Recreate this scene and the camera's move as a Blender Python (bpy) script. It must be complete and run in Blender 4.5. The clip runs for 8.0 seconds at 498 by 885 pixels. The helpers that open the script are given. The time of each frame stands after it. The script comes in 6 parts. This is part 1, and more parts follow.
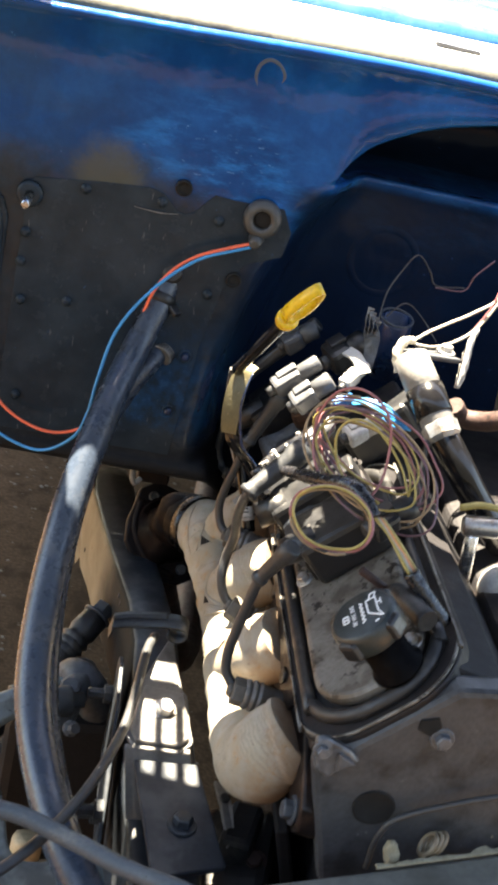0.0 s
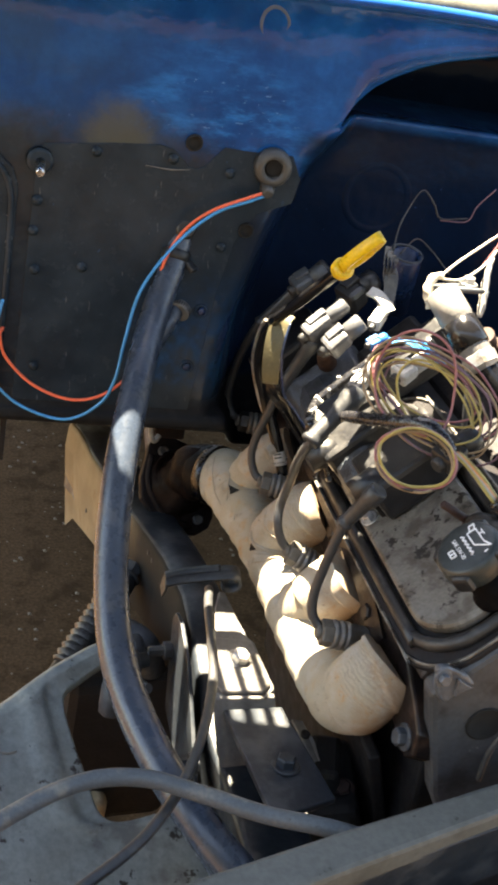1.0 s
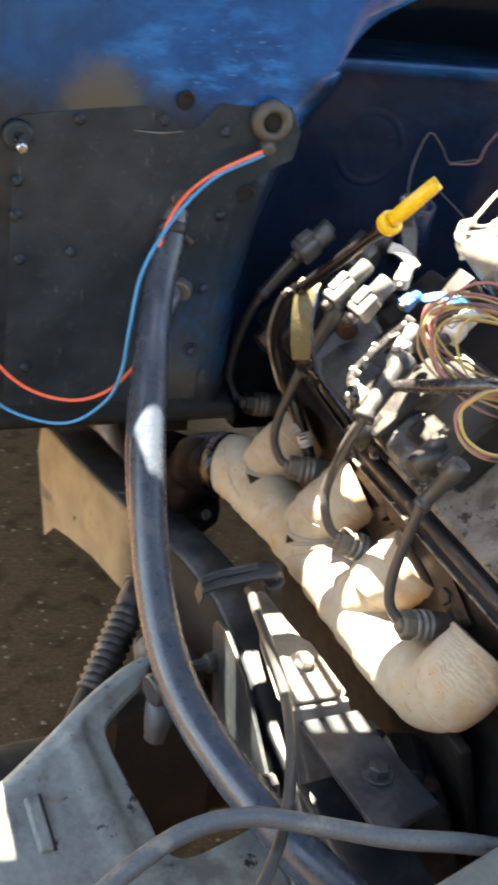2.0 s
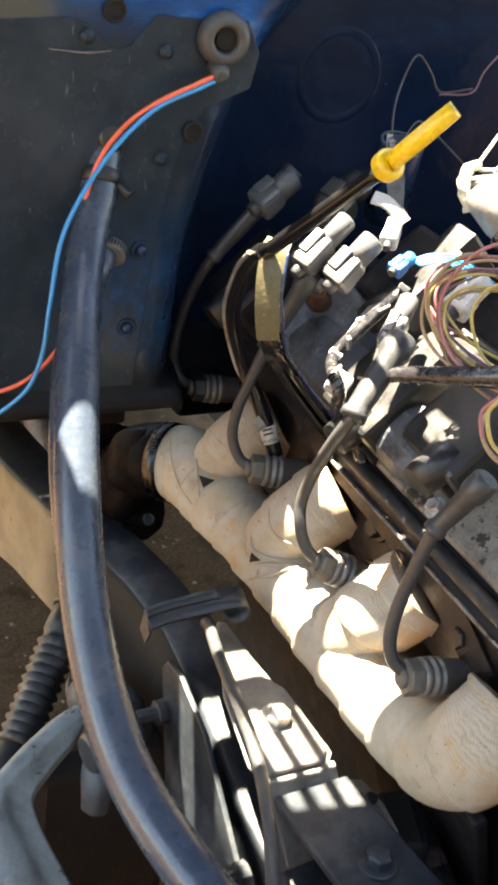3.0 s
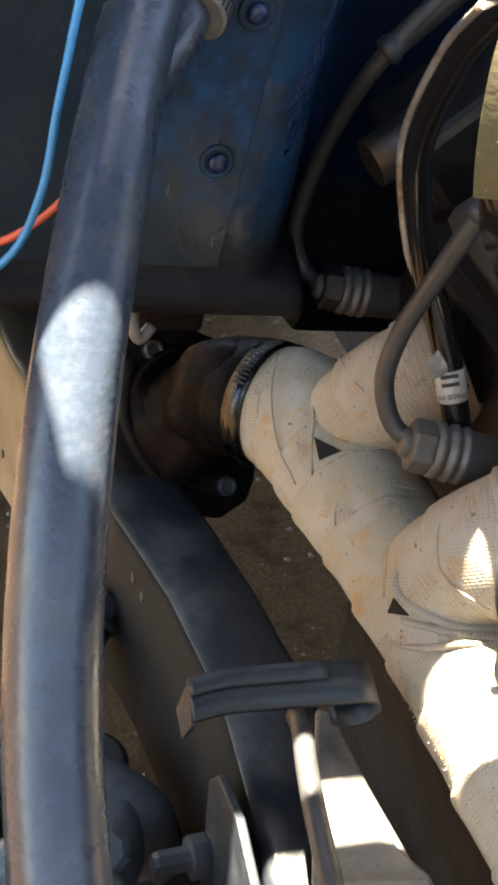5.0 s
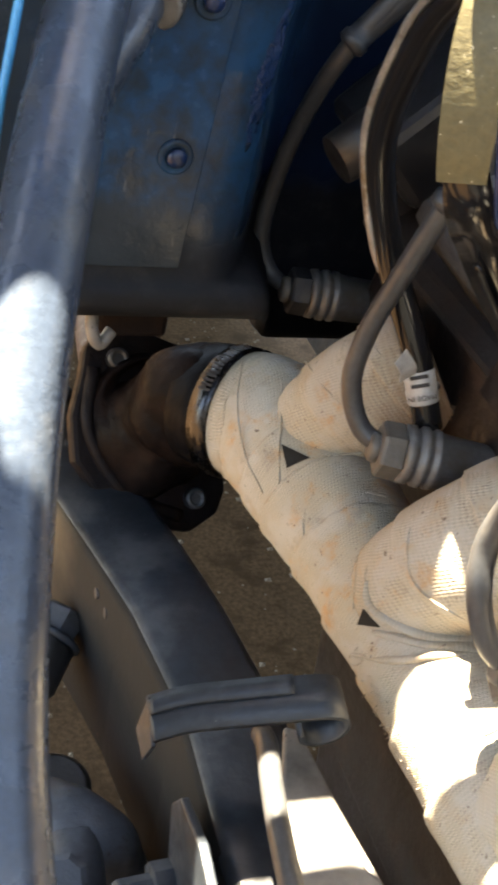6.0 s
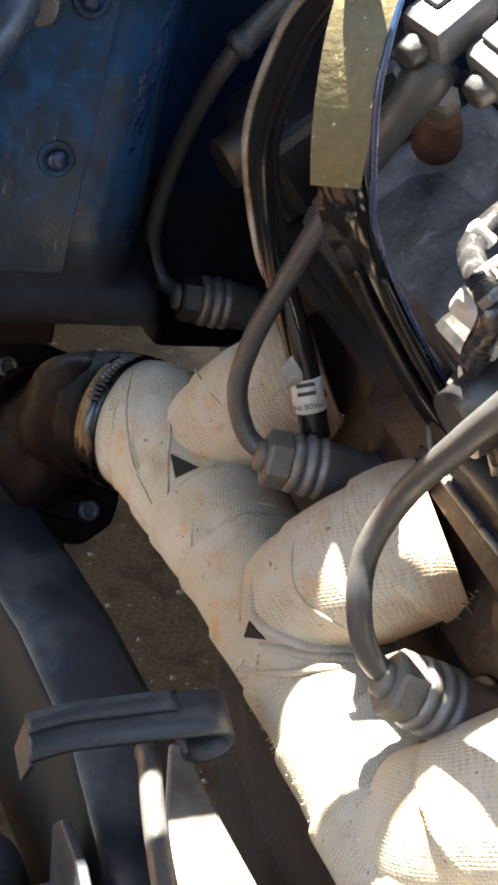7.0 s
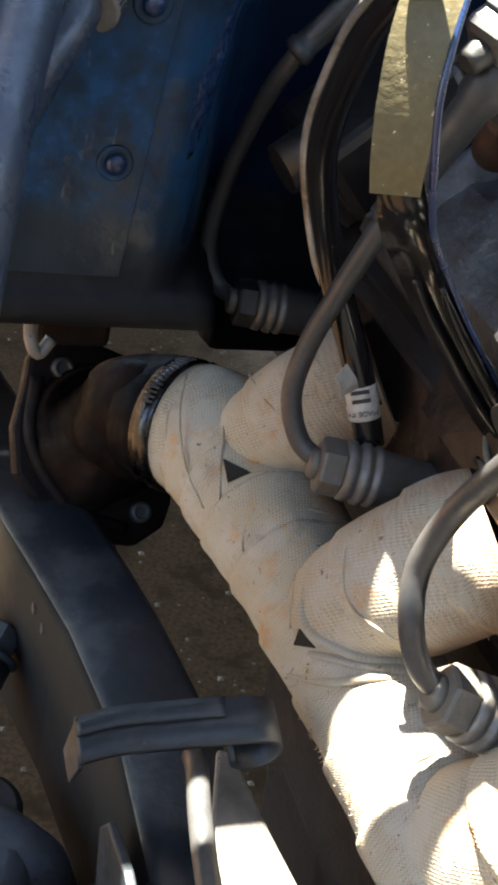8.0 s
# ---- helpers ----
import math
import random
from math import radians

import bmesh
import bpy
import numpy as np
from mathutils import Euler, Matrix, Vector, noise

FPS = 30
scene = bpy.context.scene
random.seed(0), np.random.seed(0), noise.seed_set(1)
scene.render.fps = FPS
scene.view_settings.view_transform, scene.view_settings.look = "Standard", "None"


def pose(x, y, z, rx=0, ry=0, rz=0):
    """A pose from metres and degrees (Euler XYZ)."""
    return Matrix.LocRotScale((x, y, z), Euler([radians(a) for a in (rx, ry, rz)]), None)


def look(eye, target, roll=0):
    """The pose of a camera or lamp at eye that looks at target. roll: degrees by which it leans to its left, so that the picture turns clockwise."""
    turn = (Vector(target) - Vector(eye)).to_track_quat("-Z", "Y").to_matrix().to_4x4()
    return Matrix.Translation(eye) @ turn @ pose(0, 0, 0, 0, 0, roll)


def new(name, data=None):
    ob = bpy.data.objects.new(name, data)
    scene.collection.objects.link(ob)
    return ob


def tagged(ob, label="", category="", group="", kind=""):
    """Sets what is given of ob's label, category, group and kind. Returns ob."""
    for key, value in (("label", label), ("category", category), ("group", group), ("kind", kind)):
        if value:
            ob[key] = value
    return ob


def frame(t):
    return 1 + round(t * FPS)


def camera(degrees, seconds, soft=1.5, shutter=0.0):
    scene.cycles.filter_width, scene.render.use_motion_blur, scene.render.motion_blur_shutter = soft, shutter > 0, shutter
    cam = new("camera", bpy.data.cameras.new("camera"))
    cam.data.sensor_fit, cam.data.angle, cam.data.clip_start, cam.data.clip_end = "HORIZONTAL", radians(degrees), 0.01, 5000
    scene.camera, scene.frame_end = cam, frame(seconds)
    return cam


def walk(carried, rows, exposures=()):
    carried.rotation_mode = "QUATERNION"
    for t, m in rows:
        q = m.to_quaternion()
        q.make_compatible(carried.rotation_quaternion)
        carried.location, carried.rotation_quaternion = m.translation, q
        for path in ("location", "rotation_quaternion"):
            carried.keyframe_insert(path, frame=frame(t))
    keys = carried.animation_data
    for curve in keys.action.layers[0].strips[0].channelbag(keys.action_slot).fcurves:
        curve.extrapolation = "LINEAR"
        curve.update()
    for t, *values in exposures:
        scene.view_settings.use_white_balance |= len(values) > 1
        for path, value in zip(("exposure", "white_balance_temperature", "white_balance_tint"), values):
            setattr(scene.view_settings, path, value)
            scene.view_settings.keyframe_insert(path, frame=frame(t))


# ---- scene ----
cam = camera(24.9, 8.0, 3.4, 0.3)
PATH = [
    (0, (0.079, -1.073, 1.383), (0.38, 0.71, 0.529), 14.2),
    (0.5, (-0.069, -1.101, 1.396), (0.469, 0.601, 0.495), 13.8),
    (1, (-0.094, -1.055, 1.376), (0.463, 0.632, 0.458), 11.9),
    (1.5, (-0.119, -0.991, 1.344), (0.449, 0.69, 0.421), 9.7),
    (2, (-0.182, -0.932, 1.321), (0.555, 0.678, 0.391), 8.4),
    (2.2, (-0.213, -0.904, 1.319), (0.655, 0.634, 0.38), 8.5),
    (3.3, (-0.059, -0.678, 1.213), (0.737, 0.856, 0.206), 9.9),
    (3.5, (-0.018, -0.624, 1.18), (0.698, 0.931, 0.146), 10.7),
    (4, (0.011, -0.529, 1.119), (0.679, 1.005, 0.023), 13.0),
    (4.5, (0.025, -0.473, 1.086), (0.657, 1.036, -0.065), 13.0),
    (5.8, (0.014, -0.422, 1.065), (0.718, 1.059, -0.08), 13.9),
    (6, (0.037, -0.432, 1.059), (0.717, 1.083, -0.055), 13.1),
    (6.5, (0.051, -0.433, 1.056), (0.846, 1.057, -0.015), 15.1),
    (7, (0.054, -0.43, 1.056), (0.864, 1.054, -0.013), 15.3),
    (7.5, (0.056, -0.428, 1.056), (0.845, 1.063, -0.017), 15.3),
    (8, (0.054, -0.427, 1.057), (0.78, 1.086, -0.032), 14.7),
]
walk(cam, [(t, look(eye, target, roll)) for t, eye, target, roll in PATH], [(0, 4.12, 8000, 9), (0.5, 4.22, 8400, 9), (1.0, 4.15, 8600, 9), (1.5, 4.45, 8600, 9), (2.0, 4.65, 8600, 9), (3.5, 4.53, 8300, 9), (4.5, 4.4, 8000, 9), (6.0, 4.92, 8500, 9), (6.5, 4.85, 7450, 8.5), (7.0, 4.65, 7450, 8.5), (8, 4.32, 7300, 8.5)])

# ---- light ----
world = bpy.data.worlds.new("sky")
scene.world = world
world.use_nodes = True
wn = world.node_tree.nodes
sky = wn.new("ShaderNodeTexSky")
sky.sky_type, sky.sun_disc = "NISHITA", False
SUN = Vector((-0.22, 0.348, 1.0)).normalized()
sky.sun_elevation = math.asin(SUN.z)
sky.sun_rotation = math.atan2(SUN.x, SUN.y)
world.node_tree.links.new(sky.outputs[0], wn["Background"].inputs[0])
wn["Background"].inputs[1].default_value = 0.065
sun = new("sun", bpy.data.lights.new("sun", "SUN"))
sun.data.energy, sun.data.angle, sun.data.color = 5.0, radians(0.5), (1.0, 0.95, 0.86)
sun.matrix_world = look(SUN * 5, (0, 0, 0))


# ---- materials ----
def nodes_of(name):
    m = bpy.data.materials.new(name)
    m.use_nodes = True
    t = m.node_tree
    return m, t, t.nodes["Principled BSDF"]


def noise_node(t, co, scale, detail=4.0, rough=0.6):
    n = t.nodes.new("ShaderNodeTexNoise")
    n.inputs["Scale"].default_value, n.inputs["Detail"].default_value, n.inputs["Roughness"].default_value = scale, detail, rough
    t.links.new(co, n.inputs["Vector"])
    return n.outputs["Fac"]


def ramp(t, fac, lo, hi):
    n = t.nodes.new("ShaderNodeMapRange")
    n.interpolation_type = "SMOOTHSTEP"
    n.inputs["From Min"].default_value, n.inputs["From Max"].default_value = lo, hi
    t.links.new(fac, n.inputs["Value"])
    return n.outputs["Result"]


def blend(t, fac, a, b):
    n = t.nodes.new("ShaderNodeMix")
    n.data_type = "RGBA"
    for sock, v in ((n.inputs[6], a), (n.inputs[7], b)):
        if isinstance(v, tuple):
            sock.default_value = (*v, 1)
        else:
            t.links.new(v, sock)
    t.links.new(fac, n.inputs[0])
    return n.outputs[2]


def mathn(t, op, a, b=0.0):
    n = t.nodes.new("ShaderNodeMath")
    n.operation = op
    for i, v in enumerate((a, b)):
        if isinstance(v, (int, float)):
            n.inputs[i].default_value = v
        else:
            t.links.new(v, n.inputs[i])
    return n.outputs[0]


def surface(name, base, rough=0.5, metal=0.0, stain=None, amount=0.5, scale=25, speck=None, speck_amount=0.35, speck_scale=180,
            grain=0.15, bump=0.15, bump_scale=400, coat=0.0, rough_var=0.15, spec=0.5):
    """A worn surface: base colour, large stains, small specks, fine grain and relief, all in real sizes."""
    m, t, p = nodes_of(name)
    co = t.nodes.new("ShaderNodeTexCoord").outputs["Object"]
    fine = noise_node(t, co, bump_scale, 3)
    big = noise_node(t, co, scale, 5)
    col = blend(t, ramp(t, fine, 0.25, 0.75), tuple(c * (1 - grain) for c in base), tuple(min(1, c * (1 + grain)) for c in base))
    if stain:
        col = blend(t, ramp(t, big, 0.68 - amount * 0.4, 0.86 - amount * 0.4), col, stain)
    if speck:
        s = noise_node(t, co, speck_scale, 4, 0.7)
        col = blend(t, ramp(t, s, 0.72 - speck_amount * 0.35, 0.78 - speck_amount * 0.35), col, speck)
    t.links.new(col, p.inputs["Base Color"])
    r = ramp(t, noise_node(t, co, scale * 2.3, 4), 0.2, 0.8)
    n = t.nodes.new("ShaderNodeMapRange")
    n.inputs["To Min"].default_value, n.inputs["To Max"].default_value = max(0.03, rough - rough_var), min(1, rough + rough_var)
    t.links.new(r, n.inputs["Value"])
    t.links.new(n.outputs[0], p.inputs["Roughness"])
    p.inputs["Metallic"].default_value, p.inputs["Coat Weight"].default_value = metal, coat
    p.inputs["Specular IOR Level"].default_value = spec
    b = t.nodes.new("ShaderNodeBump")
    b.inputs["Strength"].default_value, b.inputs["Distance"].default_value = bump, 0.001
    t.links.new(mathn(t, "ADD", fine, mathn(t, "MULTIPLY", big, 0.6)), b.inputs["Height"])
    t.links.new(b.outputs[0], p.inputs["Normal"])
    return m


def stretched(t, co, turn, size):
    n = t.nodes.new("ShaderNodeMapping")
    n.inputs["Rotation"].default_value = turn
    n.inputs["Scale"].default_value = size
    t.links.new(co, n.inputs["Vector"])
    return n.outputs[0]


def make_firewall_paint():
    """Glossy blue with black sprayed over the lower part, in a cloudy edge, with chips, rubbed streaks and dull dusty
    patches; shade inside the arch is painted near-black.
    """
    m, t, p = nodes_of("firewall_paint")
    co = t.nodes.new("ShaderNodeTexCoord").outputs["Object"]
    xyz = t.nodes.new("ShaderNodeSeparateXYZ")
    t.links.new(co, xyz.inputs[0])
    cloud = noise_node(t, co, 9, 5)
    fine = noise_node(t, co, 60, 5, 0.7)
    dust = noise_node(t, co, 14, 6, 0.65)
    # the overspray's edge stands higher towards -x and falls away right of the plate
    edge = mathn(t, "ADD", xyz.outputs[2], mathn(t, "MULTIPLY", mathn(t, "SUBTRACT", cloud, 0.5), 0.10))
    edge = mathn(t, "ADD", edge, mathn(t, "MULTIPLY", mathn(t, "SUBTRACT", fine, 0.5), 0.02))
    side = ramp(t, xyz.outputs[0], 0.13, 0.24)
    edge = mathn(t, "ADD", edge, mathn(t, "MULTIPLY", side, 0.03))
    spray_and_shade = ramp(t, edge, 1.155, 1.10)
    lower = ramp(t, xyz.outputs[2], 1.08, 0.95)
    right = ramp(t, xyz.outputs[0], 0.19, 0.25)
    keep = mathn(t, "MULTIPLY", right, mathn(t, "SUBTRACT", 1.0, mathn(t, "MULTIPLY", lower, 0.7)))
    spray_and_shade = mathn(t, "MULTIPLY", spray_and_shade, mathn(t, "SUBTRACT", 1.0, mathn(t, "MULTIPLY", keep, 0.12)))
    blue = blend(t, ramp(t, dust, 0.35, 0.75), (0.0018, 0.036, 0.145), (0.0025, 0.078, 0.27))
    haze = mathn(t, "MULTIPLY", ramp(t, xyz.outputs[0], 0.16, -0.04), ramp(t, cloud, 0.35, 0.6))
    blue = blend(t, mathn(t, "MULTIPLY", haze, 0.5), blue, (0.018, 0.044, 0.078))
    streak = noise_node(t, stretched(t, co, (0, -0.75, 0), (12, 12, 34)), 1.0, 5, 0.7)
    near = mathn(t, "MULTIPLY", ramp(t, edge, 1.24, 1.15), ramp(t, edge, 1.09, 1.14))
    blue = blend(t, mathn(t, "MULTIPLY", mathn(t, "MULTIPLY", ramp(t, streak, 0.45, 0.7), mathn(t, "MULTIPLY", near, ramp(t, xyz.outputs[0], 0.03, 0.15))), 0.85), blue, (0.01, 0.18, 0.52))
    chip = mathn(t, "MULTIPLY", ramp(t, noise_node(t, co, 120, 5, 0.7), 0.64, 0.68), ramp(t, noise_node(t, co, 11, 3), 0.5, 0.62))
    def spot(x, z, a, b):
        u = mathn(t, "MULTIPLY", mathn(t, "SUBTRACT", xyz.outputs[0], x), 1 / a)
        v = mathn(t, "MULTIPLY", mathn(t, "SUBTRACT", xyz.outputs[2], z), 1 / b)
        q = mathn(t, "ADD", mathn(t, "MULTIPLY", u, u), mathn(t, "MULTIPLY", v, v))
        return mathn(t, "ADD", q, mathn(t, "MULTIPLY", mathn(t, "SUBTRACT", fine, 0.5), 1.4))
    rubbed = mathn(t, "MULTIPLY", ramp(t, spot(0.17, 1.155, 0.085, 0.045), 1.2, 0.0), ramp(t, noise_node(t, stretched(t, co, (0, -0.6, 0), (70, 70, 190)), 1.0, 5, 0.7), 0.60, 0.68))
    chip = mathn(t, "MAXIMUM", chip, rubbed)
    blue = blend(t, mathn(t, "MULTIPLY", chip, 0.55), blue, (0.09, 0.24, 0.48))
    olive = ramp(t, spot(0.066, 1.115, 0.036, 0.042), 1.5, 0.1)
    black = blend(t, ramp(t, dust, 0.4, 0.7), (0.010, 0.017, 0.026), (0.018, 0.029, 0.042))
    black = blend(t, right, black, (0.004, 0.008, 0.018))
    black = blend(t, mathn(t, "MULTIPLY", chip, 0.5), black, (0.02, 0.07, 0.2))
    thin = mathn(t, "MULTIPLY", mathn(t, "MULTIPLY", ramp(t, xyz.outputs[2], 1.01, 0.92), ramp(t, xyz.outputs[0], 0.13, 0.18)), ramp(t, xyz.outputs[0], 0.26, 0.215))
    thin = mathn(t, "MULTIPLY", thin, ramp(t, xyz.outputs[2], 0.846, 0.880))
    black = blend(t, mathn(t, "MULTIPLY", thin, ramp(t, fine, 0.25, 0.65)), black, (0.008, 0.042, 0.10))
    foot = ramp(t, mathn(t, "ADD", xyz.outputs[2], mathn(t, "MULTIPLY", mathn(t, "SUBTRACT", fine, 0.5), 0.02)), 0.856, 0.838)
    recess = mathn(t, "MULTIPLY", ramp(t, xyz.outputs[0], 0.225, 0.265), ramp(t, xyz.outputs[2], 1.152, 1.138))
    # inside the arch the black stands in for shade, painted into the colour
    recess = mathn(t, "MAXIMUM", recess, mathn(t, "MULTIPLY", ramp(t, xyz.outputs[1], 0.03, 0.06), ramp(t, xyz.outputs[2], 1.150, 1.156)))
    spray_and_shade = mathn(t, "MAXIMUM", spray_and_shade, mathn(t, "MULTIPLY", recess, 0.94))
    col = blend(t, mathn(t, "MULTIPLY", olive, 0.7), blend(t, spray_and_shade, blue, black), (0.075, 0.075, 0.056))
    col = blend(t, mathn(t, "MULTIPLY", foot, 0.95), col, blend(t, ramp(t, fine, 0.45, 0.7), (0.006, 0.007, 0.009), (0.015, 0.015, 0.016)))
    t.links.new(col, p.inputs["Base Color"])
    r = t.nodes.new("ShaderNodeMapRange")
    r.inputs["To Min"].default_value, r.inputs["To Max"].default_value = 0.10, 0.26
    t.links.new(mathn(t, "ADD", mathn(t, "MAXIMUM", mathn(t, "MULTIPLY", spray_and_shade, 0.6), ramp(t, dust, 0.45, 0.8)), mathn(t, "MULTIPLY", foot, 2.5)), r.inputs["Value"])
    r.clamp = False
    t.links.new(r.outputs[0], p.inputs["Roughness"])
    # gloss is cut in the recess to keep it dark
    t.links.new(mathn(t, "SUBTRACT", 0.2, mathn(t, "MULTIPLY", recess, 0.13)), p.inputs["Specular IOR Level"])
    b = t.nodes.new("ShaderNodeBump")
    b.inputs["Strength"].default_value, b.inputs["Distance"].default_value = 0.5, 0.006
    t.links.new(mathn(t, "ADD", mathn(t, "ADD", noise_node(t, co, 16, 3), mathn(t, "MULTIPLY", fine, 0.12)), mathn(t, "MULTIPLY", noise_node(t, co, 5, 2), 1.5)), b.inputs["Height"])
    t.links.new(b.outputs[0], p.inputs["Normal"])
    return m


def make_plate_paint():
    """Satin black brushed on thin: blue shows through towards the foot, with scratches, drips and pale chips."""
    m, t, p = nodes_of("black_plate_paint")
    co = t.nodes.new("ShaderNodeNewGeometry").outputs["Position"]
    xyz = t.nodes.new("ShaderNodeSeparateXYZ")
    t.links.new(co, xyz.inputs[0])
    big, mid, fine = noise_node(t, co, 18, 5), noise_node(t, co, 55, 5, 0.65), noise_node(t, co, 240, 3)
    foot = ramp(t, mathn(t, "ADD", xyz.outputs[2], mathn(t, "MULTIPLY", mathn(t, "SUBTRACT", big, 0.5), 0.14)), 1.0, 0.9)
    col = blend(t, ramp(t, big, 0.35, 0.7), (0.014, 0.022, 0.031), (0.025, 0.037, 0.050))
    foot = mathn(t, "MULTIPLY", mathn(t, "MULTIPLY", foot, ramp(t, xyz.outputs[0], 0.09, 0.14)), ramp(t, mathn(t, "ADD", xyz.outputs[2], mathn(t, "MULTIPLY", mathn(t, "SUBTRACT", mid, 0.5), 0.04)), 0.856, 0.888))
    col = blend(t, mathn(t, "MULTIPLY", foot, ramp(t, mid, 0.3, 0.7)), col, (0.010, 0.056, 0.14))
    col = blend(t, mathn(t, "MULTIPLY", ramp(t, noise_node(t, stretched(t, co, (0, -0.4, 0), (260, 260, 50)), 1.0, 3), 0.68, 0.73), 0.5), col, (0.12, 0.13, 0.14))
    col = blend(t, mathn(t, "MULTIPLY", ramp(t, noise_node(t, co, 95, 4, 0.7), 0.69, 0.72), 0.6), col, (0.03, 0.09, 0.2))
    t.links.new(col, p.inputs["Base Color"])
    r = t.nodes.new("ShaderNodeMapRange")
    r.inputs["To Min"].default_value, r.inputs["To Max"].default_value = 0.12, 0.32
    t.links.new(ramp(t, mid, 0.25, 0.75), r.inputs["Value"])
    t.links.new(r.outputs[0], p.inputs["Roughness"])
    p.inputs["Specular IOR Level"].default_value = 0.12
    b = t.nodes.new("ShaderNodeBump")
    b.inputs["Strength"].default_value, b.inputs["Distance"].default_value = 0.4, 0.002
    t.links.new(mathn(t, "ADD", mathn(t, "ADD", big, mathn(t, "MULTIPLY", mid, 0.5)), mathn(t, "MULTIPLY", fine, 0.12)), b.inputs["Height"])
    t.links.new(b.outputs[0], p.inputs["Normal"])
    return m


def make_wrap():
    """Woven glass-fibre tape: a fine twill in the tape's own length and breadth, with scorched and rusty patches."""
    m, t, p = nodes_of("exhaust_wrap")
    tc = t.nodes.new("ShaderNodeTexCoord")
    co, uv = tc.outputs["Object"], tc.outputs["UV"]
    sep = t.nodes.new("ShaderNodeSeparateXYZ")
    t.links.new(uv, sep.inputs[0])
    # rows of short slanting threads
    warp = mathn(t, "MULTIPLY", mathn(t, "SUBTRACT", noise_node(t, co, 110, 3), 0.5), 0.0042)
    row = mathn(t, "ADD", sep.outputs[1], warp)
    a = mathn(t, "SINE", mathn(t, "MULTIPLY", mathn(t, "ADD", sep.outputs[0], mathn(t, "MULTIPLY", row, 0.5)), 2 * math.pi / 0.0015))
    bb = mathn(t, "SINE", mathn(t, "MULTIPLY", row, 2 * math.pi / 0.0017))
    weave = mathn(t, "MULTIPLY", mathn(t, "ADD", mathn(t, "MULTIPLY", a, bb), mathn(t, "MULTIPLY", bb, 0.5)), ramp(t, noise_node(t, co, 170, 3, 0.65), 0.32, 0.68))
    thread = ramp(t, weave, -0.8, 0.8)
    big = noise_node(t, co, 22, 5, 0.65)
    mid = noise_node(t, co, 70, 5, 0.7)
    col = blend(t, thread, (0.205, 0.182, 0.142), (0.365, 0.325, 0.258))
    col = blend(t, mathn(t, "MULTIPLY", ramp(t, big, 0.45, 0.68), 0.5), col, (0.31, 0.258, 0.18))
    col = blend(t, mathn(t, "MULTIPLY", ramp(t, noise_node(t, co, 30, 4), 0.46, 0.62), 0.55), col, (0.335, 0.315, 0.28))
    col = blend(t, mathn(t, "MULTIPLY", ramp(t, noise_node(t, co, 48, 5, 0.7), 0.56, 0.70), 0.5), col, (0.155, 0.137, 0.115))
    col = blend(t, mathn(t, "MULTIPLY", ramp(t, mid, 0.52, 0.74), 0.42), col, (0.27, 0.17, 0.085))
    col = blend(t, mathn(t, "MULTIPLY", ramp(t, mathn(t, "MULTIPLY", mid, big), 0.29, 0.43), 0.6), col, (0.36, 0.19, 0.07))
    col = blend(t, mathn(t, "MULTIPLY", ramp(t, noise_node(t, co, 300, 3), 0.66, 0.72), 0.8), col, (0.07, 0.05, 0.04))
    place = t.nodes.new("ShaderNodeSeparateXYZ")
    t.links.new(t.nodes.new("ShaderNodeNewGeometry").outputs["Position"], place.inputs[0])
    creep = ramp(t, mathn(t, "ADD", place.outputs[0], mathn(t, "MULTIPLY", mathn(t, "SUBTRACT", noise_node(t, co, 55, 5, 0.7), 0.5), 0.07)), 0.250, 0.286)
    col = blend(t, mathn(t, "MULTIPLY", creep, 0.62), col, (0.23, 0.115, 0.045))
    t.links.new(col, p.inputs["Base Color"])
    p.inputs["Roughness"].default_value = 0.9
    b = t.nodes.new("ShaderNodeBump")
    b.inputs["Strength"].default_value, b.inputs["Distance"].default_value = 0.38, 0.0007
    t.links.new(mathn(t, "ADD", weave, mathn(t, "MULTIPLY", mid, 2.0)), b.inputs["Height"])
    t.links.new(b.outputs[0], p.inputs["Normal"])
    return m


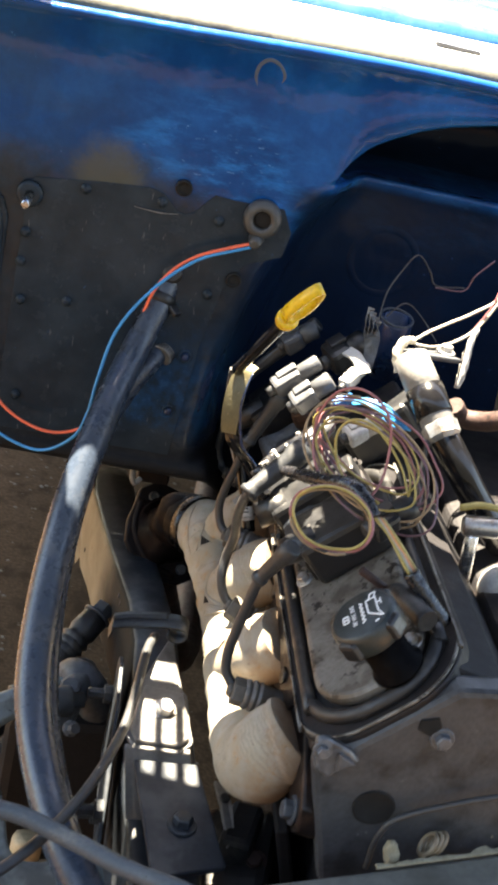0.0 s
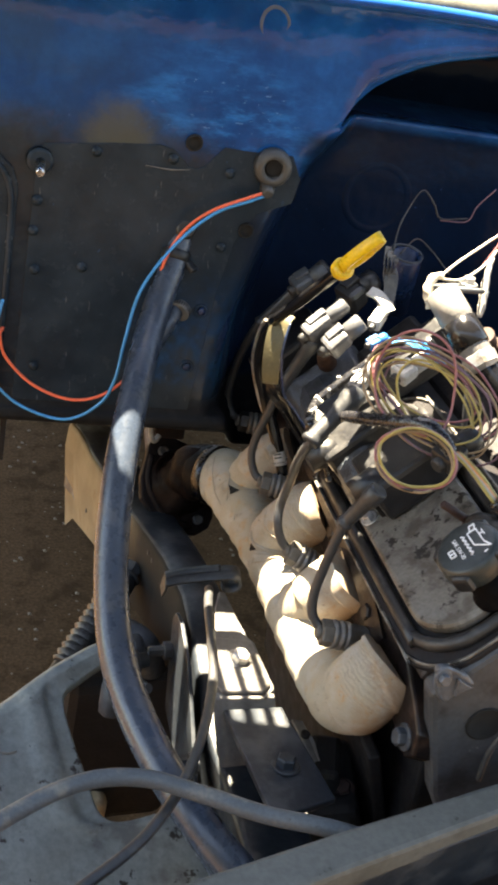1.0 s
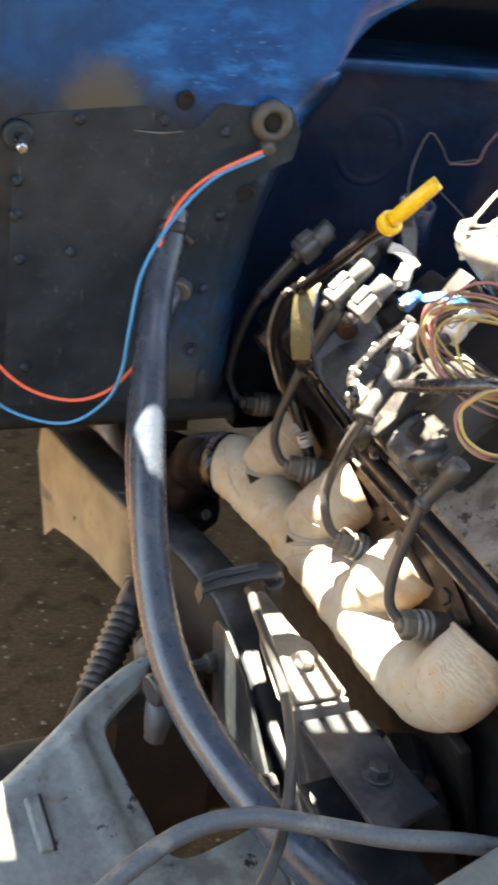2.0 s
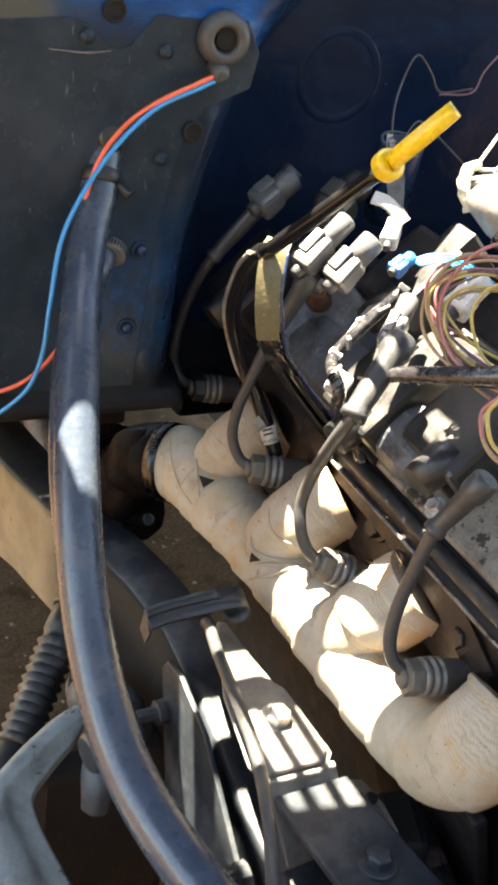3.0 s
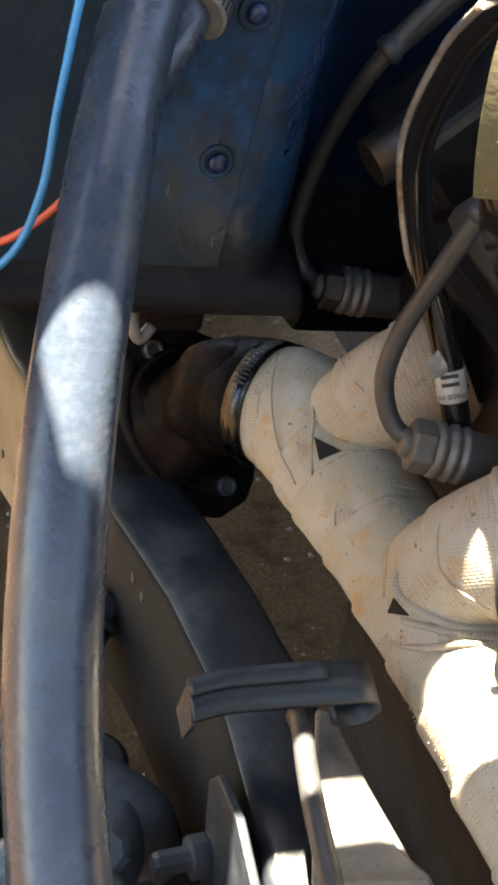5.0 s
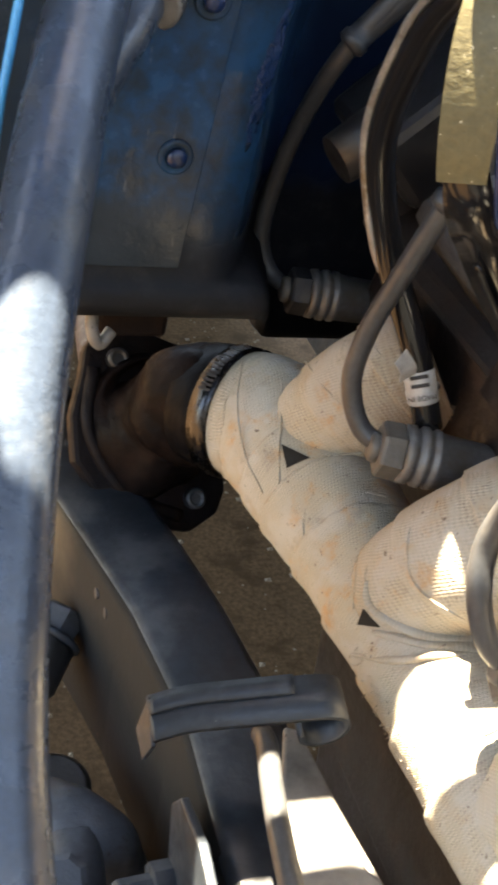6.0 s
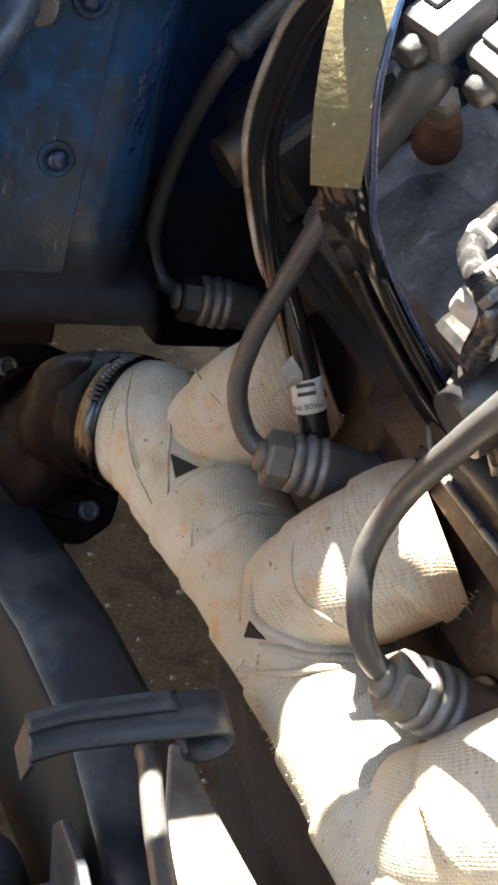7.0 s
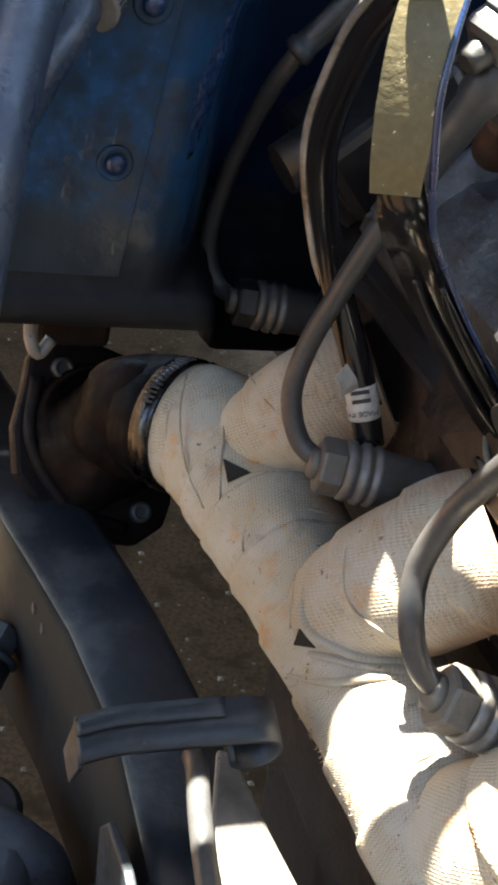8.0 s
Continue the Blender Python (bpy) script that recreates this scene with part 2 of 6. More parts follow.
def make_rail_side():
    """Beige primer, near-black in a cloudy edge towards the front and slightly more at the foot, with dust and rusty
    specks.
    """
    m, t, p = nodes_of("rail_side_primer")
    co = t.nodes.new("ShaderNodeNewGeometry").outputs["Position"]
    xyz = t.nodes.new("ShaderNodeSeparateXYZ")
    t.links.new(co, xyz.inputs[0])
    big, mid, fine = noise_node(t, co, 16, 5), noise_node(t, co, 60, 5, 0.7), noise_node(t, co, 240, 3)
    wob = mathn(t, "MULTIPLY", mathn(t, "SUBTRACT", big, 0.5), 0.09)
    front = ramp(t, mathn(t, "ADD", xyz.outputs[1], wob), 0.085, -0.005)
    foot = ramp(t, mathn(t, "ADD", xyz.outputs[2], mathn(t, "MULTIPLY", wob, 0.6)), 0.668, 0.63)
    col = blend(t, ramp(t, big, 0.35, 0.7), (0.225, 0.178, 0.118), (0.165, 0.128, 0.084))
    col = blend(t, mathn(t, "MULTIPLY", ramp(t, mid, 0.55, 0.72), 0.6), col, (0.16, 0.105, 0.06))
    col = blend(t, mathn(t, "MULTIPLY", front, mathn(t, "ADD", 0.94, mathn(t, "MULTIPLY", foot, 0.05))), col, (0.009, 0.0105, 0.0125))
    col = blend(t, mathn(t, "MULTIPLY", ramp(t, noise_node(t, co, 120, 4, 0.7), 0.68, 0.72), 0.7), col, (0.05, 0.03, 0.018))
    t.links.new(col, p.inputs["Base Color"])
    p.inputs["Roughness"].default_value, p.inputs["Specular IOR Level"].default_value = 0.7, 0.06
    b = t.nodes.new("ShaderNodeBump")
    b.inputs["Strength"].default_value, b.inputs["Distance"].default_value = 0.3, 0.001
    t.links.new(mathn(t, "ADD", mathn(t, "ADD", big, mid), mathn(t, "MULTIPLY", fine, 0.3)), b.inputs["Height"])
    t.links.new(b.outputs[0], p.inputs["Normal"])
    return m


def plain(name, base, rough=0.5, metal=0.0):
    return surface(name, base, rough, metal, grain=0.12, bump=0.1, bump_scale=600, rough_var=0.1)


FIREWALL = make_firewall_paint()
WRAP = make_wrap()
SEALER = surface("painted_sealer", (0.003, 0.018, 0.060), 0.13, 0, (0.003, 0.006, 0.012), 0.5, 60, bump=1.0, bump_scale=420, spec=0.35, rough_var=0.05)
BLUE = surface("blue_paint", (0.012, 0.07, 0.3), 0.3, 0.1, (0.05, 0.1, 0.2), 0.35, 12, coat=0.3, bump=0.08)
WHITE = surface("white_paint", (0.56, 0.56, 0.54), 0.4, 0, (0.5, 0.48, 0.44), 0.2, 15, (0.15, 0.13, 0.12), 0.05, 60, bump=0.05)
PLATE = make_plate_paint()
PLUGRUBBER = surface("weathered_cap", (0.082, 0.076, 0.067), 0.55, 0, (0.07, 0.062, 0.052), 0.4, 60, (0.04, 0.035, 0.03), 0.15, 160, bump=0.3, bump_scale=300, spec=0.35)
PLUGSTEEL = surface("plug_sleeve_metal", (0.13, 0.13, 0.13), 0.48, 0.5, (0.12, 0.105, 0.085), 0.4, 55, (0.05, 0.045, 0.04), 0.12, 180, bump=0.15)
HOSE = surface("hose_rubber", (0.029, 0.041, 0.062), 0.28, 0, (0.050, 0.058, 0.070), 0.4, 30, (0.17, 0.168, 0.16), 0.06, 260, bump=0.2, bump_scale=300, rough_var=0.1, spec=0.5)
OILYRUST = surface("oily_rust", (0.0075, 0.0060, 0.0068), 0.55, 0.0, (0.014, 0.008, 0.006), 0.5, 50, (0.004, 0.0035, 0.005), 0.4, 120, bump=1.0, bump_scale=110, spec=0.10)
BURNTOIL = surface("burnt_oil", (0.0050, 0.0036, 0.0036), 0.5, 0.0, (0.010, 0.0062, 0.0054), 0.5, 55, (0.02, 0.012, 0.010), 0.12, 140, bump=1.0, bump_scale=120, spec=0.04)
RUBBER = surface("black_rubber", (0.012, 0.012, 0.013), 0.5, 0, (0.04, 0.037, 0.034), 0.4, 40, bump=0.2, bump_scale=350)
GROMMET = surface("grommet_rubber", (0.040, 0.042, 0.043), 0.55, 0, (0.062, 0.060, 0.054), 0.4, 60, (0.02, 0.02, 0.02), 0.2, 150, bump=0.25, bump_scale=350)
CASTGREY = surface("grey_casting", (0.050, 0.058, 0.070), 0.55, 0.1, (0.022, 0.022, 0.023), 0.5, 48, (0.085, 0.10, 0.12), 0.34, 150, bump=0.9, bump_scale=300)
WORNHOSE = surface("weathered_hose", (0.066, 0.078, 0.088), 0.5, 0, (0.15, 0.145, 0.13), 0.4, 45, (0.03, 0.03, 0.032), 0.2, 160, bump=0.2)
WRINKLED = surface("wrinkled_black_sleeve", (0.0025, 0.0025, 0.0032), 0.48, 0, (0.007, 0.006, 0.006), 0.4, 70, bump=0.9, bump_scale=90, spec=0.035)
BOOT = surface("boot_rubber", (0.019, 0.021, 0.024), 0.5, 0, (0.045, 0.042, 0.038), 0.35, 60, (0.02, 0.02, 0.02), 0.2, 150, bump=0.25, bump_scale=350)
LEAD = surface("lead_jacket", (0.030, 0.032, 0.035), 0.46, 0, (0.052, 0.049, 0.045), 0.4, 45, (0.02, 0.02, 0.02), 0.15, 200, bump=0.14)
STEEL = surface("bright_steel", (0.62, 0.62, 0.62), 0.25, 1.0, (0.35, 0.3, 0.25), 0.25, 50, bump=0.08)
DULLSTEEL = surface("dull_steel", (0.42, 0.42, 0.42), 0.45, 0.9, (0.2, 0.15, 0.1), 0.4, 45, bump=0.2)
RUST = surface("rusty_iron", (0.042, 0.025, 0.022), 0.6, 0.0, (0.07, 0.033, 0.022), 0.42, 45, (0.014, 0.011, 0.011), 0.4, 120, bump=0.7, bump_scale=200, spec=0.25)
ORANGE_RUST = surface("orange_rust", (0.070, 0.032, 0.018), 0.7, 0.1, (0.035, 0.018, 0.013), 0.5, 60, bump=0.5, bump_scale=260)
ALLOY = surface("dirty_alloy", (0.145, 0.138, 0.124), 0.5, 0.2, (0.075, 0.066, 0.054), 0.62, 38, (0.018, 0.015, 0.012), 0.48, 60, bump=0.4, bump_scale=300)
DARKALLOY = surface("dark_alloy", (0.050, 0.054, 0.060), 0.5, 0.1, (0.022, 0.023, 0.025), 0.5, 24, (0.13, 0.135, 0.14), 0.12, 110, bump=0.45, bump_scale=230)
CAST = surface("cast_iron", (0.014, 0.0132, 0.0145), 0.6, 0.1, (0.022, 0.016, 0.0145), 0.45, 18, bump=0.45, bump_scale=240, spec=0.25)
RAIL = surface("chassis_paint", (0.017, 0.022, 0.029), 0.42, 0.0, (0.046, 0.050, 0.056), 0.5, 24, (0.09, 0.085, 0.08), 0.10, 120, bump=0.3, bump_scale=200, spec=0.35)
TRAY = surface("dusty_grey_steel", (0.15, 0.145, 0.138), 0.5, 0.1, (0.07, 0.065, 0.06), 0.45, 22, (0.03, 0.03, 0.03), 0.2, 110, bump=0.3, bump_scale=200)
ARMSTEEL = surface("blue_grey_steel", (0.040, 0.047, 0.058), 0.5, 0.1, (0.075, 0.08, 0.085), 0.4, 40, (0.02, 0.018, 0.016), 0.25, 90, bump=0.5, bump_scale=160, spec=0.35)
BROWNRAIL = surface("oil_soaked_iron", (0.0085, 0.0058, 0.0056), 0.42, 0.0, (0.036, 0.020, 0.014), 0.4, 40, (0.008, 0.006, 0.006), 0.3, 110, bump=0.6, bump_scale=150, spec=0.35)
PALECAST = surface("pale_casting", (0.095, 0.105, 0.12), 0.42, 0.3, (0.045, 0.048, 0.055), 0.5, 60, (0.30, 0.31, 0.32), 0.2, 140, bump=0.6, bump_scale=220)
FOAM = surface("pale_foam", (0.22, 0.20, 0.145), 0.85, 0, (0.12, 0.105, 0.065), 0.4, 70, bump=1.0, bump_scale=320, spec=0.1)
CLAMPSTEEL = surface("clamp_steel", (0.042, 0.043, 0.047), 0.25, 1.0, (0.04, 0.037, 0.034), 0.5, 60, bump=0.1)
PRIMER = surface("beige_primer", (0.50, 0.40, 0.26), 0.55, 0, (0.30, 0.21, 0.13), 0.35, 12, (0.07, 0.05, 0.03), 0.1, 70, bump=0.2, bump_scale=160)
BARPAINT = surface("dull_grey_paint", (0.098, 0.098, 0.088), 0.55, 0.0, (0.06, 0.058, 0.05), 0.45, 9, (0.03, 0.028, 0.024), 0.2, 60, bump=0.2, bump_scale=180, spec=0.35)
DUSTYSIDE = make_rail_side()
GREYPAINT = surface("worn_grey_paint", (0.155, 0.18, 0.185), 0.5, 0.0, (0.085, 0.095, 0.10), 0.45, 22, (0.022, 0.020, 0.020), 0.34, 42, bump=0.4, bump_scale=150, spec=0.3)
PLASTIC = surface("black_plastic", (0.009, 0.0095, 0.011), 0.42, 0, (0.024, 0.023, 0.022), 0.4, 40, bump=0.15, bump_scale=420)
GREYPLASTIC = surface("grey_plastic", (0.060, 0.063, 0.069), 0.4, 0, (0.08, 0.074, 0.066), 0.3, 60, bump=0.08)
DARKGREY = surface("dark_grey_plastic", (0.05, 0.055, 0.06), 0.45, 0, (0.1, 0.09, 0.08), 0.35, 60, bump=0.1)
WHITEPLASTIC = surface("white_plastic", (0.34, 0.335, 0.32), 0.4, 0, (0.22, 0.20, 0.17), 0.3, 70, bump=0.05)
YELLOW = surface("yellow_plastic", (0.62, 0.42, 0.02), 0.35, 0, (0.38, 0.25, 0.02), 0.3, 45, bump=0.05)
GOLD = surface("zinc_plate", (0.082, 0.070, 0.034), 0.45, 0.3, (0.05, 0.042, 0.022), 0.35, 30, (0.55, 0.5, 0.36), 0.2, 330, bump=0.3, bump_scale=350)
DARKBLUE = plain("dark_blue_paint", (0.004, 0.016, 0.055), 0.3)
GLOSSBLACK = surface("gloss_black_tube", (0.006, 0.006, 0.007), 0.16, 0, (0.012, 0.011, 0.010), 0.3, 60, bump=0.02, bump_scale=120, rough_var=0.05, spec=0.32)
TAPE = surface("black_tape", (0.012, 0.012, 0.014), 0.25, 0, (0.04, 0.04, 0.042), 0.4, 120, bump=0.5, bump_scale=160)
TAN = surface("tan_plastic", (0.16, 0.13, 0.09), 0.5, 0, (0.09, 0.07, 0.048), 0.4, 20, (0.05, 0.04, 0.03), 0.2, 70, bump=0.12)
RED_W = plain("red_orange_wire", (0.75, 0.13, 0.06), 0.4)
BLUE_W = plain("blue_wire", (0.02, 0.23, 0.50), 0.4)
PINK_W = plain("pink_wire", (0.26, 0.10, 0.11), 0.45)
YEL_W = plain("yellow_wire", (0.34, 0.27, 0.085), 0.45)
TAN_W = plain("tan_wire", (0.24, 0.17, 0.10), 0.45)
PURPLE_W = plain("purple_wire", (0.13, 0.075, 0.10), 0.45)
WHITE_W = plain("white_wire", (0.36, 0.33, 0.27), 0.45)
ORANGE_W = plain("orange_wire", (0.6, 0.25, 0.1), 0.45)
BLACK_W = plain("black_wire", (0.02, 0.02, 0.022), 0.4)
PRINT = plain("white_print", (0.75, 0.77, 0.78), 0.5)
BLACKPRINT = plain("black_print", (0.016, 0.016, 0.018), 0.7)
VOID = plain("dark_opening", (0.002, 0.002, 0.002), 0.9)
GROUND = surface("dirt_ground", (0.074, 0.045, 0.025), 0.95, 0, (0.042, 0.025, 0.014), 0.5, 16, (0.13, 0.095, 0.062), 0.12, 90, 0.35, 1.0, 150, spec=0.05)


# ---- builders ----
def lift(v):
    return Vector(v)


def spline(pts, per=8):
    c = [Vector(p) for p in pts]
    if len(c) == 2:
        return [c[0].lerp(c[1], i / per) for i in range(per + 1)]
    c = [2 * c[0] - c[1], *c, 2 * c[-1] - c[-2]]
    out = []
    for i in range(1, len(c) - 2):
        p0, p1, p2, p3 = c[i - 1:i + 3]
        for k in range(per):
            s = k / per
            out.append(0.5 * (2 * p1 + (p2 - p0) * s + (2 * p0 - 5 * p1 + 4 * p2 - p3) * s * s + (3 * p1 - p0 - 3 * p2 + p3) * s ** 3))
    out.append(c[-2].copy())
    return out


def frames_along(path):
    tang = [(path[min(i + 1, len(path) - 1)] - path[max(i - 1, 0)]).normalized() for i in range(len(path))]
    up = Vector((0, 0, 1)) if abs(tang[0].z) < 0.9 else Vector((0, 1, 0))
    side = tang[0].cross(up).normalized()
    rows = []
    for tg in tang:
        side = (side - tg * side.dot(tg)).normalized()
        rows.append((tg, side, tg.cross(side)))
    return rows


def tube(pts, r, n=12, per=8, caps=True, flat=1.0, bm=None, radius=None):
    """A round tube along a smooth line; radius(s, angle, total) may shape it, flat squeezes it."""
    bm = bm or bmesh.new()
    uvl = bm.loops.layers.uv.verify()
    path = spline(pts, per)
    rs = r if isinstance(r, (list, tuple)) else [r] * len(pts)
    dist, rings = 0.0, []
    total = sum((path[i + 1] - path[i]).length for i in range(len(path) - 1))
    lengths = []
    for i, (p, (tg, s, u)) in enumerate(zip(path, frames_along(path))):
        if i:
            dist += (p - path[i - 1]).length
        lengths.append(dist)
        k = i / (len(path) - 1) * (len(rs) - 1)
        j = min(int(k), len(rs) - 2) if len(rs) > 1 else 0
        rad = rs[j] + (rs[min(j + 1, len(rs) - 1)] - rs[j]) * (k - j)
        ring = []
        for a in range(n):
            w = 2 * math.pi * a / n
            q = rad if radius is None else rad + radius(dist, w, total)
            ring.append(bm.verts.new(p + (s * math.cos(w) + u * math.sin(w) * flat) * q))
        rings.append(ring)
    for i in range(len(rings) - 1):
        for a in range(n):
            b = (a + 1) % n
            f = bm.faces.new((rings[i][a], rings[i][b], rings[i + 1][b], rings[i + 1][a]))
            f.smooth = True
            for loop, (du, dv) in zip(f.loops, ((a, i), (a + 1, i), (a + 1, i + 1), (a, i + 1))):
                loop[uvl].uv = (du / n * 2 * math.pi * 0.03, lengths[dv])
    if caps:
        bm.faces.new(rings[0][::-1])
        bm.faces.new(rings[-1])
    return bm


def loop_tube(pts, r, n=8, per=8):
    """A closed tube through the points."""
    c = [Vector(p) for p in pts]
    m = len(c)
    path = []
    for i in range(m):
        p0, p1, p2, p3 = c[i - 1], c[i], c[(i + 1) % m], c[(i + 2) % m]
        for k in range(per):
            s = k / per
            path.append(0.5 * (2 * p1 + (p2 - p0) * s + (2 * p0 - 5 * p1 + 4 * p2 - p3) * s * s + (3 * p1 - p0 - 3 * p2 + p3) * s ** 3))
    return tube(path + [path[0]], r, n, 1, False)


def turned(a, b, profile, n=20, bm=None):
    """A body of revolution from a towards b; profile: (metres along, radius)."""
    bm = bm or bmesh.new()
    a, b = Vector(a), Vector(b)
    ax = (b - a).normalized()
    s = ax.cross(Vector((0, 0, 1)) if abs(ax.z) < 0.9 else Vector((0, 1, 0))).normalized()
    u = ax.cross(s)
    rings = []
    for d, r in profile:
        rings.append([bm.verts.new(a + ax * d + (s * math.cos(2 * math.pi * k / n) + u * math.sin(2 * math.pi * k / n)) * r) for k in range(n)])
    for i in range(len(rings) - 1):
        for k in range(n):
            f = bm.faces.new((rings[i][k], rings[i][(k + 1) % n], rings[i + 1][(k + 1) % n], rings[i + 1][k]))
            f.smooth = n > 8
    bm.faces.new(rings[0][::-1])
    bm.faces.new(rings[-1])
    return bm


def rod(a, b, r, n=16, edge=None, bm=None):
    d = (Vector(b) - Vector(a)).length
    e = min(r * 0.25, d * 0.3) if edge is None else edge
    return turned(a, b, [(0, r - e), (e, r), (d - e, r), (d, r - e)], n, bm)


def axes_from(x, hint=(0, 0, 1)):
    """A turn whose x runs along x and whose z leans to the hint."""
    x = Vector(x).normalized()
    y = Vector(hint).cross(x).normalized()
    return Matrix((x, y, x.cross(y))).transposed()


def block(centre, size, turn=None, bevel=0.002, bm=None, taper=0.0):
    """A box with bevelled edges, turned about its middle; taper narrows its +x end."""
    own = bmesh.new()
    bmesh.ops.create_cube(own, size=1)
    for v in own.verts:
        k = 1 - taper * (v.co.x + 0.5)
        v.co = Vector((v.co.x * size[0], v.co.y * size[1] * k, v.co.z * size[2] * k))
    if bevel:
        bmesh.ops.bevel(own, geom=own.edges[:], offset=min(bevel, min(size) * 0.4), segments=2, affect="EDGES", profile=0.5)
    m = Matrix.Translation(centre) @ (turn.to_4x4() if turn else Matrix())
    bmesh.ops.transform(own, matrix=m, verts=own.verts[:])
    return merge(bm, own) if bm else own


def merge(bm, *others):
    for o in others:
        me = bpy.data.meshes.new("scratch")
        o.to_mesh(me)
        bm.from_mesh(me)
        bpy.data.meshes.remove(me)
        o.free()
    return bm


def slab(outline, depth, bevel=0.0012, bm=None, segments=2):
    """A flat sheet: an outline of places in one plane, made as thick as the way depth."""
    own = bmesh.new()
    d = Vector(depth)
    verts = [own.verts.new(Vector(p)) for p in outline]
    f = own.faces.new(verts)
    made = bmesh.ops.extrude_face_region(own, geom=[f])
    bmesh.ops.translate(own, vec=d, verts=[g for g in made["geom"] if isinstance(g, bmesh.types.BMVert)])
    bmesh.ops.recalc_face_normals(own, faces=own.faces[:])
    if bevel:
        rim = [e for e in own.edges if len(e.link_faces) == 2 and e.calc_face_angle(0) > 0.6]
        bmesh.ops.bevel(own, geom=rim, offset=bevel, segments=segments, affect="EDGES", profile=0.5)
    return merge(bm, own) if bm else own


def ribbon(pts, wide, thick, ways, per=8, soft=False):
    """A flat bent strip along a smooth line; ways: the way across the strip, one for each point."""
    bm = bmesh.new()
    path = spline(pts, per)
    rows = []
    for i, p in enumerate(path):
        k = i / (len(path) - 1) * (len(ways) - 1)
        j = min(int(k), len(ways) - 2)
        w = Vector(ways[j]).lerp(Vector(ways[j + 1]), k - j)
        tg = (path[min(i + 1, len(path) - 1)] - path[max(i - 1, 0)]).normalized()
        w = (w - tg * w.dot(tg)).normalized()
        nrm = tg.cross(w)
        wd = wide if isinstance(wide, float) else wide[j] + (wide[min(j + 1, len(wide) - 1)] - wide[j]) * (k - j)
        rows.append([bm.verts.new(p + w * wd * a / 2 + nrm * thick * b / 2) for a, b in ((-1, -1), (1, -1), (1, 1), (-1, 1))])
    for i in range(len(rows) - 1):
        for a in range(4):
            bm.faces.new((rows[i][a], rows[i][(a + 1) % 4], rows[i + 1][(a + 1) % 4], rows[i + 1][a]))
    bm.faces.new(rows[0][::-1])
    bm.faces.new(rows[-1])
    rim = [e for e in bm.edges if len(e.link_faces) == 2 and e.calc_face_angle(0) > 0.9]
    bmesh.ops.bevel(bm, geom=rim, offset=thick * 0.25, segments=1, affect="EDGES")
    for f in bm.faces:
        f.smooth = soft
    return bm


PLACE = {}


def thing(name, at, label, category, group="", kind=""):
    ob = new(name)
    ob.location, ob.empty_display_size = at, 0.02
    PLACE[ob] = Vector(at)
    return tagged(ob, label, category, group, kind)


def part(name, bm, material, parent, label=""):
    """Links a bmesh, built in the world's metres, as one mesh under a thing or a part."""
    home = PLACE[parent]
    bmesh.ops.translate(bm, vec=-home, verts=bm.verts[:])
    bmesh.ops.recalc_face_normals(bm, faces=bm.faces[:])
    me = bpy.data.meshes.new(name)
    bm.to_mesh(me)
    bm.free()
    me.materials.append(material)
    ob = new(name, me)
    ob.parent = parent
    PLACE[ob] = home
    return tagged(ob, label)


def solo(name, bm, material, label, category="", kind="", group=""):
    """A thing of one mesh, with its origin under its middle."""
    lo = [min(v.co[i] for v in bm.verts) for i in range(3)]
    hi = [max(v.co[i] for v in bm.verts) for i in range(3)]
    at = Vector(((lo[0] + hi[0]) / 2, (lo[1] + hi[1]) / 2, lo[2]))
    bmesh.ops.translate(bm, vec=-at, verts=bm.verts[:])
    bmesh.ops.recalc_face_normals(bm, faces=bm.faces[:])
    me = bpy.data.meshes.new(name)
    bm.to_mesh(me)
    bm.free()
    me.materials.append(material)
    ob = new(name, me)
    ob.location = at
    PLACE[ob] = at
    return tagged(ob, label, category, group, kind)


def bolt(at, way, r, name, parent, material, washer=True):
    """A hexagon bolt head with its washer, as one part."""
    at, way = Vector(at), Vector(way).normalized()
    bm = turned(at, at + way, [(0, r), (r * 1.0, r), (r * 1.15, r * 0.85)], 6)
    if washer:
        turned(at - way * r * 0.1, at + way, [(0, r * 1.5), (r * 0.22, r * 1.5), (r * 0.3, r * 1.4)], 18, bm)
    return part(name, bm, material, parent)


# ---- the large structure ----
def smooth(k):
    k = max(0.0, min(1.0, k))
    return k * k * (3 - 2 * k)


def along(x, table):
    if x <= table[0][0]:
        return table[0][1]
    for (a, p), (b, q) in zip(table, table[1:]):
        if x <= b:
            return p + (q - p) * (x - a) / (b - a)
    return table[-1][1]


def build_ground():
    bm = bmesh.new()
    bmesh.ops.create_grid(bm, x_segments=2, y_segments=2, size=400)
    solo("ground", bm, GROUND, "brown dusty dirt ground with small grit", "ground", "structure")
    rnd = random.Random(5)
    bm = bmesh.new()
    for _ in range(3200):
        x, y = rnd.uniform(-1.0, 1.4), rnd.uniform(-0.4, 2.6)
        r = rnd.choice((0.0015, 0.002, 0.003, 0.0045))
        c = [bm.verts.new((x + r * dx * rnd.uniform(0.6, 1.2), y + r * dy * rnd.uniform(0.6, 1.2), z)) for dx, dy, z in
             ((-1, -1, 0), (1, -1, 0), (1, 1, 0), (-1, 1, 0), (0.1, 0.1, r * rnd.uniform(0.5, 1.0)))]
        for a in range(4):
            bm.faces.new((c[a], c[(a + 1) % 4], c[4]))
        bm.faces.new(c[3::-1])
    solo("grit", bm, surface("grit_stone", (0.12, 0.095, 0.07), 0.9, 0, (0.1, 0.08, 0.06), 0.5, 60, bump=0.2),
         "scattered small stones and grit on the dirt", "gravel", "stuff")


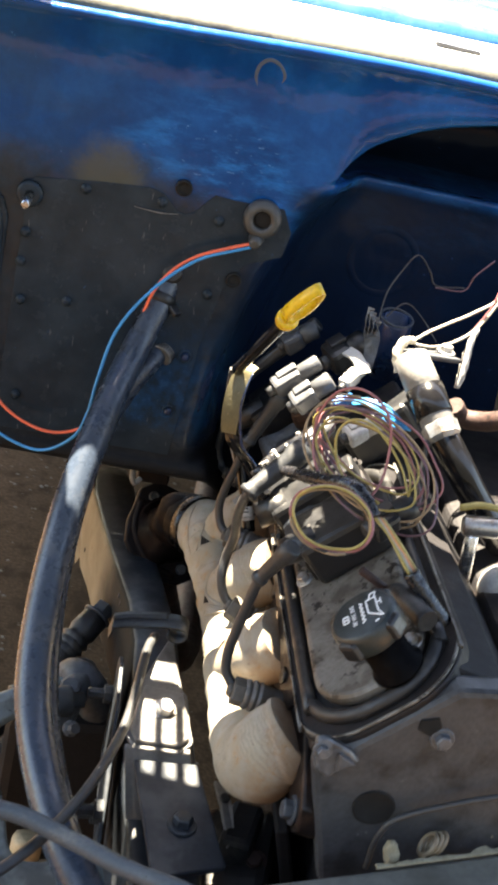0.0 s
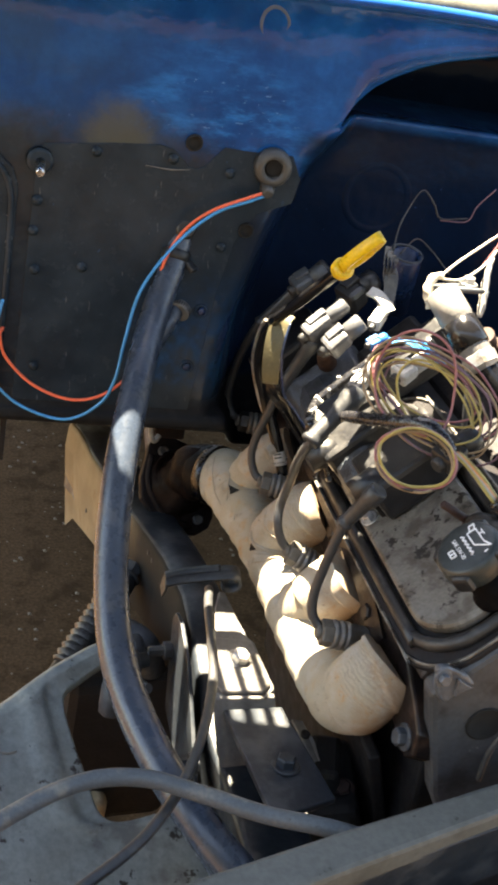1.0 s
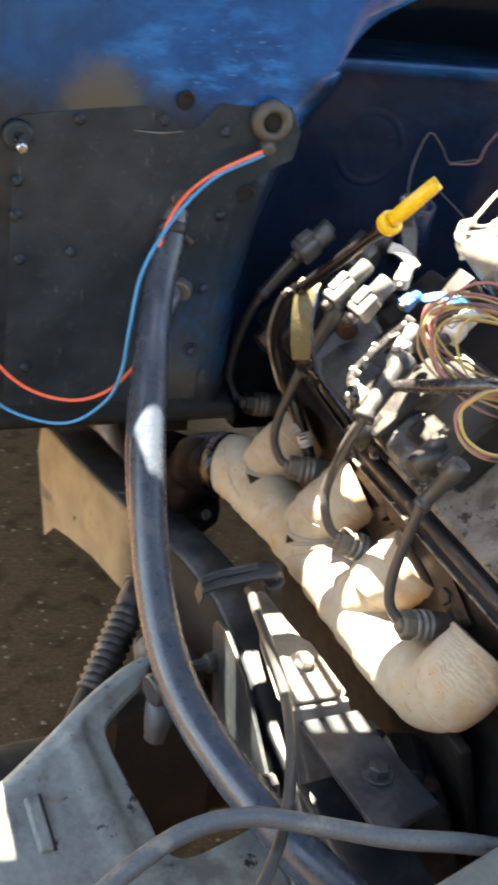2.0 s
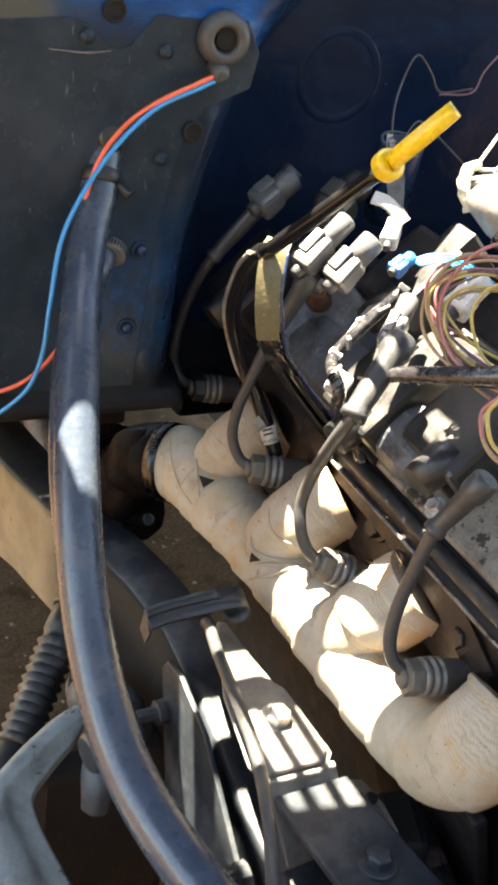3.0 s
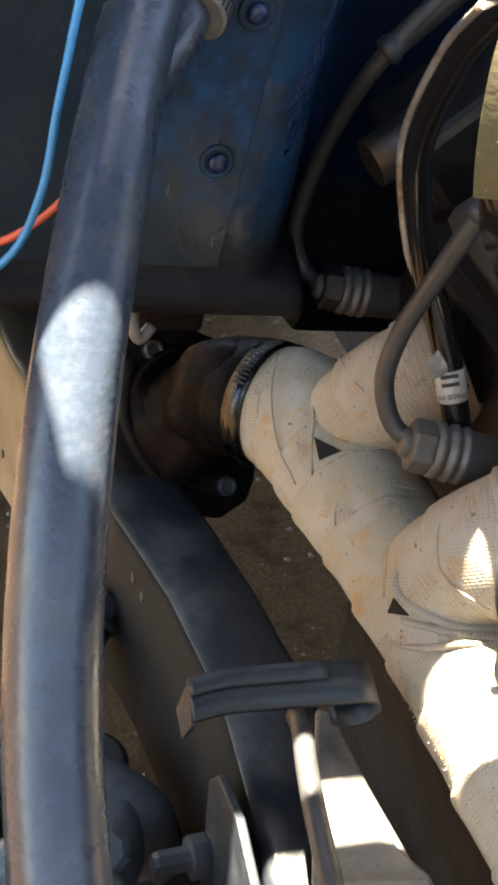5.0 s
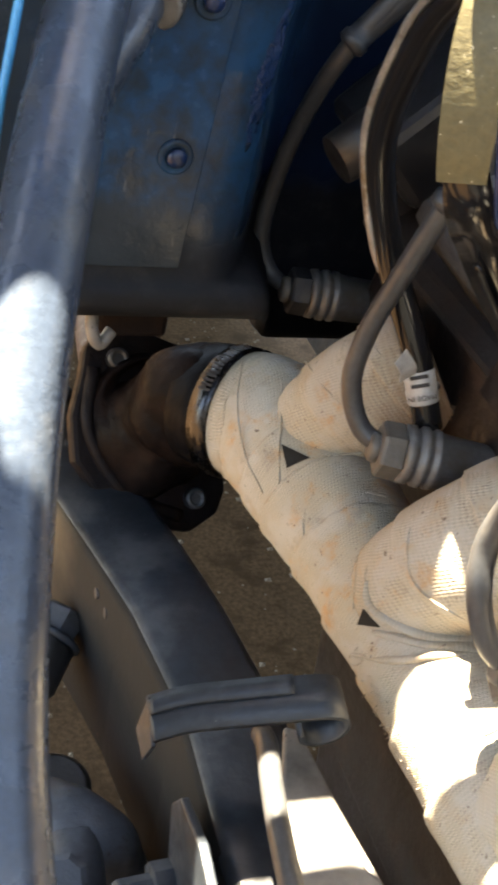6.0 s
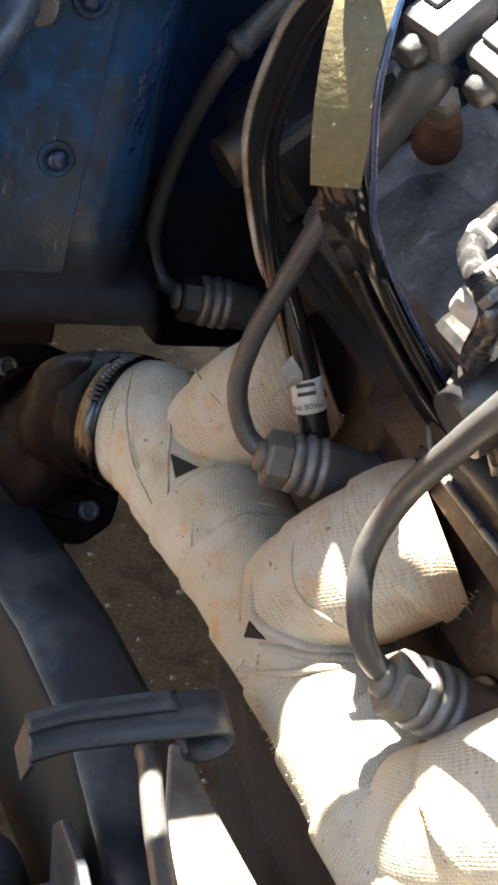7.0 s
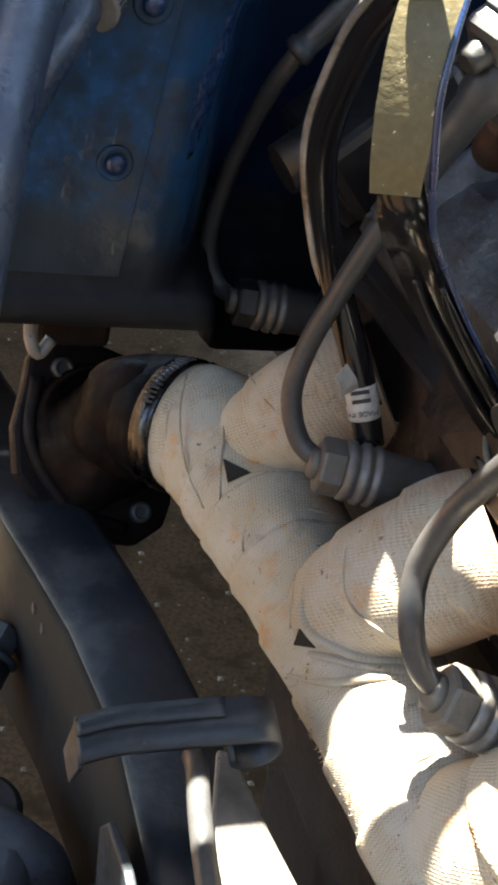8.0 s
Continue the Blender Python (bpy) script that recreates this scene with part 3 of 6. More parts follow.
EDGE = ((0.8, 0.196), (0.83, 0.196), (0.94, 0.198), (1.025, 0.216), (1.10, 0.24), (1.155, 0.279), (1.3, 0.34))
ARCH = ((0.27, 1.154), (0.279, 1.157), (0.285, 1.170), (0.293, 1.182), (0.307, 1.197), (0.326, 1.209), (0.350, 1.221), (0.375, 1.230), (0.42, 1.241), (0.5, 1.25), (0.62, 1.243), (0.74, 1.20), (0.79, 1.156))


def build_firewall():
    fw = thing("firewall", (0, 0, 0), "glossy blue sheet-metal firewall with black overspray on its lower part", "firewall", kind="structure")
    bm = bmesh.new()
    xs = [-1.0 + 0.05 * i for i in range(23)] + [0.13 + 0.006 * i for i in range(115)] + [0.83, 0.9, 1.0, 1.1]
    cols = []
    for x in xs:
        arch = along(x, ARCH) if 0.27 < x < 0.79 else 1.154
        g = smooth((x - 0.279) / 0.02) * smooth((0.79 - x) / 0.02)
        f0 = 0.085 * smooth((x - 0.216) / 0.05) * smooth((0.80 - x) / 0.05)
        pts = [(f0 + 0.06, 0.812), (f0 + 0.012, 0.812), (f0 - 0.004, 0.815), (f0 - 0.007, 0.822), (f0 - 0.003, 0.830)]
        pts = [(y, z - 0.06 * f0 / 0.085) for y, z in pts]
        for k in range(15):
            z = 0.832 + (1.148 - 0.832) * k / 14
            d = 0.085 * smooth((x - along(z, EDGE)) / 0.055) * smooth((0.80 - x) / 0.05)
            pts.append((d, z))
        d = pts[-1][0]
        pts += [(d * 0.9 + 0.006 * g, 1.1525), (d * 0.9 + 0.012 * g, 1.154), (0.2 * g, 1.1545), (0.2 * g, max(arch, 1.1546)), (0.004 * g, max(arch, 1.1547) + 0.0004), (0.0, max(arch, 1.1548) + 0.003)]
        top = 1.254 + 0.02 * smooth((x + 0.1) / 0.5)
        for k in (0.5, 1.0):
            z0 = max(arch, 1.1548) + 0.003
            pts.append((0.0, z0 + (top - 0.008 - z0) * k))
        pts += [(-0.004, top - 0.004), (-0.006, top), (-0.003, top + 0.004), (0.004, top + 0.005), (0.03, top + 0.003)]
        cols.append([bm.verts.new((x, y, z)) for y, z in pts])
    for a, b in zip(cols, cols[1:]):
        for i in range(len(a) - 1):
            f = bm.faces.new((a[i], b[i], b[i + 1], a[i + 1]))
            f.smooth = True
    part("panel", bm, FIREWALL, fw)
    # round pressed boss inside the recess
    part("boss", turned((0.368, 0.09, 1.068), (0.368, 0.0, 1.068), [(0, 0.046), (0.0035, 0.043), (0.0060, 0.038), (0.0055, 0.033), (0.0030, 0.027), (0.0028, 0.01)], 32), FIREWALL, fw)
    def lumps(s, w, total):
        return 0.0020 * noise.noise(Vector((s * 130, math.cos(w) * 2.5, math.sin(w) * 2.5))) + 0.0010 * noise.noise(Vector((s * 330, math.cos(w) * 6, math.sin(w) * 6)))
    part("seam_sealer", tube([(0.190, 0.002, 0.848), (0.193, 0.002, 0.89), (0.197, 0.002, 0.925), (0.199, 0.003, 0.96), (0.208, 0.004, 1.0), (0.216, 0.005, 1.02)], [0.005, 0.007, 0.0085, 0.009, 0.007, 0.004], 40, 90, flat=0.20, radius=lumps), SEALER, fw, "lumpy brushed-over seam sealer")
    part("ring_mark", tube([(0.186, 0.0004, 1.229), (0.183, 0.0004, 1.238), (0.185, 0.0004, 1.248), (0.193, 0.0004, 1.254), (0.203, 0.0004, 1.251), (0.209, 0.0004, 1.242), (0.206, 0.0004, 1.232)], [0.0014, 0.0022, 0.0024, 0.0024, 0.002, 0.002, 0.001], 8, 8, flat=0.3), plain("dust_mark", (0.045, 0.06, 0.085), 0.7), fw, "dull ring left by a cap")
    return fw


def build_cowl():
    cw = thing("cowl", (0.1, 0.05, 1.26), "white and blue cowl panel in bright sun with a grey rubber seal", "cowl", kind="structure")
    part("seal", tube([(-1.0, 0.032, 1.243), (-0.3, 0.032, 1.250), (0.1, 0.032, 1.262), (0.5, 0.032, 1.278), (1.1, 0.032, 1.28)], 0.016, 12, 4), surface("olive_seal", (0.085, 0.08, 0.055), 0.6, 0, (0.04, 0.037, 0.03), 0.45, 30, bump=0.3, bump_scale=200), cw, "flattened olive-grey rubber seal")
    def sheet(rows, mat_, name):
        bm = bmesh.new()
        vs = [[bm.verts.new((x, y, z + 0.018 * smooth((x + 0.1) / 0.5))) for x in (-1.1, -0.3, 0, 0.2, 0.5, 1.2)] for y, z in rows]
        for a, b in zip(vs, vs[1:]):
            for i in range(len(a) - 1):
                f = bm.faces.new((a[i], a[i + 1], b[i + 1], b[i]))
                f.smooth = True
        part(name, bm, mat_, cw)
    sheet([(0.035, 1.245), (0.04, 1.262), (0.06, 1.268), (0.30, 1.273), (0.305, 1.268)], WHITE, "front_panel")
    sheet([(0.307, 1.262), (0.31, 1.282), (0.33, 1.288), (0.8, 1.31), (0.95, 1.33), (1.0, 1.45)], BLUE, "rear_panel")
    part("slot", block((0.40, 0.16, 1.2885), (0.05, 0.012, 0.004), None, 0.001), PLASTIC, cw, "dark slot")
    # cab floor behind the firewall, with unseen side and rear blocks added to darken the ground
    cab = thing("cab_floor", (0.1, 1.2, 0.63), "dark underside of the cab behind the firewall", "car floor", kind="structure")
    part("side_blocker", block((0.86, 1.1, 0.45), (0.06, 3.1, 0.72), None, 0.01), CAST, cab, "unseen block that keeps side light off the ground")
    part("rear_blocker", block((0.42, 2.62, 0.45), (0.9, 0.06, 0.72), None, 0.01), CAST, cab)
    part("floor_pan", block((0.34, 1.42, 0.80), (1.52, 2.5, 0.03), None, 0.01), CAST, cab)


def build_hood():
    """The bonnet, propped open over the bay, out of view; its rear strip, panels and ribs are invented, cut so that sun
    patches and striped shadows fall where wanted.
    """
    hd = thing("hood", (0.1, -0.7, 1.36), "unseen blue hood, its rear cut to shape the sun patches", "hood")
    z, up = 1.36, Vector((0, 0, 0.008))
    def flat(name, pts, label=""):
        part(name, slab([(x, y, z) for x, y in pts], up, 0.0015), BLUE, hd, label)
    flat("rear_sun_block", [(0.0, 0.0032), (0.065, 0.0035), (0.098, -0.010), (0.112, -0.020), (0.135, -0.036), (0.20, -0.066), (0.20, -0.088), (0.115, -0.050), (0.06, -0.0353), (0.0, -0.0350)], "added strip that blocks the sun")
    flat("side_sun_block", [(-0.9, -0.034), (-0.214, -0.034), (-0.210, 0.045), (-0.10, 0.10), (-0.035, 0.125), (-0.03, 0.0032), (0.0, 0.0032), (0.0, -0.10), (-0.9, -0.10)])
    flat("side_sun_block", [(0.20, -0.066), (0.30, -0.11), (0.95, -0.20), (0.95, -0.30), (0.20, -0.13)])
    # unseen bars, spaced to throw the striped shadows on the mount tray
    for x in (0.015, 0.034, 0.053, 0.072, 0.091, 0.158, 0.180):
        flat("rib", [(x - 0.0042, -0.034 - 0.30 * max(0.0, x - 0.07)), (x + 0.0042, -0.034 - 0.30 * max(0.0, x - 0.07)), (x + 0.0042, -0.130), (x - 0.0042, -0.130)])
    bm = bmesh.new()
    rows = []
    for k in range(7):
        d = k / 6
        rows.append([(x, -0.098 - 0.016 * min(1.0, max(0.0, x) / 0.1) - 0.04 * max(0.0, x - 0.1) - 1.30 * d, z + 0.004 + 0.86 * d + 0.05 * math.sin(math.pi * d)) for x in (-0.9, -0.4, 0.0, 0.1, 0.2, 0.5, 0.95)])
    under = [[bm.verts.new(p) for p in r] for r in rows]
    over = [[bm.verts.new((x, y, h + 0.022)) for x, y, h in r] for r in rows]
    for a, b in zip(range(6), range(1, 7)):
        for vs in (under, over):
            for e in range(6):
                bm.faces.new((vs[a][e], vs[a][e + 1], vs[b][e + 1], vs[b][e]))
        for e in (0, 6):
            bm.faces.new((under[a][e], under[b][e], over[b][e], over[a][e]))
    for k in (0, 6):
        for e in range(6):
            bm.faces.new((under[k][e], under[k][e + 1], over[k][e + 1], over[k][e]))
    part("skin", bm, BLUE, hd)
    for x in (-0.82, 0.88):
        part("hinge", tube([(x, 0.08, 1.265), (x, 0.06, 1.31), (x, 0.0, 1.35), (x, -0.19 if x > 0 else -0.05, 1.364)], 0.011, 10, 6), BLUE, hd, "curved steel hinge arm")
    return hd


def build_wall():
    """An added plain dark wall in front of the vehicle, never in view, which closes the place behind the camera and
    blocks low skylight.
    """
    w = thing("wall_front", (0, -3.6, 0), "unseen dark wall added behind the camera", "wall", kind="structure")
    part("dark_screen", block((0, -3.6, 1.5), (14, 0.12, 3.0), None, 0.01), surface("dark_screen_coat", (0.05, 0.052, 0.05), 0.85, 0, (0.03, 0.03, 0.028), 0.5, 2.5, bump=0.4, bump_scale=60), w)


build_ground()
build_wall()
build_firewall()
build_cowl()
build_hood()


# ---- firewall fittings ----
def build_heater_plate():
    hp = thing("heater_cover_plate", (0.09, -0.002, 0.83), "black painted steel plate bolted over the heater opening", "cover plate")
    o = [(-0.008, 0.838), (0.178, 0.838), (0.182, 0.90), (0.186, 0.97), (0.196, 1.03), (0.212, 1.06), (0.246, 1.075), (0.25, 1.10), (0.238, 1.122), (0.19, 1.121), (0.170, 1.122),
         (0.161, 1.112), (0.153, 1.101), (0.145, 1.098), (0.137, 1.099), (0.131, 1.105), (0.122, 1.113), (0.108, 1.1165), (0.06, 1.112), (0.0, 1.104), (-0.006, 1.098)]
    part("plate", slab([(x, -0.0003, z) for x, z in o], (0, -0.0010, 0), 0.0005), PLATE, hp)
    for x, z in ((-0.002, 1.05), (0.002, 0.981), (0.011, 0.878), (0.047, 0.988), (0.182, 1.023), (0.178, 1.098), (0.048, 1.103), (0.121, 1.105), (-0.003, 1.02)):
        part("screw", turned((x, -0.003, z), (x, -1, z), [(0, 0.0052), (0.0008, 0.0052), (0.001, 0.0034), (0.0028, 0.003), (0.0034, 0.0018)], 12), PLATE, hp)
    for x, z in ((0.1685, 0.8895), (0.1735, 0.953)):
        part("dished_washer", turned((x, -0.0015, z), (x, -1, z), [(0, 0.0078), (0.0012, 0.0074), (0.0018, 0.0066), (0.0010, 0.0052), (0.0012, 0.001)], 20), PLATE, hp)
        part("rivet_head", turned((x, -0.003, z), (x, -1, z), [(0, 0.0045), (0.0018, 0.0042), (0.0030, 0.003), (0.0034, 0.001)], 14), DARKBLUE, hp, "glossy blue rivet head")
    for x, z, r in ((0.1385, 1.123, 0.0062), (0.2045, 1.0435, 0.0060)):
        part("rimmed_hole", turned((x, -0.003, z), (x, -1, z), [(0, r * 1.35), (0.0022, r * 1.2), (0.0028, r), (0.0008, r * 0.9), (0.0006, r * 0.3)], 20), VOID, hp, "black rimmed hole")
    part("crease", tube([(0.095, -0.0035, 1.096), (0.12, -0.004, 1.095), (0.138, -0.0035, 1.097)], [0.0003, 0.0008, 0.0003], 6, 4), TRAY, hp, "bright scratched crease")
    stud = thing("stud_bolt", (-0.003, -0.003, 1.08), "bare threaded steel stud with a black washer", "bolt")
    part("washer", turned((-0.003, -0.003, 1.088), (-0.003, -1, 1.088), [(0, 0.013), (0.003, 0.012), (0.004, 0.009)], 18), PLATE, stud)
    part("shank", turned((-0.003, -0.006, 1.088), (-0.004, -0.03, 1.083), [(0, 0.0045), (0.02, 0.0045), (0.024, 0.0035)], 10), STEEL, stud)
    lp = thing("pressed_panel", (-0.3, -0.002, 0.83), "black pressed firewall panel with a rounded corner bead", "panel", kind="structure")
    o = [(-0.6, 0.838), (-0.024, 0.838), (-0.02, 0.93), (-0.02, 1.06), (-0.026, 1.078), (-0.04, 1.09), (-0.06, 1.094), (-0.6, 1.08)]
    part("sheet", slab([(x, -0.0005, z) for x, z in o], (0, -0.0035, 0), 0.0015), PLATE, lp)
    part("bead", tube([(-0.026, -0.004, 0.84), (-0.024, -0.004, 0.95), (-0.0255, -0.004, 1.035), (-0.0275, -0.004, 1.056), (-0.034, -0.004, 1.073), (-0.046, -0.004, 1.083), (-0.065, -0.004, 1.086), (-0.12, -0.004, 1.0855), (-0.3, -0.004, 1.082)], 0.0032, 8, 6), PLATE, lp)


def build_grommet():
    g = thing("firewall_grommet", (0.222, -0.004, 1.085), "grey rubber grommet with a dark open hole", "grommet")
    c = Vector((0.2185, -0.003, 1.110))
    part("ring", turned(c, c + Vector((-0.1, -1, 0.0)), [(0, 0.0188), (0.006, 0.0186), (0.0105, 0.0165), (0.0125, 0.0128), (0.0120, 0.0098), (0.008, 0.0085), (0.003, 0.008), (0.002, 0.002)], 36), GROMMET, g)
    part("bore", turned(c + Vector((0.0005, -0.0078, 0.001)), c + Vector((0, -1, 0.0)), [(0, 0.0083), (0.0002, 0.0083)], 20), VOID, g, "dark bore")
    part("nipple", turned((0.217, -0.004, 1.090), (0.213, -0.03, 1.083), [(0, 0.008), (0.010, 0.0065), (0.014, 0.005), (0.0145, 0.003)], 14), GROMMET, g)


def build_hoses():
    h = thing("heater_hose", (0.134, -0.431, 0.68), "thick dusty black rubber heater hose", "hose")
    pts = [(0.143, 0.01, 1.03), (0.136, -0.006, 1.0), (0.119, -0.036, 0.957), (0.098, -0.103, 0.904), (0.083, -0.164, 0.845), (0.077, -0.223, 0.785), (0.081, -0.288, 0.738), (0.1, -0.359, 0.712), (0.134, -0.431, 0.69), (0.2, -0.5, 0.64), (0.26, -0.53, 0.56)]
    part("rubber", tube(pts, [0.0125, 0.0132, 0.0140, 0.0147, 0.0155, 0.0158, 0.0160, 0.0160, 0.0160, 0.0160, 0.0160], 28, 12), HOSE, h)
    a, b = Vector(pts[0]), Vector(pts[1])
    part("clamp", turned(a.lerp(b, 0.55), b, [(0, 0.0135), (0.001, 0.0145), (0.009, 0.0145), (0.010, 0.0135)], 28), PLASTIC, h, "black spring clamp")
    part("clamp_ear", block((0.153, -0.012, 1.003), (0.012, 0.01, 0.006), axes_from((0.5, -0.5, -0.4)), 0.0015), PLASTIC, h)
    part("spigot", rod((0.145, 0.02, 1.03), (0.144, -0.004, 1.038), 0.010, 20), PLASTIC, h, "black heater spigot")
    h2 = thing("lower_heater_hose", (0.13, -0.03, 0.85), "second black heater hose behind the first, held by a worm clamp", "hose")
    part("rubber", tube([(0.153, 0.012, 0.958), (0.138, -0.010, 0.940), (0.114, -0.036, 0.902), (0.097, -0.082, 0.852), (0.088, -0.138, 0.796), (0.088, -0.20, 0.740), (0.098, -0.27, 0.694), (0.125, -0.36, 0.668), (0.165, -0.44, 0.635), (0.23, -0.50, 0.58)], 0.0105, 20, 8), HOSE, h2)
    cl = part("worm_clamp", turned((0.153, 0.004, 0.953), (0.139, -0.02, 0.94), [(0, 0.0108), (0.0005, 0.0120), (0.0085, 0.0120), (0.009, 0.0108)], 36), TRAY, h2, "slotted steel worm clamp")
    ca, cb = Vector((0.153, 0.004, 0.953)), Vector((0.139, -0.02, 0.94))
    cx = (cb - ca).normalized()
    for k in range(30):
        a = radians(12 * k)
        su = cx.cross(Vector((0, 0, 1))).normalized()
        w = su * math.cos(a) + su.cross(cx) * math.sin(a)
        part("clamp_slot", block(ca + cx * 0.0045 + w * 0.0120, (0.0055, 0.0013, 0.0006), Matrix((cx, w.cross(cx), w)).transposed(), 0), BLACKPRINT, cl)
    tn = thing("thin_hose", (0.1, -0.47, 0.70), "thin weathered grey rubber hose crossing the bay", "hose")
    part("rubber", tube([(-0.16, -0.56, 0.70), (-0.10, -0.52, 0.715), (-0.04, -0.48, 0.737), (0.025, -0.452, 0.753), (0.077, -0.447, 0.754), (0.124, -0.462, 0.75), (0.168, -0.486, 0.752), (0.214, -0.51, 0.76), (0.28, -0.52, 0.74)], 0.0068, 16, 8), WORNHOSE, tn)


def build_wires():
    solo("blue_wire", tube([(0.217, -0.012, 1.084), (0.200, -0.017, 1.078), (0.164, -0.022, 1.062), (0.128, -0.034, 1.030), (0.100, -0.045, 0.985), (0.090, -0.055, 0.935), (0.086, -0.055, 0.895), (0.075, -0.048, 0.862), (0.043, -0.036, 0.836), (-0.004, -0.018, 0.842),
                            (-0.036, -0.010, 0.872), (-0.045, -0.012, 0.900), (-0.03, -0.014, 0.935), (-0.026, -0.016, 0.952), (-0.030, -0.018, 0.93), (-0.036, -0.02, 0.905), (-0.06, -0.02, 0.888), (-0.12, -0.02, 0.88)], 0.00165, 8, 6), BLUE_W,
         "thin bright blue wire looping down the firewall", "wire")
    solo("red_wire", tube([(0.216, -0.012, 1.087), (0.198, -0.017, 1.081), (0.165, -0.02, 1.066), (0.142, -0.018, 1.045), (0.128, -0.016, 1.018), (0.121, -0.016, 0.98), (0.119, -0.022, 0.945), (0.112, -0.032, 0.905), (0.085, -0.038, 0.872), (0.051, -0.032, 0.857), (0.012, -0.02, 0.864),
                           (-0.018, -0.014, 0.89), (-0.026, -0.014, 0.915), (-0.024, -0.016, 0.922), (-0.034, -0.018, 0.905), (-0.055, -0.02, 0.885), (-0.12, -0.02, 0.865)], 0.00165, 8, 6), RED_W,
         "thin orange-red wire looping down the firewall", "wire")


def build_body_mount():
    b = thing("body_mount", (0.171, 0.035, 0.75), "dark square steel stub under the firewall", "bracket", kind="structure")
    part("rear_channel", block((-0.075, 0.05, 0.785), (0.13, 0.035, 0.05), None, 0.004), CAST, b)
    part("channel_lip", block((-0.012, 0.03, 0.783), (0.006, 0.03, 0.056), None, 0.001), CAST, b)
    part("stub", block((0.171, 0.045, 0.797), (0.036, 0.025, 0.030), None, 0.003), OILYRUST, b)
    part("hook", tube([(0.147, 0.02, 0.815), (0.146, 0.012, 0.80), (0.150, 0.010, 0.792), (0.156, 0.014, 0.797)], 0.003, 10, 6), TRAY, b, "bent steel hook")


build_body_mount()
build_heater_plate()
build_grommet()
build_hoses()
build_wires()


# ---- engine ----
OUT = Vector((-0.7071, 0, 0.7071))   # away from the valve cover
UPS = Vector((0.7071, 0, 0.7071))    # up the valve cover's slope
REAR = Vector((0, 1, 0))
TILT = Matrix((UPS, REAR, OUT)).transposed()
PORTS = (-0.05, -0.162, -0.274, -0.386)


def cov(u, y, h=0.0):
    return Vector((0.285, y, 0.855)) + UPS * u + OUT * h


def build_engine():
    e = thing("engine_block", (0.45, -0.2, 0.35), "oily dark cast engine block and cylinder head", "engine")
    def prism(o, y0, y1, bevel=0.004):
        return slab([(x, y0, z) for x, z in o], (0, y1 - y0, 0), bevel)
    head = [(0.318, 0.745), (0.302, 0.79), (0.300, 0.835), (0.284, 0.842), (0.290, 0.853), (0.372, 0.935), (0.41, 0.925), (0.5, 0.83), (0.46, 0.74)]
    part("cylinder_head", prism(head, -0.44, 0.05), CAST, e)
    low = [(0.335, 0.75), (0.345, 0.60), (0.36, 0.45), (0.62, 0.45), (0.72, 0.75), (0.6, 0.86), (0.45, 0.86)]
    part("block", prism(low, -0.40, 0.08), CAST, e)
    part("valley_cover", prism([(0.43, 0.85), (0.44, 0.905), (0.47, 0.92), (0.7, 0.92), (0.72, 0.85)], -0.42, 0.05), CAST, e)
    fr = [(0.285, 0.845), (0.37, 0.93), (0.46, 0.94), (0.62, 0.93), (0.66, 0.78), (0.64, 0.60), (0.50, 0.52), (0.40, 0.55), (0.36, 0.66), (0.315, 0.74)]
    part("front_cover", prism(fr, -0.462, -0.44, 0.005), DARKALLOY, e, "grey alloy front cover")
    for x, z, r in ((0.318, 0.822, 0.014), (0.36, 0.88, 0.01), (0.43, 0.86, 0.013), (0.37, 0.76, 0.012), (0.5, 0.9, 0.012)):
        part("boss", turned((x, -0.45, z), (x, -1, z), [(0, r * 1.5), (0.006, r * 1.25), (0.010, r), (0.011, r * 0.5), (0.004, r * 0.45)], 18), DARKALLOY, e)
    ear = [(0.279, 0.874), (0.287, 0.877), (0.296, 0.873), (0.306, 0.868), (0.316, 0.858), (0.307, 0.856), (0.301, 0.847), (0.296, 0.840), (0.289, 0.844), (0.284, 0.855)]
    lug = part("cast_lug", slab([(x, -0.459, z) for x, z in ear], (0, -0.009, 0.002), 0.0035, None, 3), PALECAST, e, "pale blue-grey cast lug")
    part("lug_rib", slab([(0.296, -0.467, 0.868), (0.312, -0.467, 0.859), (0.306, -0.467, 0.857), (0.298, -0.467, 0.850)], (0.001, -0.005, 0.002), 0.002), PALECAST, lug)
    bolt((0.2855, -0.4685, 0.868), (0, -1, 0.2), 0.0048, "screw", lug, PALECAST)
    part("cover_slot", slab([(x, -0.4605, z) for x, z in ((0.349, 0.902), (0.362, 0.906), (0.366, 0.898), (0.361, 0.888), (0.349, 0.893))], (0, -0.003, 0), 0.001), VOID, e, "dark slot in the front cover")
    bolt((0.369, -0.463, 0.888), (0, -1, 0.1), 0.006, "bolt", e, PALECAST)
    part("sensor_hole", turned((0.338, -0.455, 0.817), (0.338, -1, 0.817), [(0, 0.016), (0.0085, 0.016), (0.009, 0.0145), (0.0076, 0.013), (0.0074, 0.002)], 28), VOID, e, "dark oval recess")
    part("oil_pan", prism([(0.36, 0.46), (0.38, 0.30), (0.6, 0.30), (0.62, 0.46)], -0.38, 0.06, 0.01), CAST, e)
    # exhaust flange bar along the head
    fl = thing("exhaust_flange", (0.295, -0.2, 0.76), "long rusty brown exhaust flange bolted along the head", "flange")
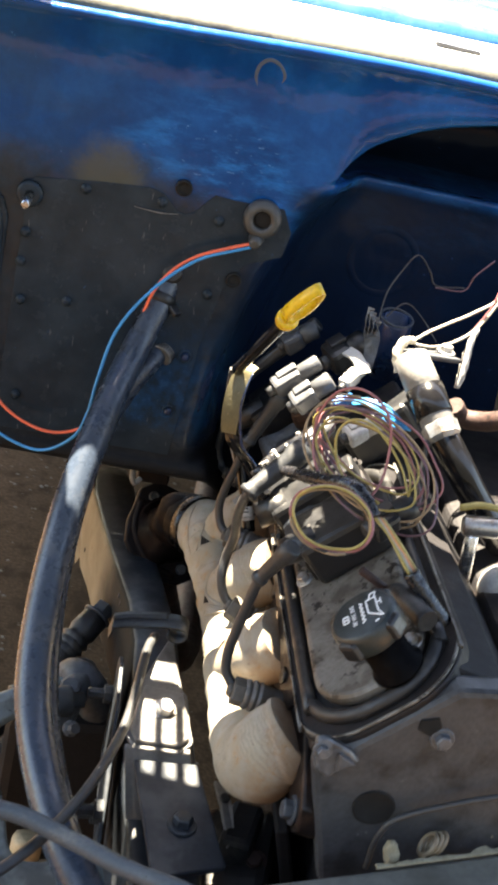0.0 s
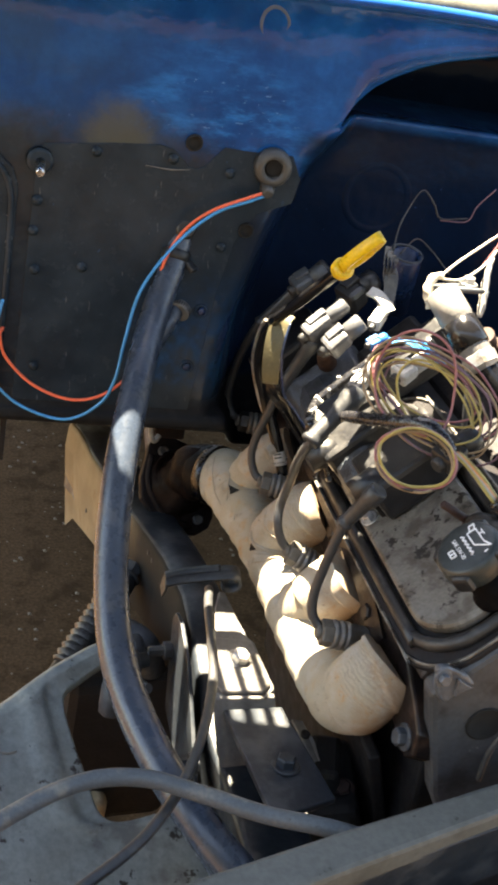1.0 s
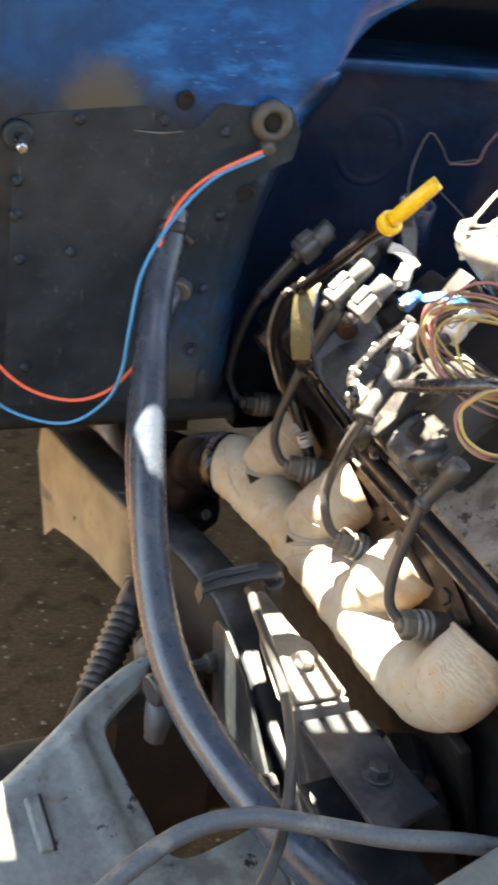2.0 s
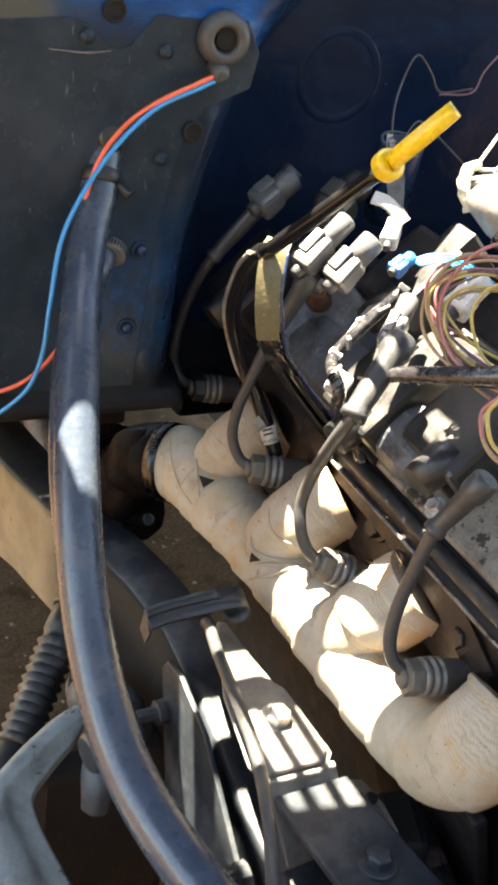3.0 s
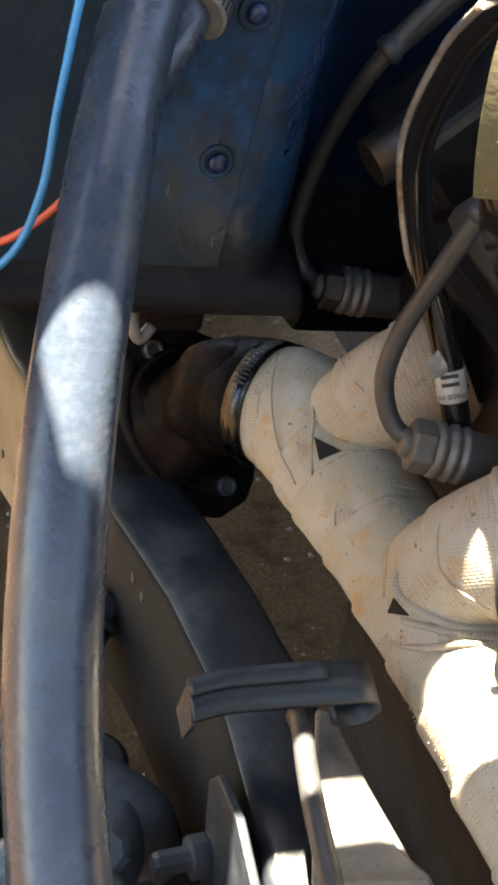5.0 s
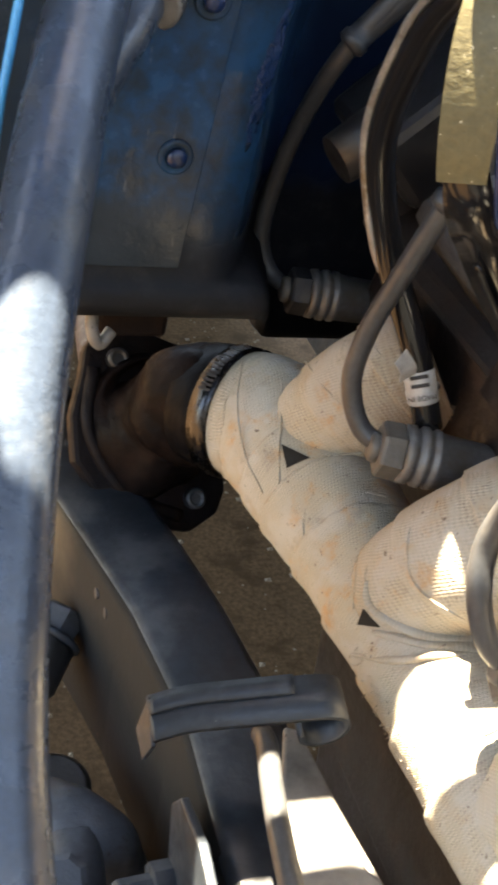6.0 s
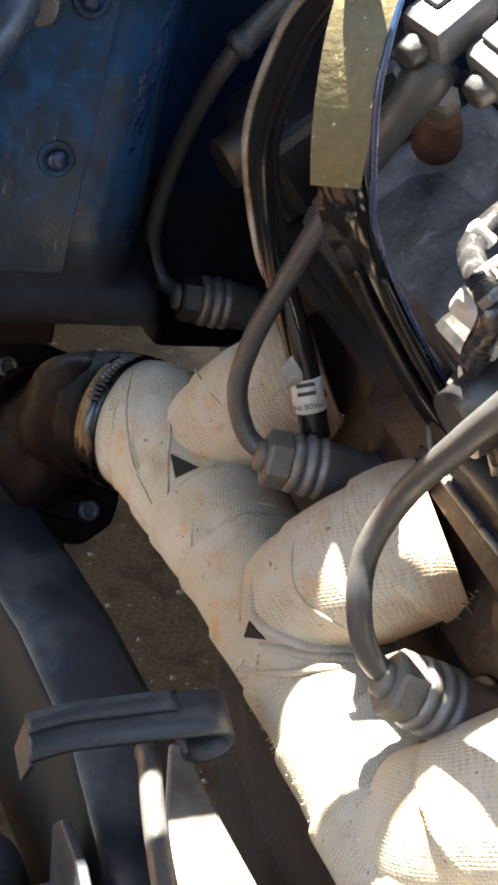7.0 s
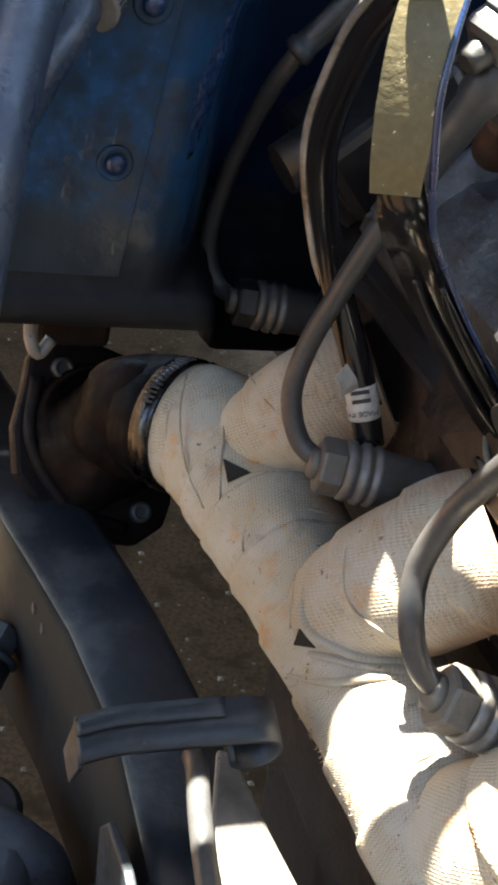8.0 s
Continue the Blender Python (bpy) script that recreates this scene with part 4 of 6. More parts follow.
    part("bar", slab([(0.306, y, z) for y, z in ((-0.458, 0.774), (-0.446, 0.762), (-0.415, 0.770), (-0.33, 0.778), (-0.1, 0.788), (0.02, 0.79), (0.03, 0.81), (0.02, 0.848), (-0.1, 0.846), (-0.3, 0.838), (-0.40, 0.834), (-0.436, 0.812), (-0.457, 0.796))], (-0.018, 0, 0.005), 0.003), BROWNRAIL, fl)
    for y, z in ((-0.441, 0.784), (-0.33, 0.822), (-0.22, 0.79), (-0.105, 0.795), (0.0, 0.81), (-0.218, 0.83)):
        bolt((0.287, y, z), (-1, 0, 0.1), 0.0075, "bolt", fl, BROWNRAIL if y > -0.4 else ARMSTEEL)
    part("heat_shield", ribbon([(0.284, -0.36, 0.812), (0.282, -0.3, 0.838), (0.282, -0.2, 0.845), (0.284, -0.1, 0.848)], 0.02, 0.0025, [(0.2, 0, 1)] * 4, 6), BROWNRAIL, fl)


def build_valve_cover():
    v = thing("valve_cover", cov(0.05, -0.2, -0.02), "grimy cast alloy valve cover with a dark oily groove", "valve cover")
    def oval(u0, u1, y0, y1, r, h, n=8):
        pts = []
        for cu, cy, a0 in ((u1 - r, y0 + r, -90), (u1 - r, y1 - r, 0), (u0 + r, y1 - r, 90), (u0 + r, y0 + r, 180)):
            for k in range(n + 1):
                a = radians(a0 + 90 * k / n)
                pts.append(cov(cu + r * math.cos(a), cy + r * math.sin(a), h))
        return pts
    part("base", slab(oval(-0.012, 0.128, -0.458, -0.115, 0.05, -0.016), OUT * 0.014, 0.002), CAST, v)
    part("lip", loop_tube(oval(-0.010, 0.126, -0.456, -0.117, 0.05, -0.001, 6), 0.0014, 8, 3), ALLOY, v, "worn bright edge")
    part("groove_seal", loop_tube(oval(0.002, 0.113, -0.443, -0.128, 0.048, 0.001, 6), 0.0058, 10, 3), RUBBER, v, "black oily rubber seal")
    part("crown", slab(oval(0.011, 0.104, -0.434, -0.137, 0.042, -0.002), OUT * 0.012, 0.005, None, 3), ALLOY, v)
    for u, y in ((0.06, -0.20), (0.02, -0.265), (0.095, -0.41), (0.02, -0.15)):
        bolt(cov(u, y, 0.010), OUT, 0.0055, "bolt", v, DULLSTEEL)


def build_oil_cap():
    base = cov(0.079, -0.425, 0.008)
    c = thing("oil_cap", base, "black oil filler cap printed with a white oil can", "oil cap")
    top = base + OUT * 0.055
    # the neck's near-black material stands in for shadow under the cap
    part("neck", turned(base, top, [(0, 0.020), (0.003, 0.020), (0.005, 0.0165), (0.037, 0.0165)], 28), WRINKLED, c)
    prof = [(0.036, 0.022), (0.038, 0.0255), (0.052, 0.0255), (0.0555, 0.0240), (0.0562, 0.022), (0.0562, 0.002)]
    part("cap", turned(base, top, prof, 36), surface("cap_plastic", (0.016, 0.022, 0.023), 0.42, 0, (0.028, 0.034, 0.033), 0.4, 50, bump=0.12), c)
    for k in range(4):
        a = 2 * math.pi * (k + 0.55) / 4
        w = UPS * math.cos(a) + REAR * math.sin(a)
        part("grip", block(base + w * 0.0245 + OUT * 0.0455, (0.009, 0.015, 0.016), Matrix((w, OUT.cross(w), OUT)).transposed(), 0.003), PLASTIC, c)
    face = top + OUT * 0.0016
    # the print's own right and up; its foot points to the front and outboard
    right = -REAR
    up = OUT.cross(right)
    def at(x, y):
        return face + right * x + up * y
    def stroke(pts, wide=0.0011):
        return ribbon([at(*q) for q in pts], wide, 0.0006, [up.cross(OUT) if abs(pts[0][0] - pts[-1][0]) < abs(pts[0][1] - pts[-1][1]) else up] * 2, 1)
    can = [[(-0.010, 0.006), (-0.010, 0.0135)], [(-0.010, 0.0135), (0.006, 0.0135)], [(-0.010, 0.006), (0.004, 0.006)], [(0.004, 0.006), (0.013, 0.0155)], [(0.006, 0.0135), (0.0135, 0.0165)],
           [(-0.010, 0.0125), (-0.0155, 0.0145)], [(-0.0155, 0.0145), (-0.0155, 0.010)], [(-0.0155, 0.010), (-0.010, 0.0085)], [(-0.003, 0.0135), (-0.003, 0.0165)], [(-0.006, 0.0168), (0.0, 0.0168)], [(0.0155, 0.0125), (0.0165, 0.0095)]]
    for k in range(5):
        x = -0.011 + 0.0045 * k
        can += [[(x, 0.0005), (x + 0.00225, 0.0028)], [(x + 0.00225, 0.0028), (x + 0.0045, 0.0005)]]
    bm = stroke(can[0])
    for s in can[1:]:
        merge(bm, stroke(s))
    part("oil_can_print", bm, PRINT, c, "white printed oil can and waves")
    cu = bpy.data.curves.new("grade_text", "FONT")
    cu.body, cu.size, cu.align_x, cu.align_y, cu.extrude = "SAE 5W-30", 0.0048, "CENTER", "CENTER", 0.0002
    cu.materials.append(PRINT)
    tx = new("grade_text", cu)
    tx.parent = c
    tx.matrix_local = Matrix.Translation(at(-0.001, -0.0055) - base) @ Matrix((right, up, OUT)).transposed().to_4x4()
    bm = stroke([(-0.004, -0.0135), (0.003, -0.0135)])
    for s in ([(-0.004, -0.0095), (0.003, -0.0095)], [(-0.004, -0.0135), (-0.004, -0.0095)], [(0.003, -0.0135), (0.003, -0.0095)], [(-0.0005, -0.0128), (-0.0005, -0.0102)]):
        merge(bm, stroke(s))
    part("book_print", bm, PRINT, c, "white printed booklet sign")


def wrap_radius(pitch, step, lean=1.0, lump=0.0):
    """Each turn of the tape lies half over the last: a saw-tooth that runs round the pipe."""
    def r(s, w, total):
        k = (s / pitch + lean * w / (2 * math.pi)) % 1.0
        return step * k + lump * noise.noise(Vector((s * 40, math.cos(w) * 1.5, math.sin(w) * 1.5)))
    return r


def build_manifold():
    m = thing("exhaust_manifold", (0.25, -0.2, 0.70), "exhaust manifold wound in frayed cream heat-wrap tape", "exhaust manifold")
    log = [(0.288, -0.386, 0.812), (0.274, -0.388, 0.795), (0.268, -0.372, 0.765), (0.268, -0.33, 0.748), (0.265, -0.27, 0.745), (0.2625, -0.20, 0.745), (0.260, -0.14, 0.746), (0.2545, -0.075, 0.746), (0.247, -0.03, 0.747)]
    part("log_pipe", tube(log, [0.031, 0.032, 0.032, 0.031, 0.030, 0.0295, 0.029, 0.030, 0.032], 56, 40, radius=wrap_radius(0.034, 0.0019, 1.0, 0.0016)), WRAP, m)
    for y, r0, dx in zip(PORTS[:3], (0.0285, 0.030, 0.030), (0.0, 0.0, 0.006)):
        pts = [(0.290, y, 0.820), (0.279 + dx, y + 0.003, 0.812), (0.268 + dx, y + 0.010, 0.797), (0.260 + dx, y + 0.021, 0.773), (0.2605, y + 0.036, 0.752)]
        part("primary_pipe", tube(pts, [r0, r0, 0.0295, 0.0285, 0.025], 56, 26, radius=wrap_radius(0.028, 0.0017, -1.0, 0.0016)), WRAP, m)
    axis = Vector((-0.536, 0.806, -0.243)).normalized()
    nk = Vector((0.2355, 0.015, 0.7465))
    part("collector", tube([(0.257, -0.075, 0.747), (0.249, -0.033, 0.7475), nk - axis * 0.013, nk, nk + axis * 0.003], [0.028, 0.0315, 0.0335, 0.0335, 0.0325], 56, 16, radius=wrap_radius(0.026, 0.0016, 1.0, 0.001)), WRAP, m)
    # dark gaps where the tape parts
    def gap(corners, way):
        w = Vector(way).normalized()
        mid = sum((Vector(q) for q in corners), Vector()) / 3
        return slab([mid.lerp(Vector(q), 0.95) + w * 0.0004 for q in corners], w * 0.0006, 0)
    part("tape_gap", gap(((0.228, -0.0424, 0.7714), (0.2371, -0.0567, 0.7738), (0.2278, -0.0547, 0.7664)), (-0.62, -0.40, 0.68)), VOID, m, "dark triangular gap in the tape")
    part("tape_gap", gap(((0.231, -0.1447, 0.7655), (0.2348, -0.1546, 0.7642), (0.2319, -0.1431, 0.7547)), (-0.93, -0.35, 0.1)), VOID, m, "dark triangular gap in the tape")
    # tape edges that lap over the joints
    laps = ([(0.2304, -0.1413, 0.7778), (0.2312, -0.1484, 0.7712), (0.2388, -0.1619, 0.7721), (0.249, -0.170, 0.7741), (0.2607, -0.1746, 0.7756), (0.2687, -0.1785, 0.778)],
            [(0.2335, -0.152, 0.7595), (0.237, -0.158, 0.764), (0.2451, -0.1703, 0.7712), (0.259, -0.1785, 0.7754), (0.2700, -0.1800, 0.7745)],
            [(0.2319, -0.1461, 0.741), (0.235, -0.1681, 0.7603), (0.2465, -0.1778, 0.7715), (0.2624, -0.1815, 0.7753)])
    for n, pts in enumerate(laps):
        part("tape_lap", tube([Vector(q) + Vector((0.0006, 0.0003, -0.0008)) for q in pts], [0.0018] + [0.0034] * (len(pts) - 2) + [0.0020], 14, 10, flat=0.5, radius=lambda s, w, total: 0.0005 * noise.noise(Vector((s * 160 + n * 5, math.cos(w), math.sin(w))))), WRAP, m)
    # seams where one turn of tape ends over the next
    seams = ([(0.2369, -0.0068, 0.7845), (0.2305, -0.0294, 0.7785), (0.2273, -0.042, 0.771), (0.2252, -0.0526, 0.7638), (0.2227, -0.0635, 0.7582)],
             [(0.2279, -0.0556, 0.7661), (0.2355, -0.0568, 0.7726), (0.2445, -0.0592, 0.7766), (0.2572, -0.0653, 0.7826)],
             [(0.2395, -0.022, 0.8035), (0.2394, -0.0304, 0.8039), (0.2398, -0.0465, 0.805), (0.2442, -0.0568, 0.8032)],
             [(0.236, -0.120, 0.7712), (0.2309, -0.1329, 0.7699), (0.2317, -0.1361, 0.7577), (0.231, -0.1427, 0.7424)],
             [(0.2347, -0.1322, 0.7868), (0.2306, -0.1386, 0.7782), (0.2304, -0.1443, 0.7718)],
             [(0.2486, -0.1335, 0.81), (0.2379, -0.1476, 0.8031), (0.2376, -0.1613, 0.7933), (0.247, -0.1737, 0.7905), (0.2592, -0.1798, 0.787)],
             [(0.2226, 0.0114, 0.7829), (0.2152, -0.0115, 0.7722), (0.2159, -0.0319, 0.7578), (0.2199, -0.0524, 0.7508)],
             [(0.2332, -0.075, 0.7687), (0.2276, -0.0842, 0.7576), (0.2264, -0.1028, 0.7486)],
             [(0.2343, -0.2159, 0.7516), (0.2408, -0.216, 0.7656), (0.256, -0.2152, 0.7741), (0.2748, -0.2144, 0.7734)],
             [(0.258, -0.0328, 0.8296), (0.2547, -0.0524, 0.83), (0.2607, -0.0659, 0.8275)],
             [(0.2407, -0.081, 0.7733), (0.2569, -0.0859, 0.7754), (0.2739, -0.0877, 0.77)])
    for n, pts in enumerate(seams):
        part("tape_edge", tube(pts, [0.0003] + [0.00062] * (len(pts) - 2) + [0.0003], 10, 12, radius=lambda s, w, total: 0.0004 * noise.noise(Vector((s * 260 + n * 7, math.cos(w), math.sin(w))))), WRAP, m)
    # loose threads round the torn ends
    for y, r0, dx in zip(PORTS[:3], (0.027, 0.030, 0.030), (0.0, 0.0, 0.008)):
        rnd = random.Random(int(-y * 1000))
        bm = bmesh.new()
        for _ in range(150):
            a = rnd.uniform(0, 2 * math.pi)
            w = Vector((0.45, 0, 0.89)) * math.cos(a) + Vector((0, 1, 0)) * math.sin(a)
            p = Vector((0.289, y, 0.8175)) + w * (r0 + 0.0005)
            d = (Vector((0.9, 0, -0.35)) + w * rnd.uniform(-0.2, 0.9) + Vector((0, rnd.uniform(-0.7, 0.7), 0))).normalized() * rnd.uniform(0.0015, 0.0055)
            tube([p - d * 0.6, p + d * 0.4, p + d + Vector((0, 0, -0.0004))], 0.0002, 4, 2, bm=bm)
        part("frayed_end", bm, WRAP, m)
    rnd = random.Random(3)
    bm = bmesh.new()
    for _ in range(160):
        k = rnd.random()
        a = rnd.uniform(-0.1, 0.7)
        n = Vector((-math.cos(a), 0, -math.sin(a)))
        p = Vector(log[3]).lerp(Vector(log[6]), k) + n * 0.0292
        d = (n + Vector((rnd.uniform(-0.6, 0.6), rnd.uniform(-1, 1), rnd.uniform(-0.6, 0.6)))).normalized() * rnd.uniform(0.001, 0.0026)
        tube([p - d * 0.5, p + d * 0.5 + Vector((0, 0, -0.001)), p + d], 0.00018, 4, 2, bm=bm)
    part("frayed_threads", bm, WRAP, m)
    part("tape_band", turned(nk, nk + axis, [(0.000, 0.0315), (0.001, 0.0332), (0.012, 0.0338), (0.016, 0.0346), (0.020, 0.0342), (0.026, 0.0332), (0.031, 0.0325), (0.033, 0.030), (0.033, 0.015)], 48), WRINKLED, m, "glossy black band round the outlet")
    cl = part("pipe_clamp", turned(nk + axis * 0.002, nk + axis, [(0, 0.0337), (0.0003, 0.0353), (0.0117, 0.0353), (0.012, 0.0337)], 64), CLAMPSTEEL, m, "bright slotted steel clamp")
    side = axis.cross(Vector((0, 0, 1))).normalized()
    upw = side.cross(axis)
    for k in range(15):
        a = radians(140 - 4.2 * k)
        w = upw * math.sin(a) + side * math.cos(a)
        part("clamp_slot", block(nk + axis * 0.008 + w * 0.0353, (0.0070, 0.0013, 0.0006), Matrix((axis, w.cross(axis), w)).transposed(), 0), BLACKPRINT, cl)
    fax = Vector((-0.145, 0.787, -0.595)).normalized()
    fl = Vector((0.2035, 0.069, 0.7005))
    across = Vector((0.0235, -0.0285, -0.027)).normalized()
    across = (across - fax * across.dot(fax)).normalized()
    other = fax.cross(across)
    out = []
    for a0, b0 in ((0.055, 0.010), (0.055, -0.008), (0.047, -0.018), (0.030, -0.028), (0.012, -0.040), (-0.012, -0.042), (-0.030, -0.034), (-0.047, -0.020), (-0.056, -0.008), (-0.054, 0.010), (-0.042, 0.020), (-0.028, 0.034), (-0.008, 0.044), (0.014, 0.042), (0.032, 0.030), (0.047, 0.020)):
        out.append(fl + across * a0 * 1.12 + other * b0 * 1.14)
    part("outlet_flange", slab(out, fax * 0.011, 0.003), OILYRUST, m, "rusty two-bolt outlet flange")
    lumpy = lambda s, w, total: 0.0055 * noise.noise(Vector((s * 45, math.cos(w) * 1.6, math.sin(w) * 1.6))) + 0.0012 * noise.noise(Vector((s * 200, math.cos(w) * 5, math.sin(w) * 5)))
    root = nk + axis * 0.026
    part("outlet_cone", tube([root, root + axis * 0.010, root.lerp(fl, 0.55) + Vector((-0.002, 0.002, 0.002)), fl - fax * 0.008, fl], [0.0305, 0.031, 0.0315, 0.0335, 0.042], 40, 16, radius=lumpy), BURNTOIL, m)
    for s in (-1, 1):
        p = fl + across * 0.0455 * s
        part("flange_bolt", turned(p, p - fax, [(0, 0.0062), (0.005, 0.0060), (0.006, 0.0045), (0.0051, 0.0035), (0.0043, 0.003)], 16), DARKALLOY, m)
    part("flange_rib", tube([fl + across * 0.05 + other * 0.012, fl + across * 0.02 + other * 0.034, fl - across * 0.02 + other * 0.034, fl - across * 0.048 + other * 0.014], 0.004, 10, 6), OILYRUST, m)
    dn = [fl + fax * 0.008, fl + fax * 0.05, fl + fax * 0.08 + Vector((0.02, 0.0, -0.08)), fl + Vector((0.08, 0.22, -0.32)), fl + Vector((0.15, 0.8, -0.36))]
    part("down_pipe", tube(dn, 0.029, 24, 8), RUST, m)


LEADS = (
    ([(0.300, 0.014, 1.008), (0.272, 0.016, 0.978), (0.246, 0.021, 0.938), (0.241, 0.042, 0.901), (0.238, 0.055, 0.862), (0.2375, 0.058, 0.829), (0.244, 0.051, 0.811), (0.2535, 0.038, 0.808)], (0.30, 0.030, 0.806)),
    ([(0.262, -0.104, 0.972), (0.255, -0.101, 0.945), (0.244, -0.095, 0.917), (0.239, -0.084, 0.879), (0.235, -0.079, 0.853), (0.233, -0.081, 0.831), (0.238, -0.089, 0.8145), (0.247, -0.099, 0.8095)], (0.290, -0.1125, 0.8065)),
    ([(0.270, -0.217, 0.974), (0.250, -0.229, 0.957), (0.230, -0.241, 0.939), (0.228, -0.226, 0.908), (0.234, -0.203, 0.872), (0.232, -0.198, 0.846), (0.231, -0.205, 0.829), (0.236, -0.212, 0.814), (0.246, -0.218, 0.805)], (0.294, -0.233, 0.788)),
    ([(0.254, -0.343, 0.950), (0.247, -0.337, 0.932), (0.239, -0.332, 0.914), (0.234, -0.325, 0.863), (0.231, -0.326, 0.836), (0.233, -0.331, 0.818), (0.243, -0.339, 0.807)], (0.302, -0.345, 0.80)),
)


def build_leads():
    for (pts, plug), fat in zip(LEADS, (1.0, 1.0, 1.28, 1.0)):
        rear = pts[-1][1] > 0
        ld = thing("spark_plug_lead", pts[-1], "grey spark plug lead with rubber boots at both ends", "ignition lead", "spark plug leads")
        a, b = Vector(pts[0]), Vector(pts[2])
        part("jacket", tube(pts[1:], 0.0043, 14, 10), LEAD, ld)
        d = (b - a).length
        w = (b - a).normalized()
        part("coil_boot", turned(a - w * 0.004, b, [(h, r * fat) for h, r in ((0, 0.0066), (0.002, 0.0082), (0.013, 0.0084), (0.017, 0.0068), (d * 0.8, 0.0062), (d * 0.95, 0.0058), (d + 0.002, 0.0058), (d + 0.0026, 0.0068), (d + 0.0065, 0.0068), (d + 0.008, 0.0048))], 24), BOOT, ld, "dark grey rubber coil boot")
        e = Vector(pts[-1])
        ax = (Vector(plug) - e).normalized()
        # a six-sided cap that the lead enters, then a ringed sleeve over the plug
        part("plug_boot", turned(e - ax * 0.004, e + ax, [(0, 0.0062), (0.0006, 0.0108), (0.0018, 0.0118), (0.0095, 0.0120), (0.0108, 0.0112)], 6), RUBBER if rear else PLUGRUBBER, ld, "stiff six-sided plug cap")
        part("entry_sleeve", turned(e - ax * 0.0075, e + ax, [(0, 0.0046), (0.001, 0.0062), (0.005, 0.0068)], 16), PLUGRUBBER, ld)
        part("heat_shield", turned(e + ax * 0.0062, e + ax, [(0, 0.0112), (0.001, 0.0124), (0.004, 0.0126), (0.0048, 0.0113), (0.0062, 0.0113), (0.0070, 0.0128), (0.0095, 0.0130), (0.0104, 0.0118), (0.0118, 0.0118), (0.0126, 0.0128), (0.0145, 0.0128), (0.0155, 0.0118), (0.044, 0.0108), (0.046, 0.009)], 28), PLUGSTEEL, ld, "ringed grey plug sleeve")


def build_dipstick():
    d = thing("dipstick", (0.27, -0.10, 0.81), "oil dipstick with a bright yellow looped handle", "dipstick")
    neck = Vector((0.227, -0.223, 1.088))
    foot = Vector((0.212, -0.132, 1.004))
    w = (neck - foot).normalized()
    part("upper_tube", tube([foot - w * 0.005, foot.lerp(neck, 0.5), neck], 0.0052, 14, 6), GLOSSBLACK, d, "glossy black dipstick tube")
    part("rod", tube([foot + Vector((0.004, 0.002, -0.002)), neck + Vector((0.004, 0, -0.002))], 0.0014, 8, 2), STEEL, d)
    # the handle is a flat loop on a round collar
    part("collar", turned(neck - w * 0.002, neck + w, [(0, 0.007), (0.002, 0.0088), (0.008, 0.0095), (0.010, 0.0088), (0.011, 0.006)], 24), YELLOW, d)
    tip = Vector((0.244, -0.259, 1.136))
    run = (tip - neck).normalized()
    seen = Vector((-0.176, -0.934, 0.306))
    seen = (seen - run * seen.dot(run)).normalized()
    third = run.cross(seen)
    third = third if third.x > 0 else -third
    lean = radians(24)
    side = seen * math.cos(lean) - third * math.sin(lean)
    third = third * math.cos(lean) + seen * math.sin(lean)
    ring = []
    for k in range(24):
        a = 2 * math.pi * k / 24
        ring.append(neck + w * 0.006 + run * (0.026 + 0.023 * math.cos(a)) + side * 0.0095 * math.sin(a) * (1 - 0.30 * math.cos(a)))
    part("handle", ribbon(ring + [ring[0], ring[1]], 0.0095, 0.0034, [third] * 26, 3, True), YELLOW, d)
    lower = [(0.2125, -0.1265, 1.0005), (0.2155, -0.112, 0.993), (0.2188, -0.088, 0.9695), (0.227, -0.0635, 0.926), (0.2437, -0.061, 0.8815), (0.258, -0.080, 0.846), (0.267, -0.094, 0.816)]
    part("lower_tube", tube(lower, 0.0061, 16, 8), GLOSSBLACK, d, "glossy black dipstick tube")
    part("return_line", tube([(x - 0.0068, y + 0.0008, z + 0.001) for x, y, z in lower[1:5]] + [(0.2475, -0.0655, 0.8655)], 0.0017, 8, 8), DULLSTEEL, d, "thin bright line")
    a, b = Vector(lower[-2]), Vector(lower[-1])
    part("paper_label", turned(a.lerp(b, 0.25), b, [(0, 0.0064), (0.0005, 0.0067), (0.0135, 0.0067), (0.014, 0.0064)], 20), WHITEPLASTIC, d, "white paper label with black print")
    tail = Vector((0.253, -0.089, 0.838))
    part("label_tail", ribbon([tail, tail + Vector((-0.003, -0.003, 0.006)), tail + Vector((-0.008, -0.003, 0.012))], 0.008, 0.0004, [(0.8, 0.3, 0)] * 3, 4), WHITEPLASTIC, d)
    wl = (b - a).normalized()
    for k in range(2):
        c = a.lerp(b, 0.30) + wl * 0.0036 * k
        s = Vector((-0.5, -0.75, 0.4)) - wl * Vector((-0.5, -0.75, 0.4)).dot(wl)
        s.normalize()
        part("print_bar", block(c + s * 0.0067, (0.0016, 0.0075, 0.0004), Matrix((wl, s.cross(wl), s)).transposed(), 0), BLACKPRINT, d)
    cu = bpy.data.curves.new("label_text", "FONT")
    cu.body, cu.size, cu.align_x, cu.align_y, cu.extrude = "MADE IN", 0.0030, "CENTER", "CENTER", 0.0001
    cu.materials.append(BLACKPRINT)
    tx = new("label_text", cu)
    tx.parent = d
    tx.matrix_local = Matrix.Translation(a.lerp(b, 0.25) + wl * 0.0105 + s * 0.0070 - PLACE[d]) @ Matrix((-s.cross(wl), wl, s)).transposed().to_4x4()
